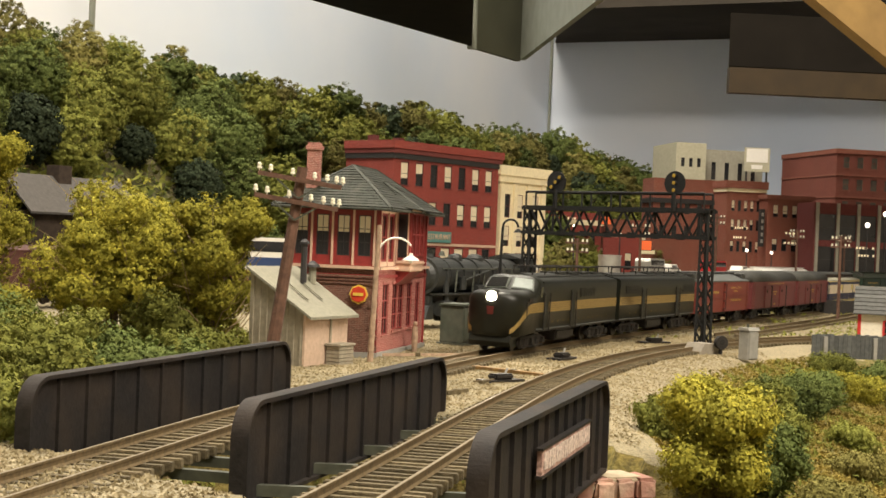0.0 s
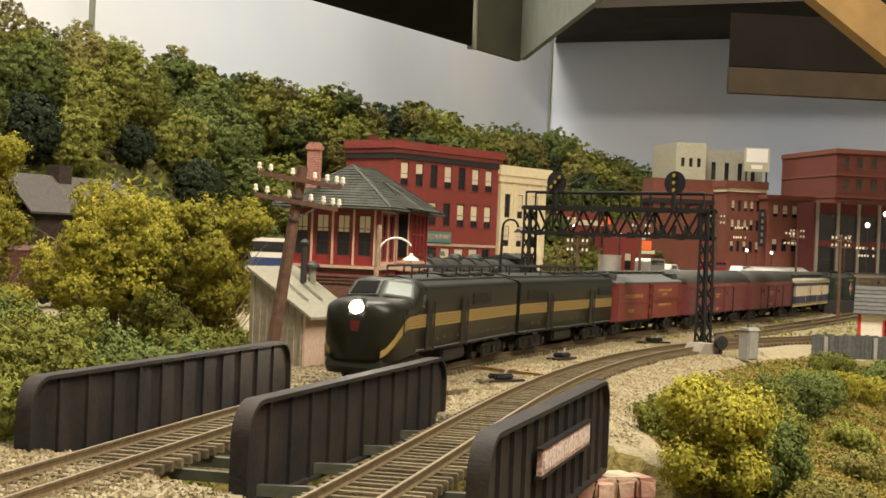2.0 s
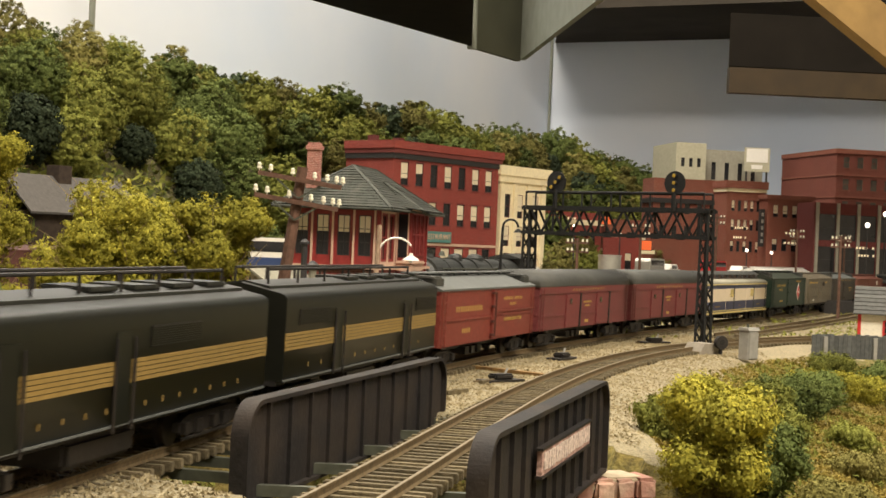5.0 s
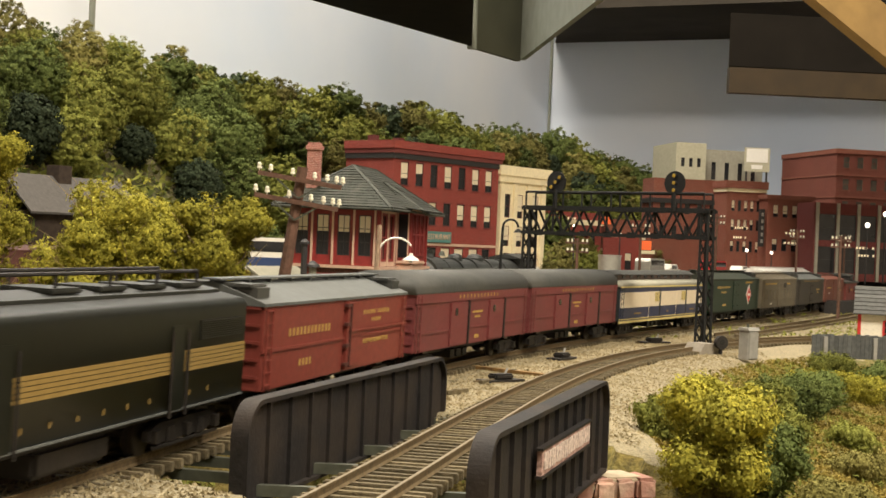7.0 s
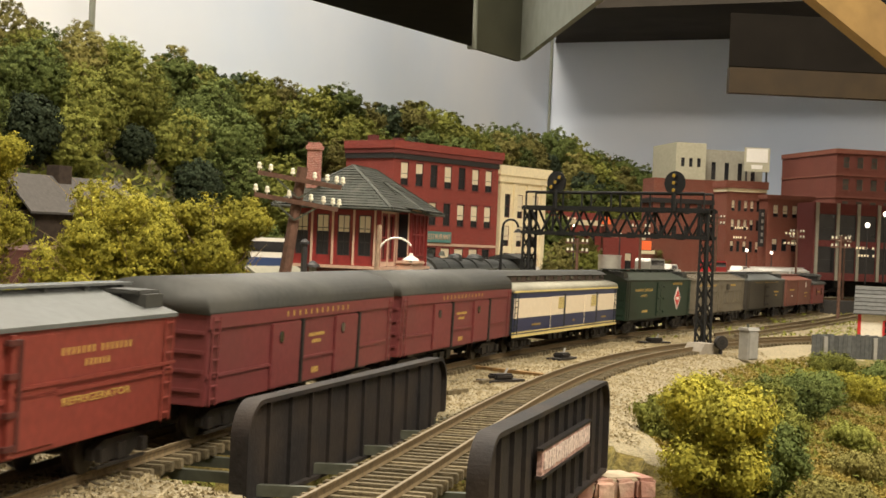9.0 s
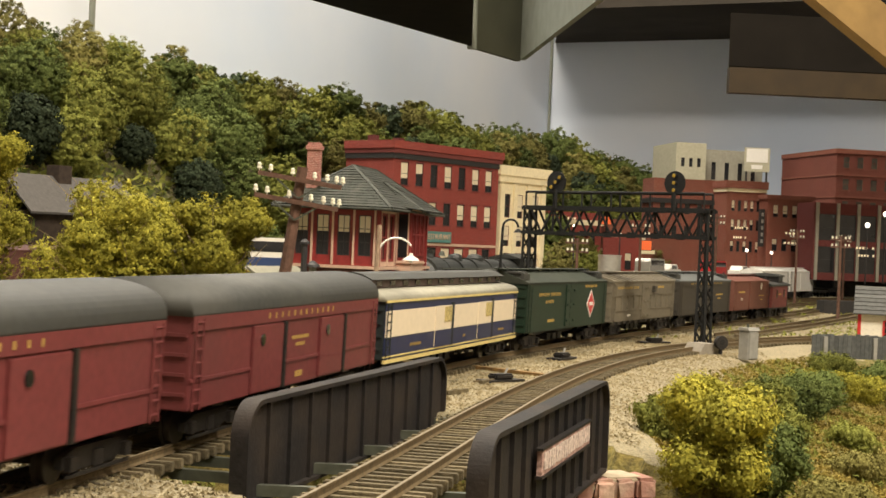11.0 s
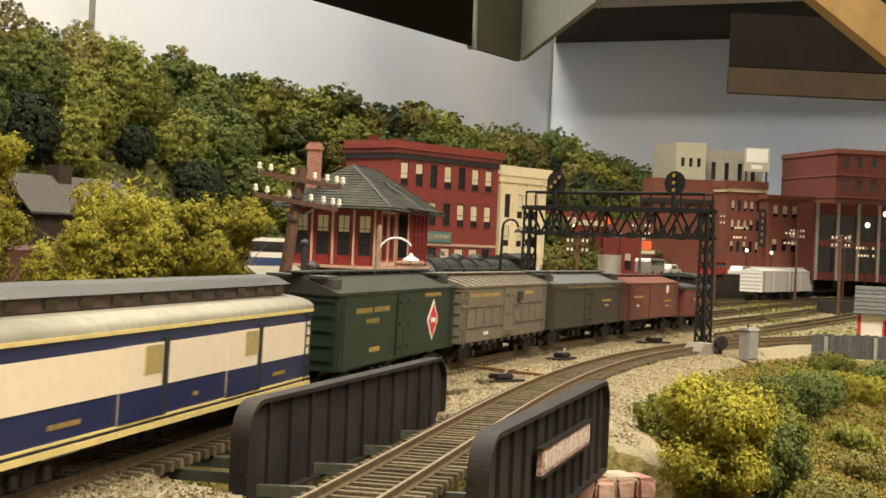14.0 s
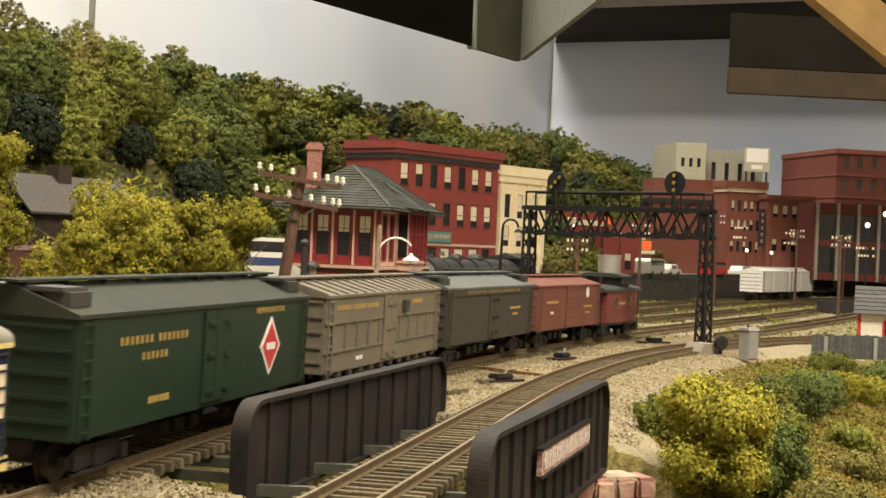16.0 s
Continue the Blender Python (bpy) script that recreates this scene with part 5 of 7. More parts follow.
# name plate on the bridge girder: unreadable writing
npl = thing("name_plate", 31.5, 387, 6.8, 74.3, "weathered pale name plate fixed to the girder", "sign plate")
M_PLATE = mat("flaking_plate", (0.42, 0.27, 0.23), 0.8, 0, 0.5, 900, 0.3, 900, (0.16, 0.08, 0.07), 250, 0.9)
part("board", box(-34, 34, -4.3, -3.0, -3.0, 3.4), M_PLATE, npl)
M_PALE_LETTER = mat("faded_letter", (0.55, 0.45, 0.40), 0.8, 0, 0.4, 900)
prng = random.Random(2)
u = -32.0
while u < 31:
    w = prng.uniform(1.2, 2.6)
    part("mark", box(u, u + w, -4.6, -4.32, -2.0 + prng.uniform(-.3, .3), 2.4), M_PALE_LETTER, npl)
    u += w + prng.uniform(0.6, 1.6)
for z in (-3.8, 3.2):
    part("frame", box(-34.8, 34.8, -4.6, -2.8, z, z + 0.7), M_GIRDER, npl)

# ---- stored locomotive and cars ----
st = thing("steam_locomotive", 18, 1160, 0, 246, "black weathered steam locomotive behind the signal tower", "locomotive")
part("boiler", rod((-90, 0, 36), (58, 0, 36), 14, None, 24, 13), M_STEAM, st)
part("smokebox", rod((58, 0, 36), (82, 0, 36), 14.2, None, 24), M_STEAM, st)
part("smokebox_front", rod((82, 0, 36), (85, 0, 36), 12, None, 20, 9), M_STEAM, st)
for u in (-60, -30, 0, 30, 57):
    part("boiler_band", rod((u, 0, 36), (u + 1.4, 0, 36), 14.6, None, 24), M_STEAM, st)
part("chimney", lathe([(4, 0), (3.4, 4), (4.6, 7)], None, 12, (70, 0, 49)), M_STEAM, st)
for u, k in ((-20, 7), (20, 6)):
    part("dome", lathe([(k, -2), (k, 2.4), (k * 0.8, 4.6), (k * 0.3, 5.6)], None, 14, (u, 0, 48)), M_STEAM, st)
part("running_board", box(-90, 80, -17, 17, 22, 23.2), M_STEAM, st)
part("cab", box(-118, -90, -16.5, 16.5, 20, 51, bevel=1), M_STEAM, st)
part("cab_roof", prism([(-18, 50.5), (0, 55), (18, 50.5)], -122, -86), M_STEAM, st)
part("frame", box(-110, 84, -8, 8, 8, 21), M_STEAM, st)
for i in range(4):
    for s in (-1, 1):
        part("driving_wheel", rod((-66 + i * 32, s * 7, 10), (-66 + i * 32, s * 10, 10), 10, None, 22), M_BLACK, st)
for s in (-1, 1):
    part("side_rod", bar((-66, s * 11.5, 9), (62, s * 11.5, 11), 1, 2.2), M_STEEL, st)
    part("cylinder", rod((56, s * 13, 12), (76, s * 13, 12), 6, None, 14), M_STEAM, st)
    part("hand_rail", rod((-88, s * 15, 42), (76, s * 14.6, 42), 0.5), M_STEEL, st)
    part("air_pump", rod((40, s * 16, 26), (40, s * 16, 36), 3, None, 10), M_STEAM, st)
for s in (-1, 1):
    part("pipework", rod((-40, s * 14.5, 44), (50, s * 13.5, 30), 0.8), M_STEAM, st)
    part("steam_pipe", rod((66, s * 12, 42), (66, s * 14, 16), 2.4, None, 10), M_STEAM, st)
    part("air_tank", rod((-40, s * 13.5, 26), (10, s * 13.5, 26), 3.6, None, 12), M_STEAM, st)
    for u in (-70, -52, -10, 12, 46):
        part("feed_pipe", rod((u, s * 13.6, 40), (u + 6, s * 15.2, 24), 0.7), M_STEEL, st)
part("bell", lathe([(0.5, 3.4), (1.6, 2.8), (2.6, 0), (2.9, -0.6)], None, 10, (46, 0, 52)), M_STEEL, st)
part("headlamp", rod((84, 0, 40), (88, 0, 40), 3.4, None, 14), M_STEEL, st)
part("pilot", prism([(84, 4), (98, 4), (92, 14), (84, 14)], -12, 12, None, "y"), M_STEAM, st)
tk = thing("water_tank", 190, 1640, -5, 0, "round silver water tank with flat lid", "water tank")
part("tank", lathe([(13, 0), (13, 60), (13.6, 60.2), (13.6, 62)], None, 28), M_SILVER, tk)
for z in (44, 52):
    part("hoop", lathe([(13.3, 0), (13.3, 0.8)], None, 28, (0, 0, z)), M_SILVER, tk)

# ---- the train ----
HALF = 17.0
M_KEYSTONE = mat("train_keystone", (0.085, 0.010, 0.008), 0.5, 0, 0.1, 300)
M_REEFROOF = mat("train_olive_roof", (0.028, 0.034, 0.024), 0.75, 0, 0.2, 300, 0, 900, (0.05, 0.05, 0.038), 25, 0.6, spec=0.25)


def rail_car(name, length, label, category="railway car"):
    """An Empty at rail height in the middle of the car; +x is the way it travels, +y its left side."""
    c = thing(name, label=label, category=category)
    c["length_mm"] = length
    return c


def wheelset(owner, x, r=5.25):
    bm = bmesh.new()
    for s in (-1, 1):
        rod((0, s * 7.2, 0), (0, s * 9.3, 0), r, bm, 18)
        rod((0, s * 6.6, 0), (0, s * 7.2, 0), r + 0.9, bm, 18)
    rod((0, -8, 0), (0, 8, 0), 1.2, bm, 6)
    w = part("wheelset", bm, M_WHEEL, owner)
    w.location = (x * MM, 0, r * MM)
    return w


def truck(owner, x, base=20.0, axles=2, material=None, r=5.25):
    """A bogie: two side frames with journal boxes and springs, a bolster, and its wheels."""
    t = part("bogie", box(-base / 2, base / 2, -2.2, 2.2, r, r + 3, bevel=0.4), material or M_BLACK, owner)
    t.location = (x * MM, 0, 0)
    bm = bmesh.new()
    for s in (-1, 1):
        y0, y1 = sorted((s * 11.0, s * 13.0))
        prof = [(-base / 2 - 3, r - 1.2), (-base / 2 + 2.5, r - 1.2), (-base / 2 + 5, r - 2.2), (base / 2 - 5, r - 2.2), (base / 2 - 2.5, r - 1.2), (base / 2 + 3, r - 1.2), (base / 2 + 3, r + 1.4), (base / 2 - 3, r + 3.2), (-base / 2 + 3, r + 3.2), (-base / 2 - 3, r + 1.4)]
        prism(prof, y0, y1, bm, "y")
        for i in range(axles):
            ax = -base / 2 + base * i / (axles - 1)
            box(ax - 1.6, ax + 1.6, min(s * 12.8, s * 14.6), max(s * 12.8, s * 14.6), r - 1.8, r + 1.6, bm)
        for q in range(axles - 1):
            m0 = -base / 2 + base * (q + 0.5) / (axles - 1)
            for d in (-1.6, 0, 1.6):
                rod((m0 + d, s * 13.4, r - 2.2), (m0 + d, s * 13.4, r + 1.8), 0.75, bm, 6)
        bar((-base / 2 - 2, s * 13.6, r - 3.0), (base / 2 + 2, s * 13.6, r - 3.0), 0.6, 0.8, bm)
    part("side_frame", bm, material or M_BLACK, t)
    for i in range(axles):
        wheelset(t, -base / 2 + base * i / (axles - 1), r)
    return t


def coupler(owner, x):
    s = 1 if x > 0 else -1
    bm = box(min(x, x + s * 5), max(x, x + s * 5), -1.2, 1.2, 8.4, 10.6, bevel=0.3)
    box(min(x + s * 4, x + s * 7), max(x + s * 4, x + s * 7), -2.2, 2.2, 8.0, 11.0, bm)
    part("coupler", bm, M_BLACK, owner)


def letters(owner, text, x, z, size, material, y=HALF, width=None, name="lettering", spaced=False):
    """Raised lettering on the left side of a car, centred on x; it reads from the +y side."""
    cu = bpy.data.curves.new(name, "FONT")
    cu.body, cu.size, cu.align_x, cu.align_y, cu.extrude = text, size * MM, "CENTER", "CENTER", 0.00008
    cu.resolution_u = 2
    if spaced:
        cu.space_character = max(1.0, width / (0.66 * size * len(text)))
    tmp = new(name, cu)
    bpy.context.view_layer.update()
    me = bpy.data.meshes.new_from_object(tmp.evaluated_get(bpy.context.evaluated_depsgraph_get()))
    bpy.data.objects.remove(tmp)
    me.materials.append(material)
    ob = new(name, me)
    ob.parent = owner
    sx = 1.0
    if width:
        w = max(v.co.x for v in me.vertices) - min(v.co.x for v in me.vertices)
        sx = width * MM / w
    for v in me.vertices:
        v.co = Vector((-v.co.x * sx, v.co.z, v.co.y))
    ob.location = (x * MM, (y + 0.12) * MM, z * MM)
    return ob


def plain_bars(owner, x, z, widths, h, material, y=HALF, gap=0.8):
    """Unreadable writing: bars of its size in one row centred on x."""
    total = sum(widths) + gap * (len(widths) - 1)
    bm, u = bmesh.new(), -total / 2
    for w in widths:
        box(x + u, x + u + w, y, y + 0.15, z - h / 2, z + h / 2, bm)
        u += w + gap
    return part("marking", bm, material, owner)


def name_bars(owner, words, x, z, size, material, y=HALF, width=30.0):
    """A company's name as plain bars: words gives the number of bars in each word, centred on x."""
    slots = sum(words) + 0.8 * (len(words) - 1)
    step, bm, u = width / slots, bmesh.new(), width / 2
    for n in words:
        for i in range(n):
            b = min(step * 0.42, size * 0.3)
            box(x + u - step / 2 - b / 2, x + u - step / 2 + b / 2, y, y + 0.15, z - size * 0.3, z + size * 0.3, bm)
            u -= step
        u -= step * 0.8
    return part("marking", bm, material, owner)


def roof_profile(kind, w, z0, z1):
    if kind == "peak":
        return [(-w - 0.6, z0 - 1.0), (-w - 0.6, z0), (0, z1), (w + 0.6, z0), (w + 0.6, z0 - 1.0)]
    n, pts = 20, []
    for i in range(n + 1):
        a = math.pi * i / n
        pts.append((-(w + 0.5) * math.cos(a), z0 + (z1 - z0) * math.sin(a) ** 0.75))
    return [(-w - 0.5, z0 - 0.8)] + pts + [(w + 0.5, z0 - 0.8)]


def rounded(bm, x0, x1):
    """Smooth shading round a long curved form, with its two end faces left sharp."""
    for f in bm.faces:
        f.smooth = True
    for e in bm.edges:
        ends = [v.co.x for v in e.verts]
        if abs(ends[0] - ends[1]) < 1e-6 and (abs(ends[0] - x0) < 1e-6 or abs(ends[0] - x1) < 1e-6):
            e.smooth = False
    return bm


def boxcar(name, length, label, body_mat, roof_mat, side=38.0, top=45.0, sill=11.0, roof="peak", walk_board=True, inset=5.0, base=20.0, axles=2, ribs=0, hatches=False, ends=None):
    c = rail_car(name, length, label)
    h = length / 2 - 3.5
    body = part("body", box(-h, h, -HALF, HALF, sill, side, bevel=0.35), body_mat, c)
    bm = prism(roof_profile(roof, HALF, side + 0.4, top), -h - 0.6, h + 0.6)
    part("roof", rounded(bm, -h - 0.6, h + 0.6) if roof == "arch" else bm, roof_mat, c)
    if roof == "peak" and walk_board and hatches:
        for s in (-1, 1):
            u = s * (h - 7)
            bm = box(u - 6.5, u + 6.5, -12.5, 12.5, top - 1.6, top - 0.2, bevel=0.4)
            for yy in (-10.5, 10.5):
                box(u - 5.5, u + 5.5, yy - 3.4, yy + 3.4, top - 4.6, top - 1.2, bm)
            part("ice_hatch", bm, M_ROOFDARK, c, "dark hatch platform at the roof's end")
    part("underframe", box(-h + 2, h - 2, -6, 6, sill - 4.2, sill, bevel=0.5), M_BLACK, c)
    if walk_board:
        bm = bmesh.new()
        for k in (-2.2, 0, 2.2):
            box(-h - 3, h + 3, k - 0.95, k + 0.95, top + 0.5, top + 1.1, bm)
        for i in range(9):
            u = -h + 2 + (2 * h - 4) * i / 8
            box(u - 0.5, u + 0.5, -2.6, 2.6, top - 1.0, top + 0.5, bm)
        part("running_board", bm, roof_mat, c)
    if ribs:
        for i in range(ribs + 1):
            u = -h + 2 * h * i / ribs
            bm = bmesh.new()
            for s in (-1, 1):
                bar((u, s * (HALF + 0.5), side + 0.6), (u, 0, top + 0.2), 0.9, 0.9, bm)
            part("roof_rib", bm, roof_mat, c)
    for s in (-1, 1):
        truck(c, s * (h - 4 - base / 2 - inset), base, axles)
        coupler(c, s * h)
    # end ladders and grab irons
    for s in (-1, 1):
        for yy in (1, -1):
            bm = bmesh.new()
            u = s * (h - 4.5)
            for k in range(7):
                z = sill + 2 + k * (side - sill - 4) / 6
                rod((u - 2.6, yy * (HALF + 0.7), z), (u + 2.6, yy * (HALF + 0.7), z), 0.28, bm, 5)
            for d in (-2.6, 2.6):
                rod((u + d, yy * (HALF + 0.7), sill), (u + d, yy * (HALF + 0.7), side - 1), 0.28, bm, 5)
            part("ladder", bm, ends or body_mat, c)
    for k in range(5):
        z = sill + 4 + k * 5.5
        part("end_rib", box(-h - 0.5, -h, -HALF + 1, HALF - 1, z, z + 1.0), ends or body_mat, c)
        part("end_rib", box(h, h + 0.5, -HALF + 1, HALF - 1, z, z + 1.0), ends or body_mat, c)
    bm = bmesh.new()
    for i in range(3):
        u = -12 + i * 11
        box(u, u + 7, -9, 9, 3.6, sill - 3.5, bm)
    part("brake_gear", bm, M_BLACK, c)
    return c, h


def door(c, x0, x1, z0, z1, material, y=HALF, label=""):
    d = part("door", box(x0, x1, y, y + 0.9, z0, z1, bevel=0.25), material, c, label)
    for z in (z0 - 0.4, z1 + 0.4):
        part("door_track", bar((x0 - 6, y + 0.7, z), (x1 + 1, y + 0.7, z), 0.7, 0.7), material, c)
    return d


M_OXIDE = mat("train_oxide", (0.07, 0.02, 0.016), 0.6, 0, 0.2, 300)


def express_reefer(length=169):
    c, h = boxcar("express_boxcar", length, "red express boxcar with grey roof and gold lettering", M_RED, M_ROOFGREY, 38.6, 45.0, base=24, hatches=True)
    part("belt_rail", box(-h, h, HALF, HALF + 0.5, 23.2, 24.2), M_RED, c)
    part("door_post", box(-1.0, 1.0, HALF, HALF + 1.4, 12, 37.5), M_RED, c)
    part("door", box(-22, -1.2, HALF, HALF + 0.5, 12.4, 37, bevel=0.2), M_RED, c)
    for z in (14, 21, 29, 36):
        part("hinge", box(-2.6, 2.6, HALF + 0.5, HALF + 1.9, z - 0.6, z + 0.6), M_OXIDE, c)
    part("handle_bar", rod((-2.2, HALF + 1.8, 13), (-2.2, HALF + 1.8, 36.5), 0.45), M_OXIDE, c)
    part("upper_rail", box(-h, -1.2, HALF + 0.5, HALF + 0.9, 25.6, 26.4), M_RED, c)
    name_bars(c, [12], 40, 28.8, 4.4, M_YELLOW, width=46)
    plain_bars(c, 44, 18, [1.4, 1.4, 1.4, 1.4], 2.4, M_YELLOW, gap=2.2)
    name_bars(c, [7, 7], -42, 32.5, 2.8, M_YELLOW, width=38)
    name_bars(c, [6], -42, 29.4, 2.6, M_YELLOW, width=14)
    letters(c, "REFRIGERATOR", -43, 21, 2.6, M_YELLOW, width=36)
    return c


def baggage_car(length=206, crates=0):
    c, h = boxcar("baggage_car", length, "tuscan red baggage car with dark arched roof and gold lettering", M_TUSCAN, M_ROOFDARK, 37.6, 47.2, roof="arch", walk_board=False, base=30, axles=2, inset=8)
    part("belt_rail", box(-h, h, HALF, HALF + 0.45, 19.0, 20.0), M_TUSCAN, c)
    part("letter_board", box(-h, h, HALF, HALF + 0.6, 33.2, 37.4), M_TUSCAN, c)
    for x in (-34, 34):
        part("door", box(x - 14, x + 14, HALF, HALF + 0.9, 11.6, 32.6, bevel=0.3), M_TUSCAN, c)
        bm = lathe([(1.9, 0), (1.9, 0.4)], n=14)
        bmesh.ops.rotate(bm, verts=bm.verts, matrix=Matrix.Rotation(-math.pi / 2, 3, "X"))
        w = part("porthole", bm, M_DARKGLASS, c)
        w.location = (( x + 6) * MM, (HALF + 0.9) * MM, 28 * MM)
        part("door_post", box(x - 16.5, x - 14.6, HALF, HALF + 1.4, 11.4, 33), M_BLACK, c)
    name_bars(c, [12], 0, 35.3, 3.0, M_YELLOW, y=HALF + 0.6, width=74)
    plain_bars(c, 0, 27, [1.2] * 9, 1.2, M_YELLOW)
    plain_bars(c, 0, 24.6, [1.2] * 5, 1.2, M_YELLOW)
    plain_bars(c, 0, 14.5, [1.2, 1.2, 1.2, 1.2], 2, M_YELLOW)
    for x in (-50, -17, 17, 50):
        part("roof_vent", box(x - 4, x + 4, 9.5, 13, 42, 44.6, bevel=0.8), M_ROOFDARK, c)
    return c


M_ENDGREEN = mat("train_end_dark", (0.02, 0.026, 0.026), 0.6, 0, 0.2, 300)
M_ROOFPALE = mat("train_roof_pale", (0.30, 0.285, 0.22), 0.7, 0, 0.12, 300, 0, 900, (0.19, 0.18, 0.14), 25, 0.7)
M_SILLYEL = mat("train_sill_yellow", (0.62, 0.50, 0.20), 0.5, 0, 0.1, 300)
M_CLER = mat("train_clerestory_brown", (0.075, 0.05, 0.042), 0.7, 0, 0.2, 300)


def blue_cream_baggage(length=232):
    c, h = boxcar("striped_baggage_car", length, "cream and dark blue baggage car with clerestory roof", M_ENDGREEN, M_ROOFPALE, 35.8, 40.5, roof="arch", walk_board=False, base=30, axles=3, inset=8, ends=M_ENDGREEN)
    part("side_panel", box(-h + 0.5, h - 0.5, HALF, HALF + 0.25, 11.2, 35.6), M_BLUE, c, "dark blue painted side")
    part("cream_band", box(-h + 1, h - 1, HALF + 0.25, HALF + 0.5, 20.5, 31.6), M_CREAM, c, "cream painted side band")
    part("gold_stripe", box(-h, h, HALF, HALF + 0.8, 35.0, 36.0), M_SILLYEL, c)
    part("sill_stripe", box(-h, h, HALF, HALF + 0.9, 9.6, 11.1), M_SILLYEL, c, "pale yellow sill stripe")
    part("sill_line", box(-h, h, HALF, HALF + 0.7, 12.0, 12.6), M_SILLYEL, c)
    part("clerestory", box(-h + 6, h - 6, -8.5, 8.5, 40, 44.2, bevel=0.5), M_CLER, c, "weathered dark clerestory wall")
    cle = prism([(-9.8, 44.0), (-5, 46.2), (0, 46.8), (5, 46.2), (9.8, 44.0)], -h + 3, h - 3)
    part("clerestory_roof", cle, M_ROOFDARK, c)
    for i in range(12):
        u = -h + 14 + i * (2 * h - 28) / 11
        part("clerestory_window", box(u - 3.4, u + 3.4, 8.5, 8.9, 41.2, 43.4), M_DARKGLASS, c)
    for x in (-44, 30):
        d = part("door", box(x - 13, x + 13, HALF + 0.5, HALF + 0.8, 12.8, 31.8), M_CREAM, c)
        part("lower_panel", box(x - 13, x + 13, HALF + 0.8, HALF + 1.0, 12.8, 20.5), M_BLUE, d)
        # raised dark strip gives the shade of a recess beside the door
        part("door_gap", box(x - 16.8, x - 13, HALF + 0.4, HALF + 0.9, 12.6, 33), M_ENDGREEN, c, "dark door recess")
        part("door_window", box(x - 12, x - 1.2, HALF + 0.8, HALF + 0.9, 24, 31.2), M_CLER, d, "barred dark door window")
        for k in range(6):
            part("window_bar", box(x - 12.0 + k * 2.05, x - 11.4 + k * 2.05, HALF + 0.9, HALF + 1.2, 24, 31.2), M_SILLYEL, d)
    plain_bars(c, 70, 16, [12, 3], 1.2, M_GOLD, y=HALF + 0.3)
    plain_bars(c, -8, 16, [4], 1.2, M_GOLD, y=HALF + 0.3)
    plain_bars(c, -80, 16, [12], 1.2, M_GOLD, y=HALF + 0.3)
    return c


def green_reefer(length=184):
    c, h = boxcar("green_reefer", length, "dark green express refrigerator car with a red diamond emblem", M_GREEN, M_REEFROOF, 40.0, 46.5, base=26, hatches=True)
    for x0, x1 in ((-9, 0), (0.2, 9.2)):
        d = part("door", box(x0, x1, HALF, HALF + 0.7, 12.5, 38.5, bevel=0.2), M_GREEN, c)
        for z in (16, 26, 35):
            part("hinge", box(x0 + 1 if x0 > -1 else x0 - 3, x0 + 7 if x0 > -1 else x0 + 3, HALF + 0.6, HALF + 1.4, z - 0.6, z + 0.6), M_GREEN, d)
    dm = prism([(-58.5, 25.5), (-49, 34.8), (-39.5, 25.5), (-49, 16.2)], HALF, HALF + 0.25, None, "y")
    e = part("emblem", dm, M_WHITE, c, "white edged diamond emblem")
    part("diamond", prism([(-56.6, 25.5), (-49, 33.0), (-41.4, 25.5), (-49, 18.0)], HALF + 0.25, HALF + 0.4, None, "y"), M_KEYRED, e)
    part("emblem_bar", box(-53, -45, HALF + 0.4, HALF + 0.5, 24.4, 26.6), M_WHITE, e)
    name_bars(c, [7, 7], 42, 33, 3.4, M_YELLOW, width=44)
    name_bars(c, [6], 42, 28.6, 3.2, M_YELLOW, width=17)
    letters(c, "REFRIGERATOR", -48, 37, 2.6, M_YELLOW, width=27)
    plain_bars(c, 38, 17, [1.3] * 3 + [0.3] + [1.3] * 3, 1.8, M_YELLOW)
    return c


def grey_car(length=166):
    c, h = boxcar("grey_express_car", length, "weathered grey steel express car with ribbed roof", M_GREY, M_GREY, 39.5, 44.6, base=22, ribs=14)
    part("belt_rail", box(-h, h, HALF, HALF + 0.6, 29.2, 30.0), M_GREY, c)
    part("lower_rail", box(-h, h, HALF, HALF + 0.6, 18.6, 19.4), M_GREY, c)
    for i in range(11):
        u = -h + 8 + i * (2 * h - 16) / 10
        if abs(u) > 10:
            part("side_post", box(u - 0.5, u + 0.5, HALF, HALF + 0.8, 19.4, 29.2), M_GREY, c)
    for x0, x1 in ((-9, 0), (0.2, 9)):
        d = part("door", box(x0, x1, HALF, HALF + 0.9, 12.5, 38.5, bevel=0.2), M_GREY, c)
        for z in (15, 25, 35):
            part("hinge", box(x0 - 1, x0 + 5, HALF + 0.9, HALF + 1.5, z - 0.6, z + 0.6), M_GREY, d)
    part("vent_box", box(-24, -18, HALF, HALF + 2.0, 31, 36, bevel=0.3), M_DKGREY, c)
    name_bars(c, [7, 7, 6], 42, 35, 3.2, M_YELLOW, width=52)
    plain_bars(c, -42, 35, [1.1] * 9, 1.8, M_YELLOW)
    plain_bars(c, 38, 15, [3, 4], 1.6, M_WHITE)
    bm = bmesh.new()
    for i in range(12):
        u = -h + 6 + i * (2 * h - 12) / 11
        box(u - 2, u + 2, HALF - 1.5, HALF, 9.2, 11, bm)
    part("sill_tabs", bm, M_DKGREY, c)
    return c


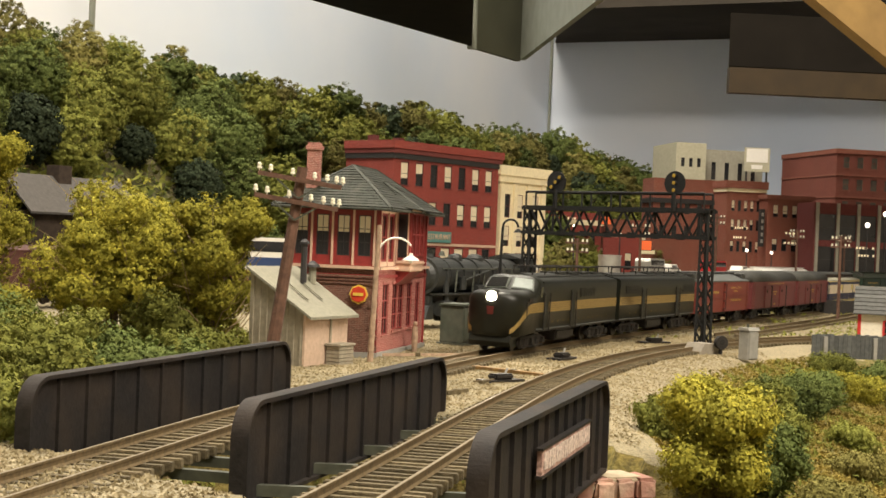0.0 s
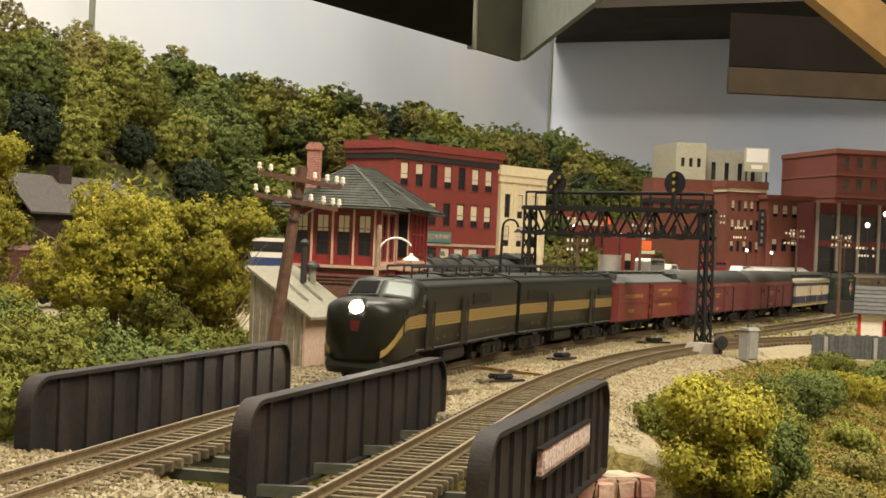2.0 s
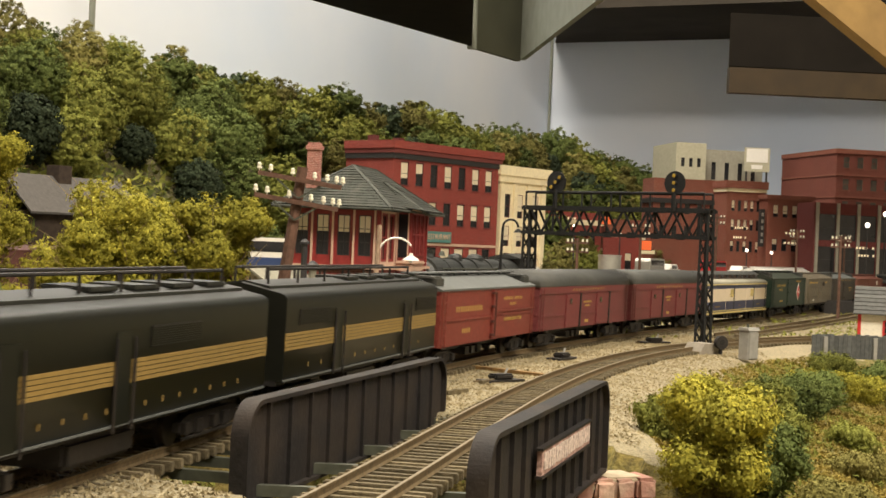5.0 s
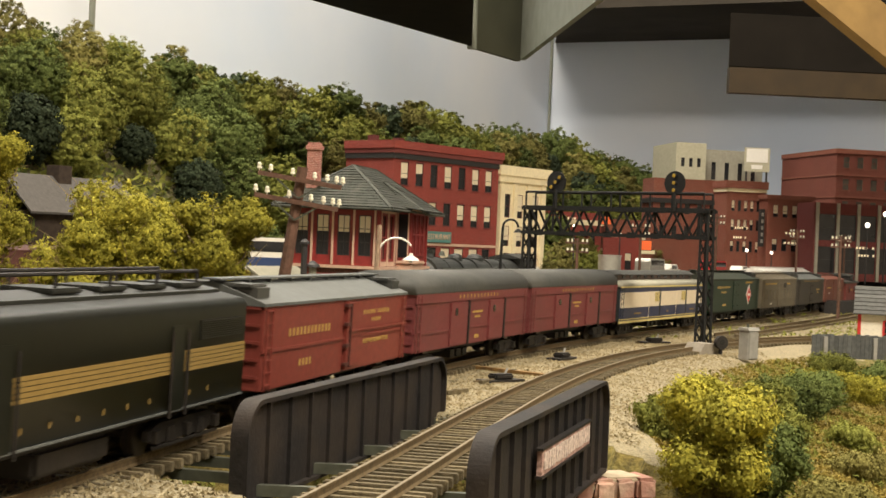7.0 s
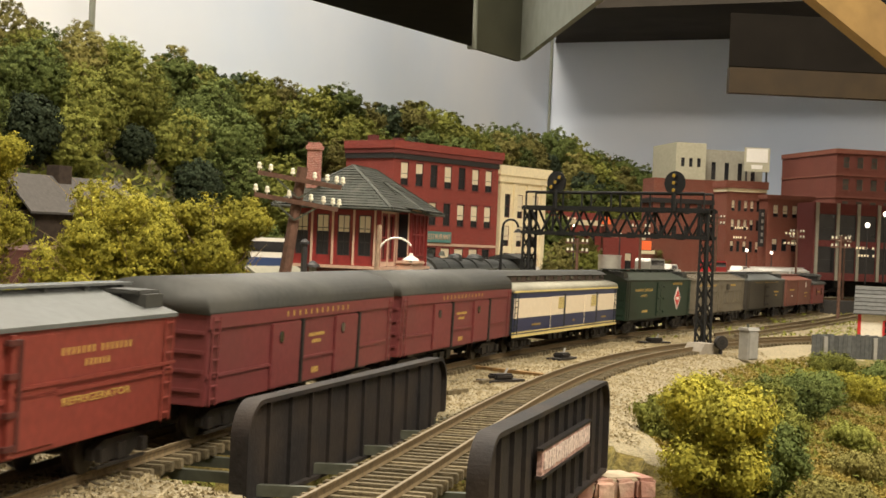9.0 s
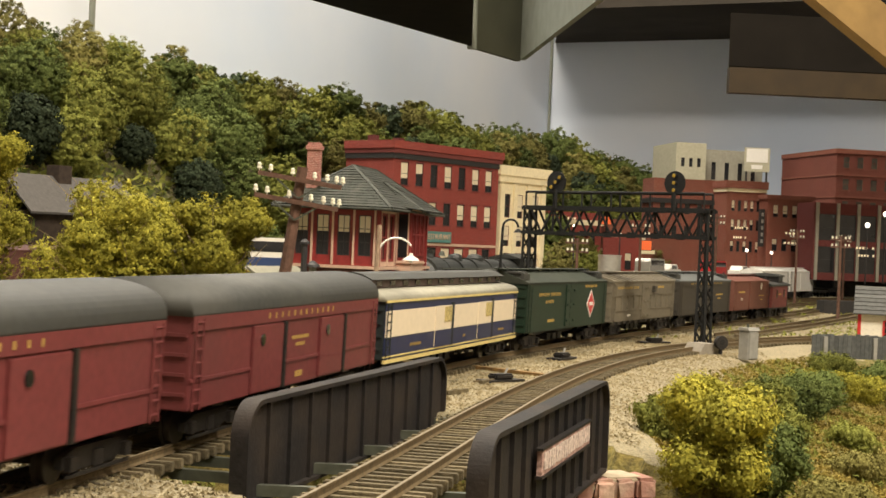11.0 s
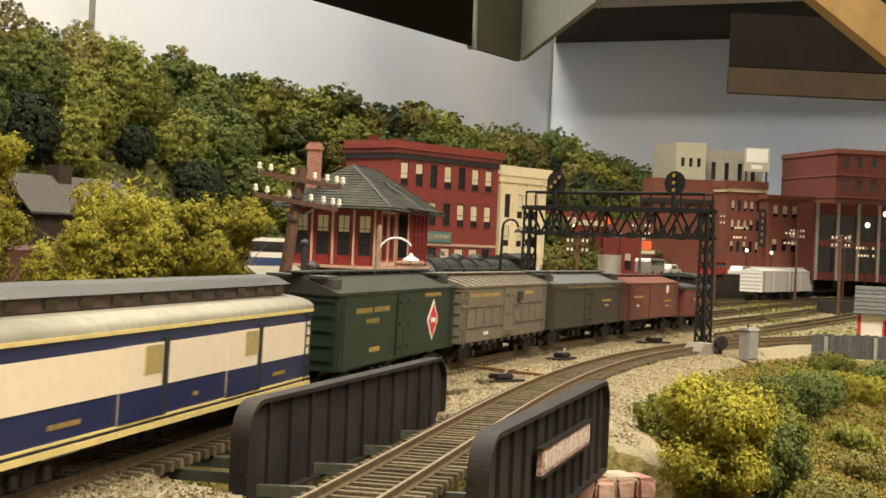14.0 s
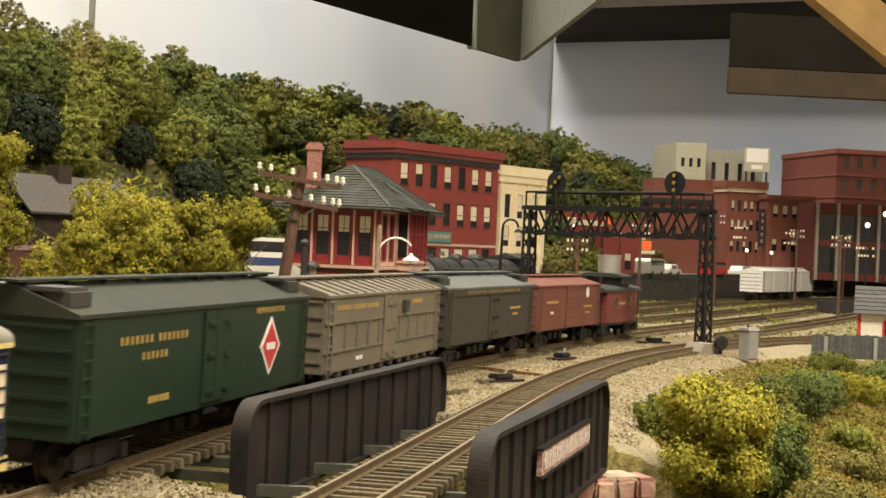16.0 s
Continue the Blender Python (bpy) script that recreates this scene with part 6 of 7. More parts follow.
def dark_reefer(length=164):
    c, h = boxcar("dark_reefer", length, "dark grey refrigerator car with pale roof and hatches", M_DKGREY, M_ROOFGREY, 39.0, 45.0, base=22, hatches=True)
    part("letter_board", box(-h, h, HALF, HALF + 0.5, 35.2, 38.6), M_DKGREY, c)
    name_bars(c, [7, 5, 7], 0, 36.9, 2.6, M_YELLOW, y=HALF + 0.5, width=100)
    for x0, x1 in ((-8, 0), (0.2, 8)):
        d = part("door", box(x0, x1, HALF, HALF + 0.7, 12.5, 34.6, bevel=0.2), M_DKGREY, c)
        for z in (15, 23, 32):
            part("hinge", box(x0 - 1, x0 + 4, HALF + 0.7, HALF + 1.3, z - 0.6, z + 0.6), M_BLACK, d)
    plain_bars(c, -44, 27, [1.2] * 11, 1.4, M_YELLOW)
    plain_bars(c, -44, 23.6, [1.2] * 5, 1.4, M_YELLOW)
    return c


def brown_boxcar(length=138):
    c, h = boxcar("boxcar", length, "faded brown wooden boxcar with a sliding door", M_BROWN, M_BROWN, 38.0, 42.6, base=19)
    door(c, -14, 10, 12.4, 36.5, M_BROWN)
    for z in (18, 24, 30):
        part("door_rib", box(-14, 10, HALF + 0.9, HALF + 1.2, z, z + 0.7), M_BROWN, c)
    plain_bars(c, 38, 28, [1.4] * 11, 1.6, M_YELLOW)
    plain_bars(c, 38, 21.5, [1.4] * 3, 1.6, M_WHITE)
    bm = lathe([(3.4, 0), (3.4, 0.25)], n=18)
    bmesh.ops.rotate(bm, verts=bm.verts, matrix=Matrix.Rotation(-math.pi / 2, 3, "X"))
    em = part("emblem", bm, M_WHITE, c, "round white emblem")
    em.location = (-38 * MM, HALF * MM, 33 * MM)
    plain_bars(c, -40, 24, [1.2] * 10, 1.2, M_YELLOW)
    plain_bars(c, -40, 20, [1.2] * 5, 1.2, M_YELLOW)
    return c


def caboose(length=95):
    c = rail_car("caboose", length, "faded red caboose with dark roof and cupola", "caboose")
    h = length / 2 - 4
    b = h - 9
    part("body", box(-b, b, -HALF + 0.5, HALF - 0.5, 10.5, 33.0, bevel=0.3), M_CABOOSE, c)
    part("roof", prism(roof_profile("arch", HALF, 33.2, 36.6), -h, h), M_ROOFDARK, c)
    cup = part("cupola", box(-24, -2, -13.5, 13.5, 35.2, 42.5, bevel=0.4), M_BLACK, c, "dark roof cupola")
    part("cupola_roof", prism(roof_profile("arch", 14.2, 42.6, 44.8), -26, 0), M_ROOFDARK, cup)
    for x in (-20, -11):
        part("window", box(x, x + 5, 13.5, 13.9, 37.6, 41.4), M_ROOFGREY, cup)
    for x in (-18, 16):
        w = part("window", box(x - 3, x + 3, HALF - 0.5, HALF + 0.1, 20.5, 28.5), M_DARKGLASS, c)
        part("window_frame", box(x - 3.8, x + 3.8, HALF - 0.5, HALF - 0.1, 19.6, 29.3), M_CABOOSE, w)
    part("platform", box(-h, h, -HALF + 1, HALF - 1, 9.0, 10.4), M_BLACK, c)
    for s in (-1, 1):
        bm = bmesh.new()
        for yy in (-15, -5, 5, 15):
            rod((s * (h - 0.8), yy, 10), (s * (h - 0.8), yy, 20 if abs(yy) < 10 else 33), 0.4, bm, 5)
        rod((s * (h - 0.8), -15, 20), (s * (h - 0.8), 15, 20), 0.4, bm, 5)
        part("railing", bm, M_BLACK, c)
        part("steps", box(min(s * (h - 7), s * (h - 1)), max(s * (h - 7), s * (h - 1)), HALF - 4, HALF - 0.5, 3.5, 9.2), M_BLACK, c)
        truck(c, s * (h - 17), 17, 2)
        coupler(c, s * h)
    part("smoke_jack", rod((22, 6, 35), (22, 6, 42), 1.2, None, 8), M_BLACK, c)
    plain_bars(c, 0, 24, [14], 1.6, M_YELLOW, y=HALF - 0.5)
    part("belt_rail", box(-b, b, HALF - 0.5, HALF - 0.1, 17.5, 18.2), M_CABOOSE, c)
    return c


def loco_profile(w, z0, ze, zt):
    pts = [(-w, z0), (-w, ze)]
    for i in range(1, 8):
        a = math.pi / 2 * i / 8
        pts.append((-w + 3.6 * (1 - math.cos(a)), ze + 2.6 * math.sin(a)))
    pts.append((-w + 4.2, ze + 2.75))
    pts.append((0, zt))
    return pts + [(-y, z) for y, z in reversed(pts[:-1])]


def diesel(name, length, cab, label):
    c = rail_car(name, length, label, "locomotive")
    h = length / 2 - 3
    front = h - (44 if cab else 0)
    z0, ze, zt = 12.2, 39.2, 44.4
    bm = rounded(prism(loco_profile(HALF, z0, ze, zt), -h, front), -h, front)
    part("body", bm, M_LOCO, c, "dark green painted hood")
    if cab:
        # cab and rounded long nose, lofted from cross sections
        def sect(w, zlo, zsh, ztop, rnd):
            pts = [(-w, zlo), (-w, zsh)]
            for i in range(1, 7):
                a = math.pi / 2 * i / 6
                pts.append((-w + rnd * (1 - math.cos(a)), zsh + (ztop - zsh) * math.sin(a)))
            return pts + [(-y, z) for y, z in reversed(pts)]
        bm = bmesh.new()
        loft = [(front, 17, z0, 38, 44.0, 8), (front + 6.5, 17, z0, 38, 43.7, 8), (front + 7.6, 17, 12, 37.2, 42.9, 7.6), (front + 8.0, 17, 12, 37.0, 42.6, 7.5), (front + 15, 17, 11, 31.0, 35.4, 7), (front + 15.6, 17, 10.8, 30.8, 35.2, 7),
                (front + 24, 17, 10.4, 30.6, 35.1, 7.5), (front + 33, 16.7, 9.8, 30.3, 35.0, 8), (front + 38, 15.7, 9.4, 29.8, 34.8, 8.5), (front + 41.5, 13.7, 9, 29.0, 34.3, 8.5),
                (front + 43.6, 10.4, 9, 28.0, 33.4, 7), (front + 44.6, 6.5, 9.5, 26.0, 31.6, 5), (front + 44.9, 3, 12, 23, 28, 2.5)]
        rings = [[bm.verts.new((x, y, z)) for y, z in sect(w, a, b, t, r)] for x, w, a, b, t, r in loft]
        n = len(rings[0])
        for a, b in zip(rings, rings[1:]):
            for i in range(n):
                j = (i + 1) % n
                bm.faces.new((a[i], a[j], b[j], b[i]))
        bm.faces.new(rings[0][::-1])
        bm.faces.new(rings[-1])
        bmesh.ops.recalc_face_normals(bm, faces=bm.faces)
        for f in bm.faces:
            f.smooth = True
        for e in bm.edges:
            xa, xb = (v.co.x - front for v in e.verts)
            if abs(xa - xb) < 1e-4 and min(abs(xa - 6.5), abs(xa - 8.0), abs(xa - 15), abs(xa)) < 0.01:
                e.smooth = False
        nose = part("nose", bm, M_LOCO, c, "blunt dark green nose with rounded corners")
        def nose_w(x):
            """Half width of the nose at x."""
            for a, b in zip(loft, loft[1:]):
                if a[0] <= x <= b[0]:
                    return a[1] + (b[1] - a[1]) * (x - a[0]) / (b[0] - a[0])
            return 3.0
        xh = front + 43.4
        bm = lathe([(4.3, -3), (4.3, 2.0), (3.7, 3.0)], n=20)
        bmesh.ops.rotate(bm, verts=bm.verts, matrix=Matrix.Rotation(math.pi / 2, 3, "Y"))
        hl = part("headlight", bm, M_LOCO, nose)
        hl.location = ((xh - 2.4) * MM, 0, 31.6 * MM)
        bm = lathe([(3.0, 0), (2.8, 0.9), (1.4, 1.4)], n=20)
        bmesh.ops.rotate(bm, verts=bm.verts, matrix=Matrix.Rotation(math.pi / 2, 3, "Y"))
        ln = part("lens", bm, M_LAMP, hl, "glowing headlight lens")
        ln.location = (2.8 * MM, 0, 0)
        # windscreen in two panes, side window, number board
        for s in (-1, 1):
            q = [(front + 8.5, s * 1.0, 42.2), (front + 8.5, s * 13.4, 41.5), (front + 14.2, s * 15.4, 35.0), (front + 14.6, s * 1.0, 36.0)]
            mid = sum((Vector(p) for p in q), Vector()) / 4
            # left pane glows faintly in place of a bright reflection; right pane is dark
            for k, lift, m, nm, lb in ((1.0, 0.45, M_CABFRAME, "windscreen_frame", ""), (0.84, 0.75, M_PANESHEEN if s > 0 else M_DARKGLASS, "windscreen", "lit cab window" if s > 0 else "dark cab window")):
                bm = bmesh.new()
                edge = [mid + (Vector(p) - mid) * k for p in q]
                vs = [bm.verts.new(p + Vector((lift, s * lift * 0.3, lift))) for p in edge]
                v2 = [bm.verts.new(p - Vector((0.4, 0, 0.4))) for p in edge]
                bm.faces.new(vs)
                bm.faces.new(v2[::-1])
                for i in range(4):
                    bm.faces.new((vs[i], vs[(i + 1) % 4], v2[(i + 1) % 4], v2[i]))
                bmesh.ops.recalc_face_normals(bm, faces=bm.faces)
                part(nm, bm, m, c, lb)
            part("number_board", box(front + 20, front + 27, *sorted((s * 16.9, s * 17.5)), 28.6, 31.4, bevel=0.3), M_BLACK, nose)
            part("nose_hand_rail", rod((front + 30, s * 17.2, 20), (front + 30, s * 17.2, 29), 0.35), M_BLACK, nose)
            part("side_window", prism([(front + 1.0, 31.5), (front + 6.5, 31.5), (front + 5.5, 37.4), (front + 1.0, 37.4)], *(sorted((s * HALF, s * (HALF + 0.3)))), None, "y"), M_DARKGLASS, c)
            bm = bmesh.new()
            for k in range(5):
                dz = k * 1.15
                prev = None
                for i in range(25):
                    u = i / 24
                    x = front + 12 + 31.0 * u
                    w = nose_w(x) + 0.22
                    bend = max(0.0, (u - 0.28) / 0.72)
                    z = 22.6 + dz * (1 - 0.5 * bend) - 12.0 * bend ** 2.2
                    cur = [bm.verts.new((x, s * w, z)), bm.verts.new((x, s * w, z + 0.95 * (1 - 0.35 * bend)))]
                    if prev:
                        bm.faces.new((prev[0], cur[0], cur[1], prev[1]))
                    prev = cur
            part("nose_stripe", bm, M_GOLD, nose)
        part("pilot", prism([(front + 24, 3.5), (front + 42, 3.0), (front + 44.5, 6), (front + 43, 10), (front + 24, 10)], -12.5, 12.5, None, "y"), M_LOCO, c)
        part("keystone", prism([(-2.2, 26.0), (2.2, 26.0), (1.6, 21.4), (-1.6, 21.4)], xh + 0.2, xh + 1.8), M_KEYSTONE, nose, "dark red keystone emblem")
    # five gold stripes along the side
    x1 = front + (12 if cab else 0)
    for s in (-1, 1):
        bm = bmesh.new()
        for k in range(5):
            box(-h, x1, *sorted((s * HALF, s * (HALF + 0.2))), 22.6 + k * 1.2, 23.58 + k * 1.2, bm)
        part("gold_stripes", bm, M_GOLD, c, "five gold side stripes")
        part("sill_line", box(-h, x1, *sorted((s * HALF, s * (HALF + 0.3))), 12.3, 12.9), M_ROOFGREY, c)
    name_bars(c, [12], (front - h) / 2 + 2, 16.6, 2.3, M_GOLD, width=(front + h) * 0.8)
    # doors, grilles, louvres
    for x in ([front - 6, front - 62] if cab else [h - 56, -h + 52]):
        part("side_door", box(x - 4.5, x + 4.5, HALF, HALF + 0.35, 12.5, 35.5, bevel=0.15), M_LOCO, c)
        bm = bmesh.new()
        for d in (-5.4, 5.4):
            rod((x + d, HALF + 0.9, 11), (x + d, HALF + 0.9, 34), 0.4, bm, 5)
        part("grab_rail", bm, M_BLACK, c)
    for x in ([front - 95] if cab else [h - 30, -h + 20]):
        g = part("grille", box(x - 17, x + 17, HALF - 0.3, HALF + 0.25, 30.6, 36.2), M_BLACK, c)
        bm = bmesh.new()
        for k in range(9):
            box(x - 17, x + 17, HALF + 0.2, HALF + 0.5, 30.8 + k * 0.6, 31.1 + k * 0.6, bm)
        part("louvre", bm, M_LOCO, g)
    # roof: panel ribs, fans, antenna rails
    part("roof_panel", prism([(-9, 43.6), (0, 45.0), (9, 43.6), (9, 42.5), (-9, 42.5)], -h + 3, front - 4), M_LOCO_ROOF, c)
    for i in range(4):
        u = -h + 20 + i * 26
        part("roof_hatch", box(u - 8, u + 8, -7, 7, 44.2, 45.6, bevel=0.4), M_LOCO_ROOF, c)
    bm = bmesh.new()
    for s in (-1, 1):
        rod((-h + 14, s * 6, 49), (front - 10, s * 6, 49), 0.5, bm, 6)
        n = 7
        for i in range(n):
            u = -h + 14 + (front - 10 + h - 14) * i / (n - 1)
            rod((u, s * 6, 44), (u, s * 6, 49), 0.45, bm, 6)
    part("antenna", bm, M_BLACK, c, "roof-long radio antenna rails")
    part("fuel_tank", box(-16, 22, -14, 14, 3.6, 10.6, bevel=1.2), M_BLACK, c)
    part("skirt", box(-h + 2, front, -HALF + 2.5, HALF - 2.5, 10.6, 12.4), M_BLACK, c)
    xs = (-h + 34, (front + 8) if cab else h - 34)
    for x in xs:
        truck(c, x, 43, 3, r=5.6)
    coupler(c, -h)
    return c


TRAIN = [
    (diesel("lead_diesel", 219, True, "dark green streamlined cab diesel with gold stripes and lit headlight"), 479.0, 219),
    (diesel("booster_diesel", 207, False, "dark green cabless booster diesel with gold stripes"), 697.0, 207),
    (express_reefer(181), 892.0, 181),
    (baggage_car(208), 1096.0, 208),
    (baggage_car(198), 1303.5, 198),
    (blue_cream_baggage(233), 1524.0, 233),
    (green_reefer(180), 1747.5, 180),
    (grey_car(168), 1931.5, 168),
    (dark_reefer(168), 2107.0, 168),
    (brown_boxcar(142), 2270.0, 142),
    (caboose(98), 2396.5, 98),
]


# how far the train lags behind an even, slowly easing run: (seconds, millimetres)
LAG = [(0, -9), (0.5, -7), (1, -3.5), (1.5, 2), (2, 8), (2.5, 11), (3, 9), (3.5, 4.5), (4, 2), (4.5, 1), (5.5, 2), (6, 4), (6.5, 3.5), (7, 0), (7.5, -4), (8, -8), (8.5, -9.8), (9, -10.4),
       (10, -12), (11, -13), (11.5, -12.6), (12, -11), (12.5, -9.8), (13, -8.6), (13.5, -6.5), (14, -4), (14.5, -1.2), (15, 0.8), (15.5, 2.2), (16, 3.8)]


def travel(t):
    """Millimetres that the train has run at t."""
    for (a, p), (b, q) in zip(LAG, LAG[1:]):
        if t <= b:
            return 121.3 * t - 0.522 * t * t - p - (q - p) * (t - a) / (b - a)
    return 121.3 * t - 0.522 * t * t - LAG[-1][1]


STRETCH = [(-400, -10), (-140, -8), (-60, -3), (60, 3), (250, 5), (450, 2), (600, 0), (4000, 0)]


def slack(s):
    """The couplers' slack: the cars run in on the grade and draw out over the bridge."""
    for (a, p), (b, q) in zip(STRETCH, STRETCH[1:]):
        if s <= b:
            return p + (q - p) * (s - a) / (b - a)
    return 0.0


def motions():
    """The train runs along the main line at an uneven pace."""
    times = [i * 0.5 for i in range(33)]
    for car, s0, length in TRAIN:
        rows = []
        for t in times:
            s = s0 - travel(t)
            s += slack(s)
            a, b = on(MAIN, s - length * 0.36), on(MAIN, s + length * 0.36)
            x, y = (a[0] + b[0]) / 2, (a[1] + b[1]) / 2
            rows.append((t, pose(x * MM, y * MM, 0, -1.3, 0, math.degrees(math.atan2(a[1] - b[1], a[0] - b[0])))))
        walk(car, rows)
        # the wheels roll with it
        for w in [o for o in car.children_recursive if o.name.startswith("wheelset")]:
            at, r = w.location.copy(), w.location.z / MM
            turned = []
            for i in range(241):
                t = i / 15
                turned.append((t, Matrix.Translation(at) @ Matrix.Rotation(travel(t) / r, 4, "Y")))
            walk(w, turned)


# ---- cars standing in the yard ----
def parked(maker, x, y, rz, label=""):
    c = maker
    c.matrix_basis = pose(x * MM, y * MM, 0, 0, 0, rz)
    if label:
        c["label"] = label
    return c


M_CARPALE = mat("train_bleached_white", (0.86, 0.84, 0.79), 0.7, 0, 0.08, 300, 0, 900, (0.68, 0.65, 0.60), 30, 0.5)
for i in range(2):
    c, h = boxcar("boxcar", 138, "bleached white boxcar standing in the yard", M_CARPALE, M_CARPALE, 42, 47, base=19, ends=M_PALEGREY)
    door(c, -14, 10, 12.4, 40, M_CARPALE)
    parked(c, 484 + 70 * i, 2162 + 124 * i, 60.5 + 180)
x, y, hd = 606, 2378, radians(60.5)
f = rail_car("flatcar", 96, "low dark flatcar in the yard", "railway car")
part("deck", box(-58, 58, -16, 16, 9, 12), M_DKGREY, f)
for s in (-1, 1):
    truck(f, s * 40, 19, 2)
parked(f, x, y, math.degrees(hd) + 180)
M_OLDRED = mat("train_old_red", (0.085, 0.033, 0.027), 0.75, 0, 0.25, 300, 0, 900, (0.05, 0.03, 0.025), 25, 0.6)
c, h = boxcar("boxcar", 150, "dull dark red boxcar on the siding below the hill", M_OLDRED, M_OLDRED, 42, 47, base=19)
door(c, -14, 10, 12.4, 40, M_OLDRED)
parked(c, -345, 1120, 62)
c, h = boxcar("boxcar", 150, "old black boxcar on the siding below the hill", M_BLACK, M_BLACK, 44, 50, base=19)
parked(c, -272, 1262, 62)
c, h = boxcar("boxcar", 150, "faded red boxcar on the siding below the hill", M_CABOOSE, M_CABOOSE, 42, 47, base=19)
parked(c, -200, 1398, 62)
M_DKWOOD = mat("dark_plank_wall", (0.05, 0.035, 0.026), 0.85, 0, 0.3, 200, 0.3)
gh = thing("engine_house", -372, 1290, -4, 62, "low house with a grey tar roof and brick chimney", "house")
part("wall", box(0, 150, 0, 60, 0, 80), M_DKWOOD, gh)
part("roof", prism([(-8, 77), (30, 111), (68, 77), (68, 79), (30, 114), (-8, 79)], -5, 155), mat("grey_tar", (0.075, 0.068, 0.062), 0.9, 0, 0.15, 300, 0.2), gh, "grey tar-paper gable roof")
part("chimney", box(60, 78, 22, 38, 100, 124, bevel=0.5), M_DKWOOD, gh)

# wrecking crane at the end of the yard
M_CRANE = mat("crane_black", (0.02, 0.021, 0.021), 0.7, 0, 0.3, 200, 0.1)
cr = thing("wrecking_crane", 662, 2478, 0, 241, "sooty black wrecking crane standing in the yard", "railway crane")
part("deck", box(-52, 52, -16, 16, 9, 14, bevel=0.5), M_CRANE, cr)
part("house", box(-40, 16, -15, 15, 15, 50, bevel=2), M_CRANE, cr)
part("house_roof", prism([(-17, 50.2), (0, 58), (17, 50.2)], -42, 18), M_CRANE, cr)
part("stack", rod((-28, 0, 54), (-28, 0, 66), 3, None, 10), M_CRANE, cr)
for q in (-7, 7):
    part("boom", bar((14, q, 30), (92, q * 0.4, 56), 2.4, 5), M_CRANE, cr)
part("hook_block", box(88, 94, -3, 3, 30, 40, bevel=0.8), M_CRANE, cr)
part("hook_line", rod((91, 0, 40), (91, 0, 56), 0.5), M_CRANE, cr)
for q in (-1, 1):
    truck(cr, q * 34, 19, 2)

# white cottage, fence
M_ROOFPLANK = mat("grey_roof_plank", (0.085, 0.085, 0.08), 0.85, 0, 0.2, 300, 0.3, 900, rand=0.2)
ct = thing("cottage", 309, 1064, -5, -18, "small white clapboard cottage with grey plank roof and red trim", "cottage")
for k in range(9):
    part("clapboard", box(0, 60, -0.35, 0.9, k * 3.2, k * 3.2 + 3.1), M_WHITEWOOD, ct)
part("side_wall", prism([(0.9, 0), (36, 0), (36, 28), (18, 44), (0.9, 28)], 0, 1.2), M_WHITEWOOD, ct)
part("side_wall", prism([(0.9, 0), (36, 0), (36, 28), (18, 44), (0.9, 28)], 58.8, 60), M_WHITEWOOD, ct)
part("corner_board", box(-0.8, 1.6, -0.9, -0.36, 0, 28.6), M_BRIGHTRED, ct, "red corner board")
for k in range(7):
    f0, f1 = k / 7, (k + 1.15) / 7
    y0, z0, y1, z1 = -5 + 23 * f0, 26 + 20 * f0, -5 + 23 * min(f1, 1), 26 + 20 * min(f1, 1)
    part("roof_plank", prism([(y0, z0 + 0.9), (y1, z1 + 0.2), (y1, z1 + 0.9), (y0, z0 + 1.7)], -4, 64), M_ROOFPLANK, ct)
part("roof_back", prism([(18, 46), (41, 26), (41, 27.4), (18, 47.4)], -4, 64), M_PALEGREY, ct)
w = part("window", box(17, 31, -1.2, -0.4, 8, 23), M_BRIGHTRED, ct, "red window frame")
for i in range(2):
    for j in range(3):
        part("pane", box(18.4 + i * 6, 23.4 + i * 6, -1.4, -1.25, 9.4 + j * 4.4, 13 + j * 4.4), M_GLASS, w)
fn = thing("board_fence", 256, 990, -7, 8, "weathered grey board fence in front of the cottage", "fence")
frng = random.Random(3)
for i in range(24):
    part("board", box(i * 3.2, i * 3.2 + 3.0, 0, 0.9, 0, 16.5 + frng.uniform(-0.8, 0.8)), M_GREYPLANK, fn)
for z in (5, 13):
    part("rail", box(0, 77, 0.95, 1.9, z, z + 1.2), M_GREYPLANK, fn)
for u in (8, 44):
    part("post", box(u, u + 2.6, -2.0, -0.02, 0, 15), M_PALEGREY, fn)
dk = solo("dark_bin", box(-24, 24, -8, 8, 0, 17, bevel=0.5), M_BLACKTRIM, "long dark timber bin beside the yard tracks", "bin", at=(486, 1770, -4.5, 20))

# ---- stone abutments ----
ab = thing("stone_abutment", 0, 0, 0, 0, "rough pink stone bridge abutment with pale cap stones", "abutment")
arng = random.Random(11)
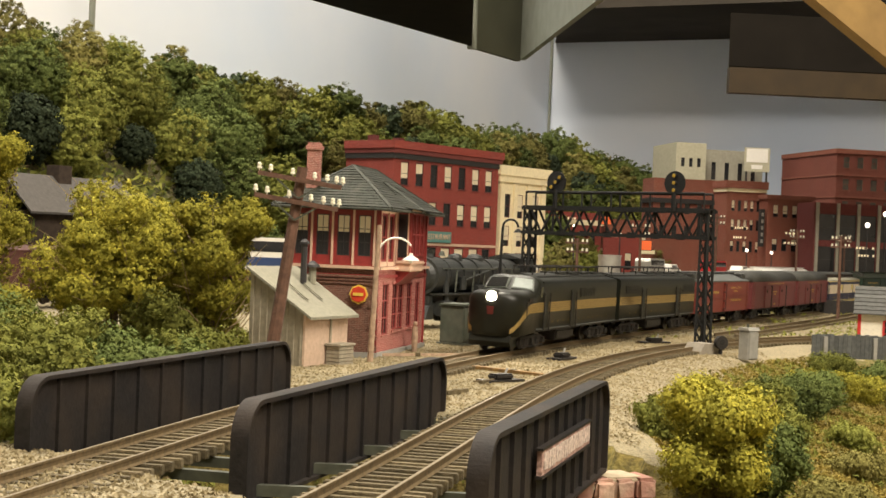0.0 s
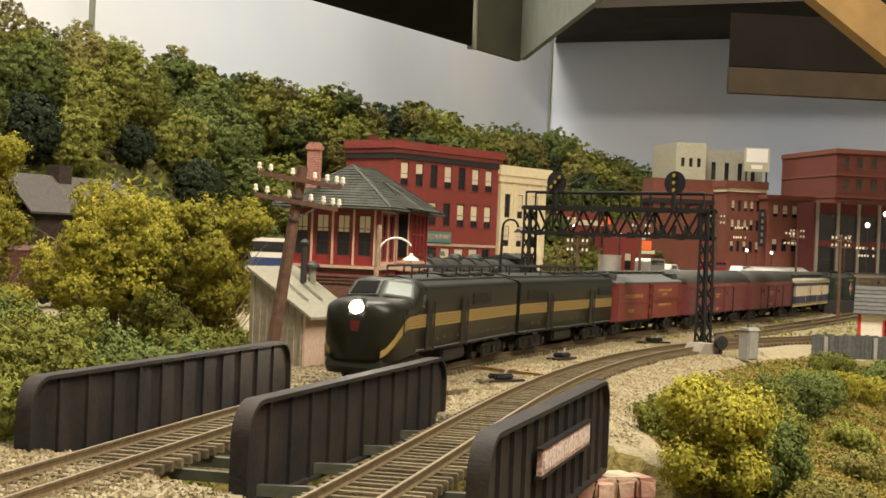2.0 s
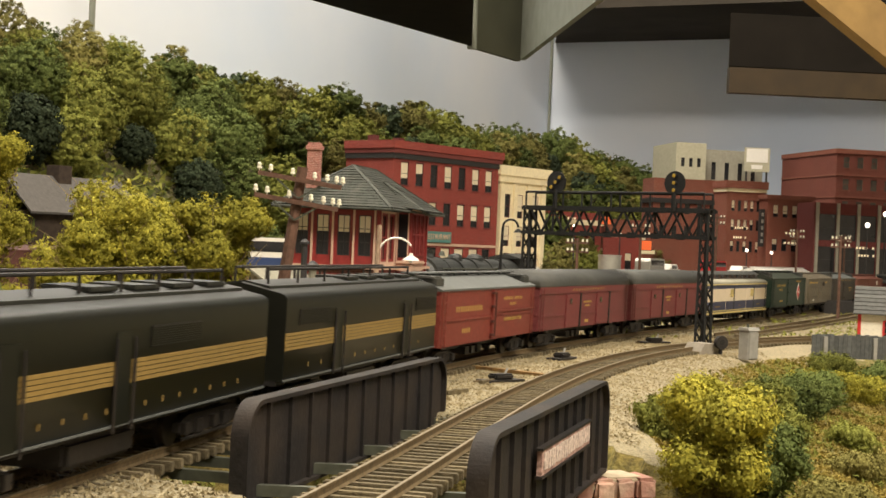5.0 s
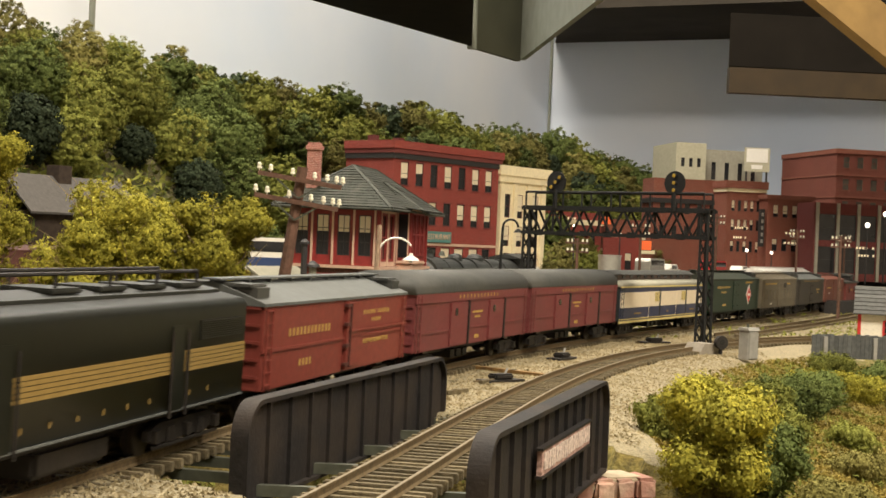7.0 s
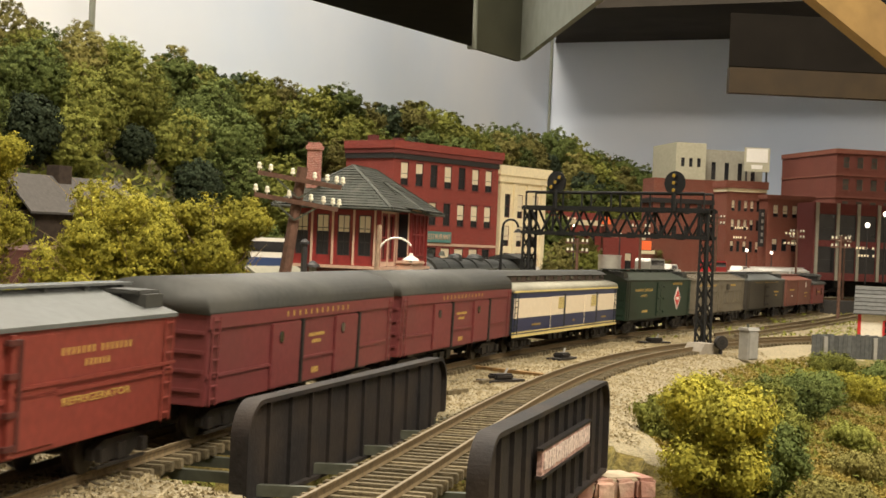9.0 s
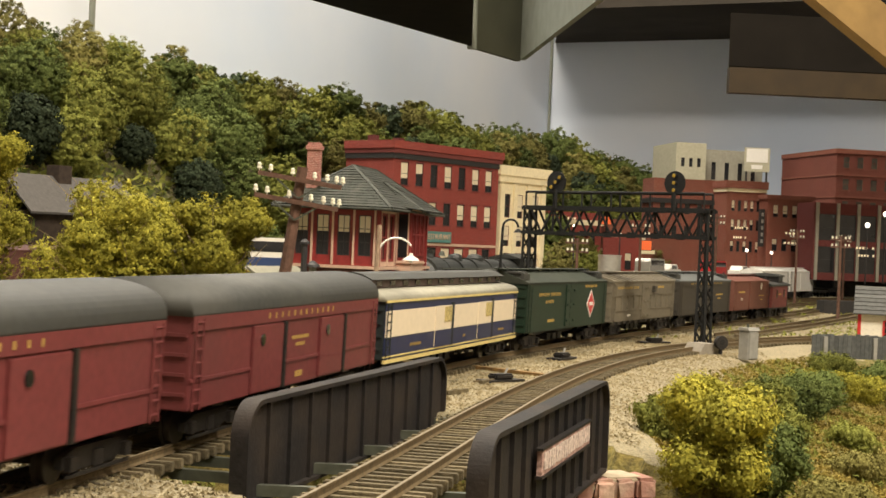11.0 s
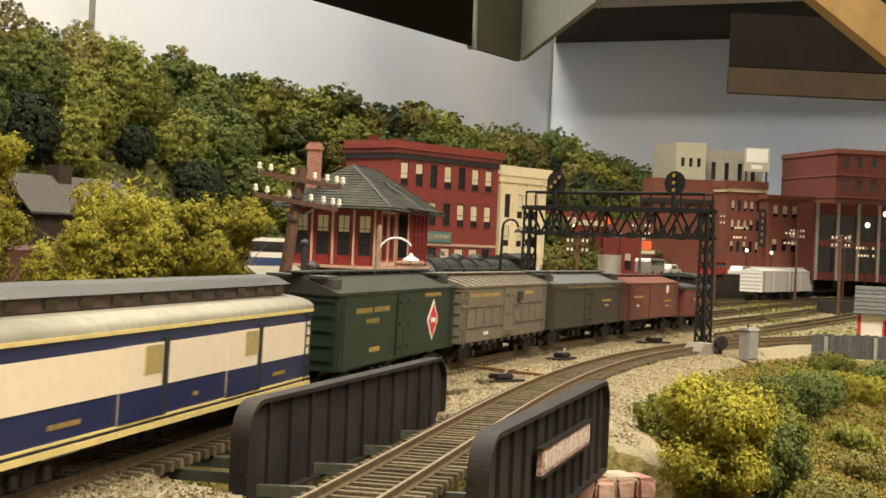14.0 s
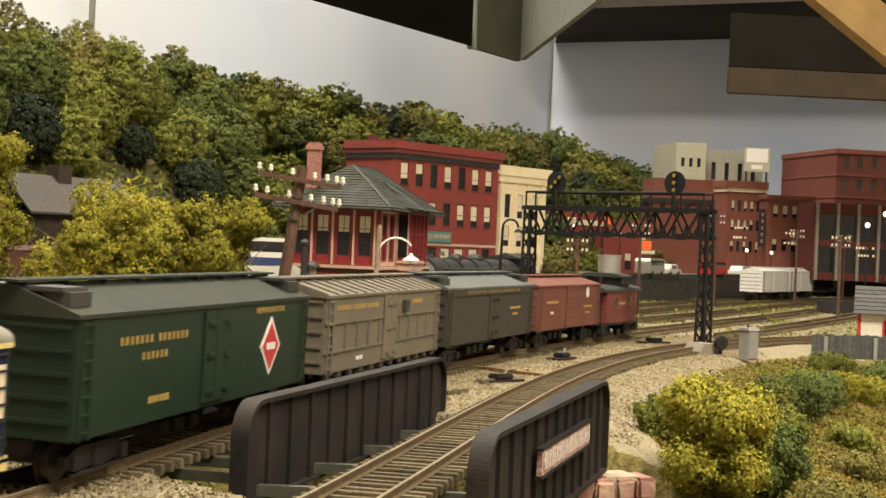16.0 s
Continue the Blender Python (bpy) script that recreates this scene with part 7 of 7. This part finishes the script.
for r in range(6):
    n = 5
    for i in range(n):
        f0, f1 = (i + (0.3 if r % 2 else 0)) / n, (i + 0.94 + (0.3 if r % 2 else 0)) / n
        ax, ay, bx2, by2 = 34, 436, 68, 452
        p0 = Vector((ax + (bx2 - ax) * f0, ay + (by2 - ay) * f0, 0))
        p1 = Vector((ax + (bx2 - ax) * min(f1, 1), ay + (by2 - ay) * min(f1, 1), 0))
        if (p1 - p0).length < 1.5:
            continue
        bm = bar(tuple(p0 + Vector((0, 6, -14.2 - r * 7.2))), tuple(p1 + Vector((0, 6, -14.2 - r * 7.2))), 12 + arng.uniform(-1, 1.4), 6.6)
        bmesh.ops.bevel(bm, geom=bm.edges[:], offset=1.0, segments=2, affect="EDGES", clamp_overlap=True)
        for v in bm.verts:
            v.co += Vector((arng.uniform(-.4, .4), arng.uniform(-.4, .4), arng.uniform(-.4, .4)))
        part("stone", bm, M_ROCK, ab)
for i in range(2):
    bm = box(-7, 7, -7, 7, 0, 2.4, bevel=0.7)
    o = part("cap_stone", bm, M_CAP, ab)
    o.matrix_basis = pose((45 + i * 12) * MM, (449 + i * 7) * MM, (-14.5 + i * 1.6) * MM, 0, 0, 25)
for r in range(5):
    for i in range(8):
        cx, cy = -112 + i * 16.5, 397 - i * 15.5
        bm = box(-10.5, 10.5, -5, 5, -14.5 - r * 7.2, -8 - r * 7.2, bevel=0.9)
        for v in bm.verts:
            v.co += Vector((arng.uniform(-.5, .5), arng.uniform(-.5, .5), arng.uniform(-.5, .5)))
        o = part("stone", bm, M_ROCK, ab)
        o.matrix_basis = pose((cx + 4) * MM, (cy - 3) * MM, 0, 0, 0, -43)

# ---- bushes and trees near the line ----
def bush(x, y, w, h, n, material, seed, label, size=1.5, name="bush", z=None, blobs=12):
    return tree(name, w, h, n, size, material, seed, label, x, y, (ground_z(x, y) if z is None else z) - 2, 0, blobs, spread=2.2, twigs=44 if name == "tree" else 4)


bush(-182, 805, 80, 106, 130000, L_YELLOW, 71, "large yellow-green foam tree with pale twigs", 0.85, "tree", -8, 26)
bush(-127, 800, 54, 97, 80000, L_YELLOW, 72, "tall yellow-green foam tree beside the shed", 0.85, "tree", -8, 16)
bush(-155, 790, 50, 40, 18000, L_OLIVE, 73, "low olive foam bush under the tree", 0.95, "bush", -8, 10)
bush(-246, 770, 44, 136, 76000, L_YELLOW, 74, "tall yellow-green foam tree at the edge", 0.85, "tree", -8, 16)
for i, (x, y, w, h, m) in enumerate(((-150, 500, 60, 40, L_OLIVE), (-170, 580, 70, 40, L_OLIVE), (-185, 650, 70, 32, L_OLIVE), (-130, 640, 54, 22, L_GREEN), (-140, 440, 50, 38, L_OLIVE), (-128, 575, 40, 30, L_GREEN), (-215, 700, 70, 30, L_GREEN), (-120, 700, 44, 22, L_OLIVE))):
    bush(x, y, w, h, 20000, m, 80 + i, "low green foam shrub below the bridge", 0.85, "bush", -16 if y < 620 else -8, 10)
for i, (x, y, w, h, m, n) in enumerate(((92, 470, 36, 40, L_YELLOW, 26000), (80, 430, 30, 36, L_GREEN, 16000), (104, 520, 26, 24, L_YELLOW, 14000), (112, 480, 22, 26, L_GREEN, 10000), (96, 440, 26, 16, L_GREEN, 9000), (70, 430, 16, 14, L_DARK, 6000), (128, 560, 20, 12, L_OLIVE, 8000), (150, 640, 26, 12, L_OLIVE, 9000), (176, 600, 22, 9, L_AUTUMN, 7000), (140, 500, 22, 9, L_AUTUMN, 7000), (200, 690, 26, 10, L_OLIVE, 8000), (118, 600, 26, 16, L_YELLOW, 12000), (158, 712, 34, 18, L_OLIVE, 13000), (182, 745, 38, 20, L_GREEN, 14000), (208, 800, 38, 19, L_GREEN, 14000), (226, 850, 34, 17, L_YELLOW, 11000), (254, 885, 36, 18, L_YELLOW, 12000), (288, 915, 42, 26, L_GREEN, 15000), (255, 930, 36, 20, L_OLIVE, 12000), (86, 545, 18, 16, L_OLIVE, 8000))):
    bush(x, y, w, h, int(n * 2.4), m, 100 + i, "yellow-green foam bush on the bank" if m is L_YELLOW else "green foam bush on the bank", 0.68, "bush", None, 18)
tree("tree", 32, 70, 14000, 1.1, L_AUTUMN, 131, "small round olive-yellow tree beside the yard", 104, 1300, -5, 0, 7, group="trees beside the yard", spread=2.0)


# ---- ground cover, ballast, undergrowth: too many to count ----
def scatter(name, material, count, x0, x1, y0, y1, keep, size, seed, flat=False, rise=0.5):
    """Small flecks or stones strewn over the ground where keep(x, y, z) holds."""
    rng = np.random.default_rng(seed)
    vs, fs = [], []
    n = 0
    while n < count:
        x, y = rng.uniform(x0, x1), rng.uniform(y0, y1)
        z = ground_fast(x, y)
        n += 1
        if not keep(x, y, z):
            continue
        s = size * rng.uniform(0.5, 1.3)
        c = np.array((x, y, z + s * rise * rng.random()))
        k = len(vs)
        if flat:
            d = rng.normal(size=(4, 3)) * s * 0.6
            d[3] = (0, 0, s * 0.9)
            d[:3, 2] = np.abs(d[:3, 2]) * 0.2
            vs += list((c + d) * MM)
            fs += [(k, k + 1, k + 3), (k + 1, k + 2, k + 3), (k + 2, k, k + 3)]
        else:
            for q in range(2):
                d = rng.normal(size=(3, 3)) * s * 0.75
                off = rng.normal(size=3) * s * 0.5
                off[2] = abs(off[2])
                k = len(vs)
                vs += list((c + off + d) * MM)
                fs += [(k, k + 1, k + 2)]
    me = bpy.data.meshes.new(name)
    me.from_pydata([tuple(v) for v in vs], [], fs)
    me.materials.append(material)
    return tagged(new(name, me), kind="stuff")


GX, GY = np.arange(-700, 1300, 10.0), np.arange(180, 3300, 10.0)
GZ = np.array([[ground_z(x, y) if (x > -0.4 * y - 60 and x < 0.4 * y + 60) else -4.3 for x in GX] for y in GY])


def ground_fast(x, y):
    i, j = min(max(int((x + 700) / 10), 0), len(GX) - 2), min(max(int((y - 180) / 10), 0), len(GY) - 2)
    f, g = (x - GX[i]) / 10, (y - GY[j]) / 10
    return float((GZ[j, i] * (1 - f) + GZ[j, i + 1] * f) * (1 - g) + (GZ[j + 1, i] * (1 - f) + GZ[j + 1, i + 1] * f) * g)


def side_of(line, x, y, s):
    px, py, h = on(line, s)
    return (x - px) * math.sin(h) - (y - py) * math.cos(h)


def clear_of_rails(x, y):
    a = side_of(MAIN, x, y, (y - 473) * 1.06)
    b = side_of(SECOND, x, y, 350 + (y - 92) * 1.06)
    return abs(a) > 11 and abs(b) > 11


M_PEBBLE = leaf_mat("ballast_stone", (0.17, 0.138, 0.08), (0.26, 0.213, 0.125), (0.36, 0.30, 0.185))
L_STRAW = leaf_mat("straw_foam", (0.06, 0.05, 0.012), (0.19, 0.145, 0.035), (0.33, 0.26, 0.07))
scatter("ballast", M_PEBBLE, 90000, -90, 220, 500, 1150, lambda x, y, z: -8 < z < 0 and x > -0.2 * y, 0.75, 1, True, 0.1)
scatter("ballast", M_PEBBLE, 12000, -130, 20, 250, 420, lambda x, y, z: -8 < z < 0, 0.9, 2, True, 0.1)
scatter("ballast", M_PEBBLE, 14000, 0, 700, 1100, 2300, lambda x, y, z: -8 < z < 0, 1.7, 3, True, 0.1)
scatter("grass", L_STRAW, 100000, 80, 330, 420, 1000, lambda x, y, z: z < -7.5 and x < 0.34 * y and (lump(x, y, 18, 2.0) > -0.1 or (int(x * 7) % 3)), 0.8, 4)
scatter("grass", L_OLIVE, 40000, 80, 330, 420, 1000, lambda x, y, z: z < -7.5 and x < 0.34 * y and lump(x, y, 30, 4.0) > 0.05, 0.9, 14, rise=2.0)
scatter("grass", L_OLIVE, 12000, -240, -95, 420, 960, lambda x, y, z: x > -0.34 * y and clear_of_rails(x, y) and side_of(MAIN, x, y, (y - 473) * 1.06) < -35, 1.6, 5)
scatter("weeds", L_OLIVE, 9000, -60, 150, 260, 640, lambda x, y, z: z < -20, 0.9, 6, rise=2.0)
scatter("weeds", L_OLIVE, 9000, 120, 700, 1080, 2100, lambda x, y, z: -8 < z < 0 and lump(x, y, 60, 6.0) > -0.05, 1.8, 16)
scatter("undergrowth", L_OLIVE, 42000, -660, 300, 1000, 2600, lambda x, y, z: uphill(x, y) > 5, 4.2, 7, rise=1.2)
scatter("undergrowth", L_GREEN, 22000, -660, 300, 1000, 2900, lambda x, y, z: uphill(x, y) > 60, 4.6, 8, rise=2.4)

motions()
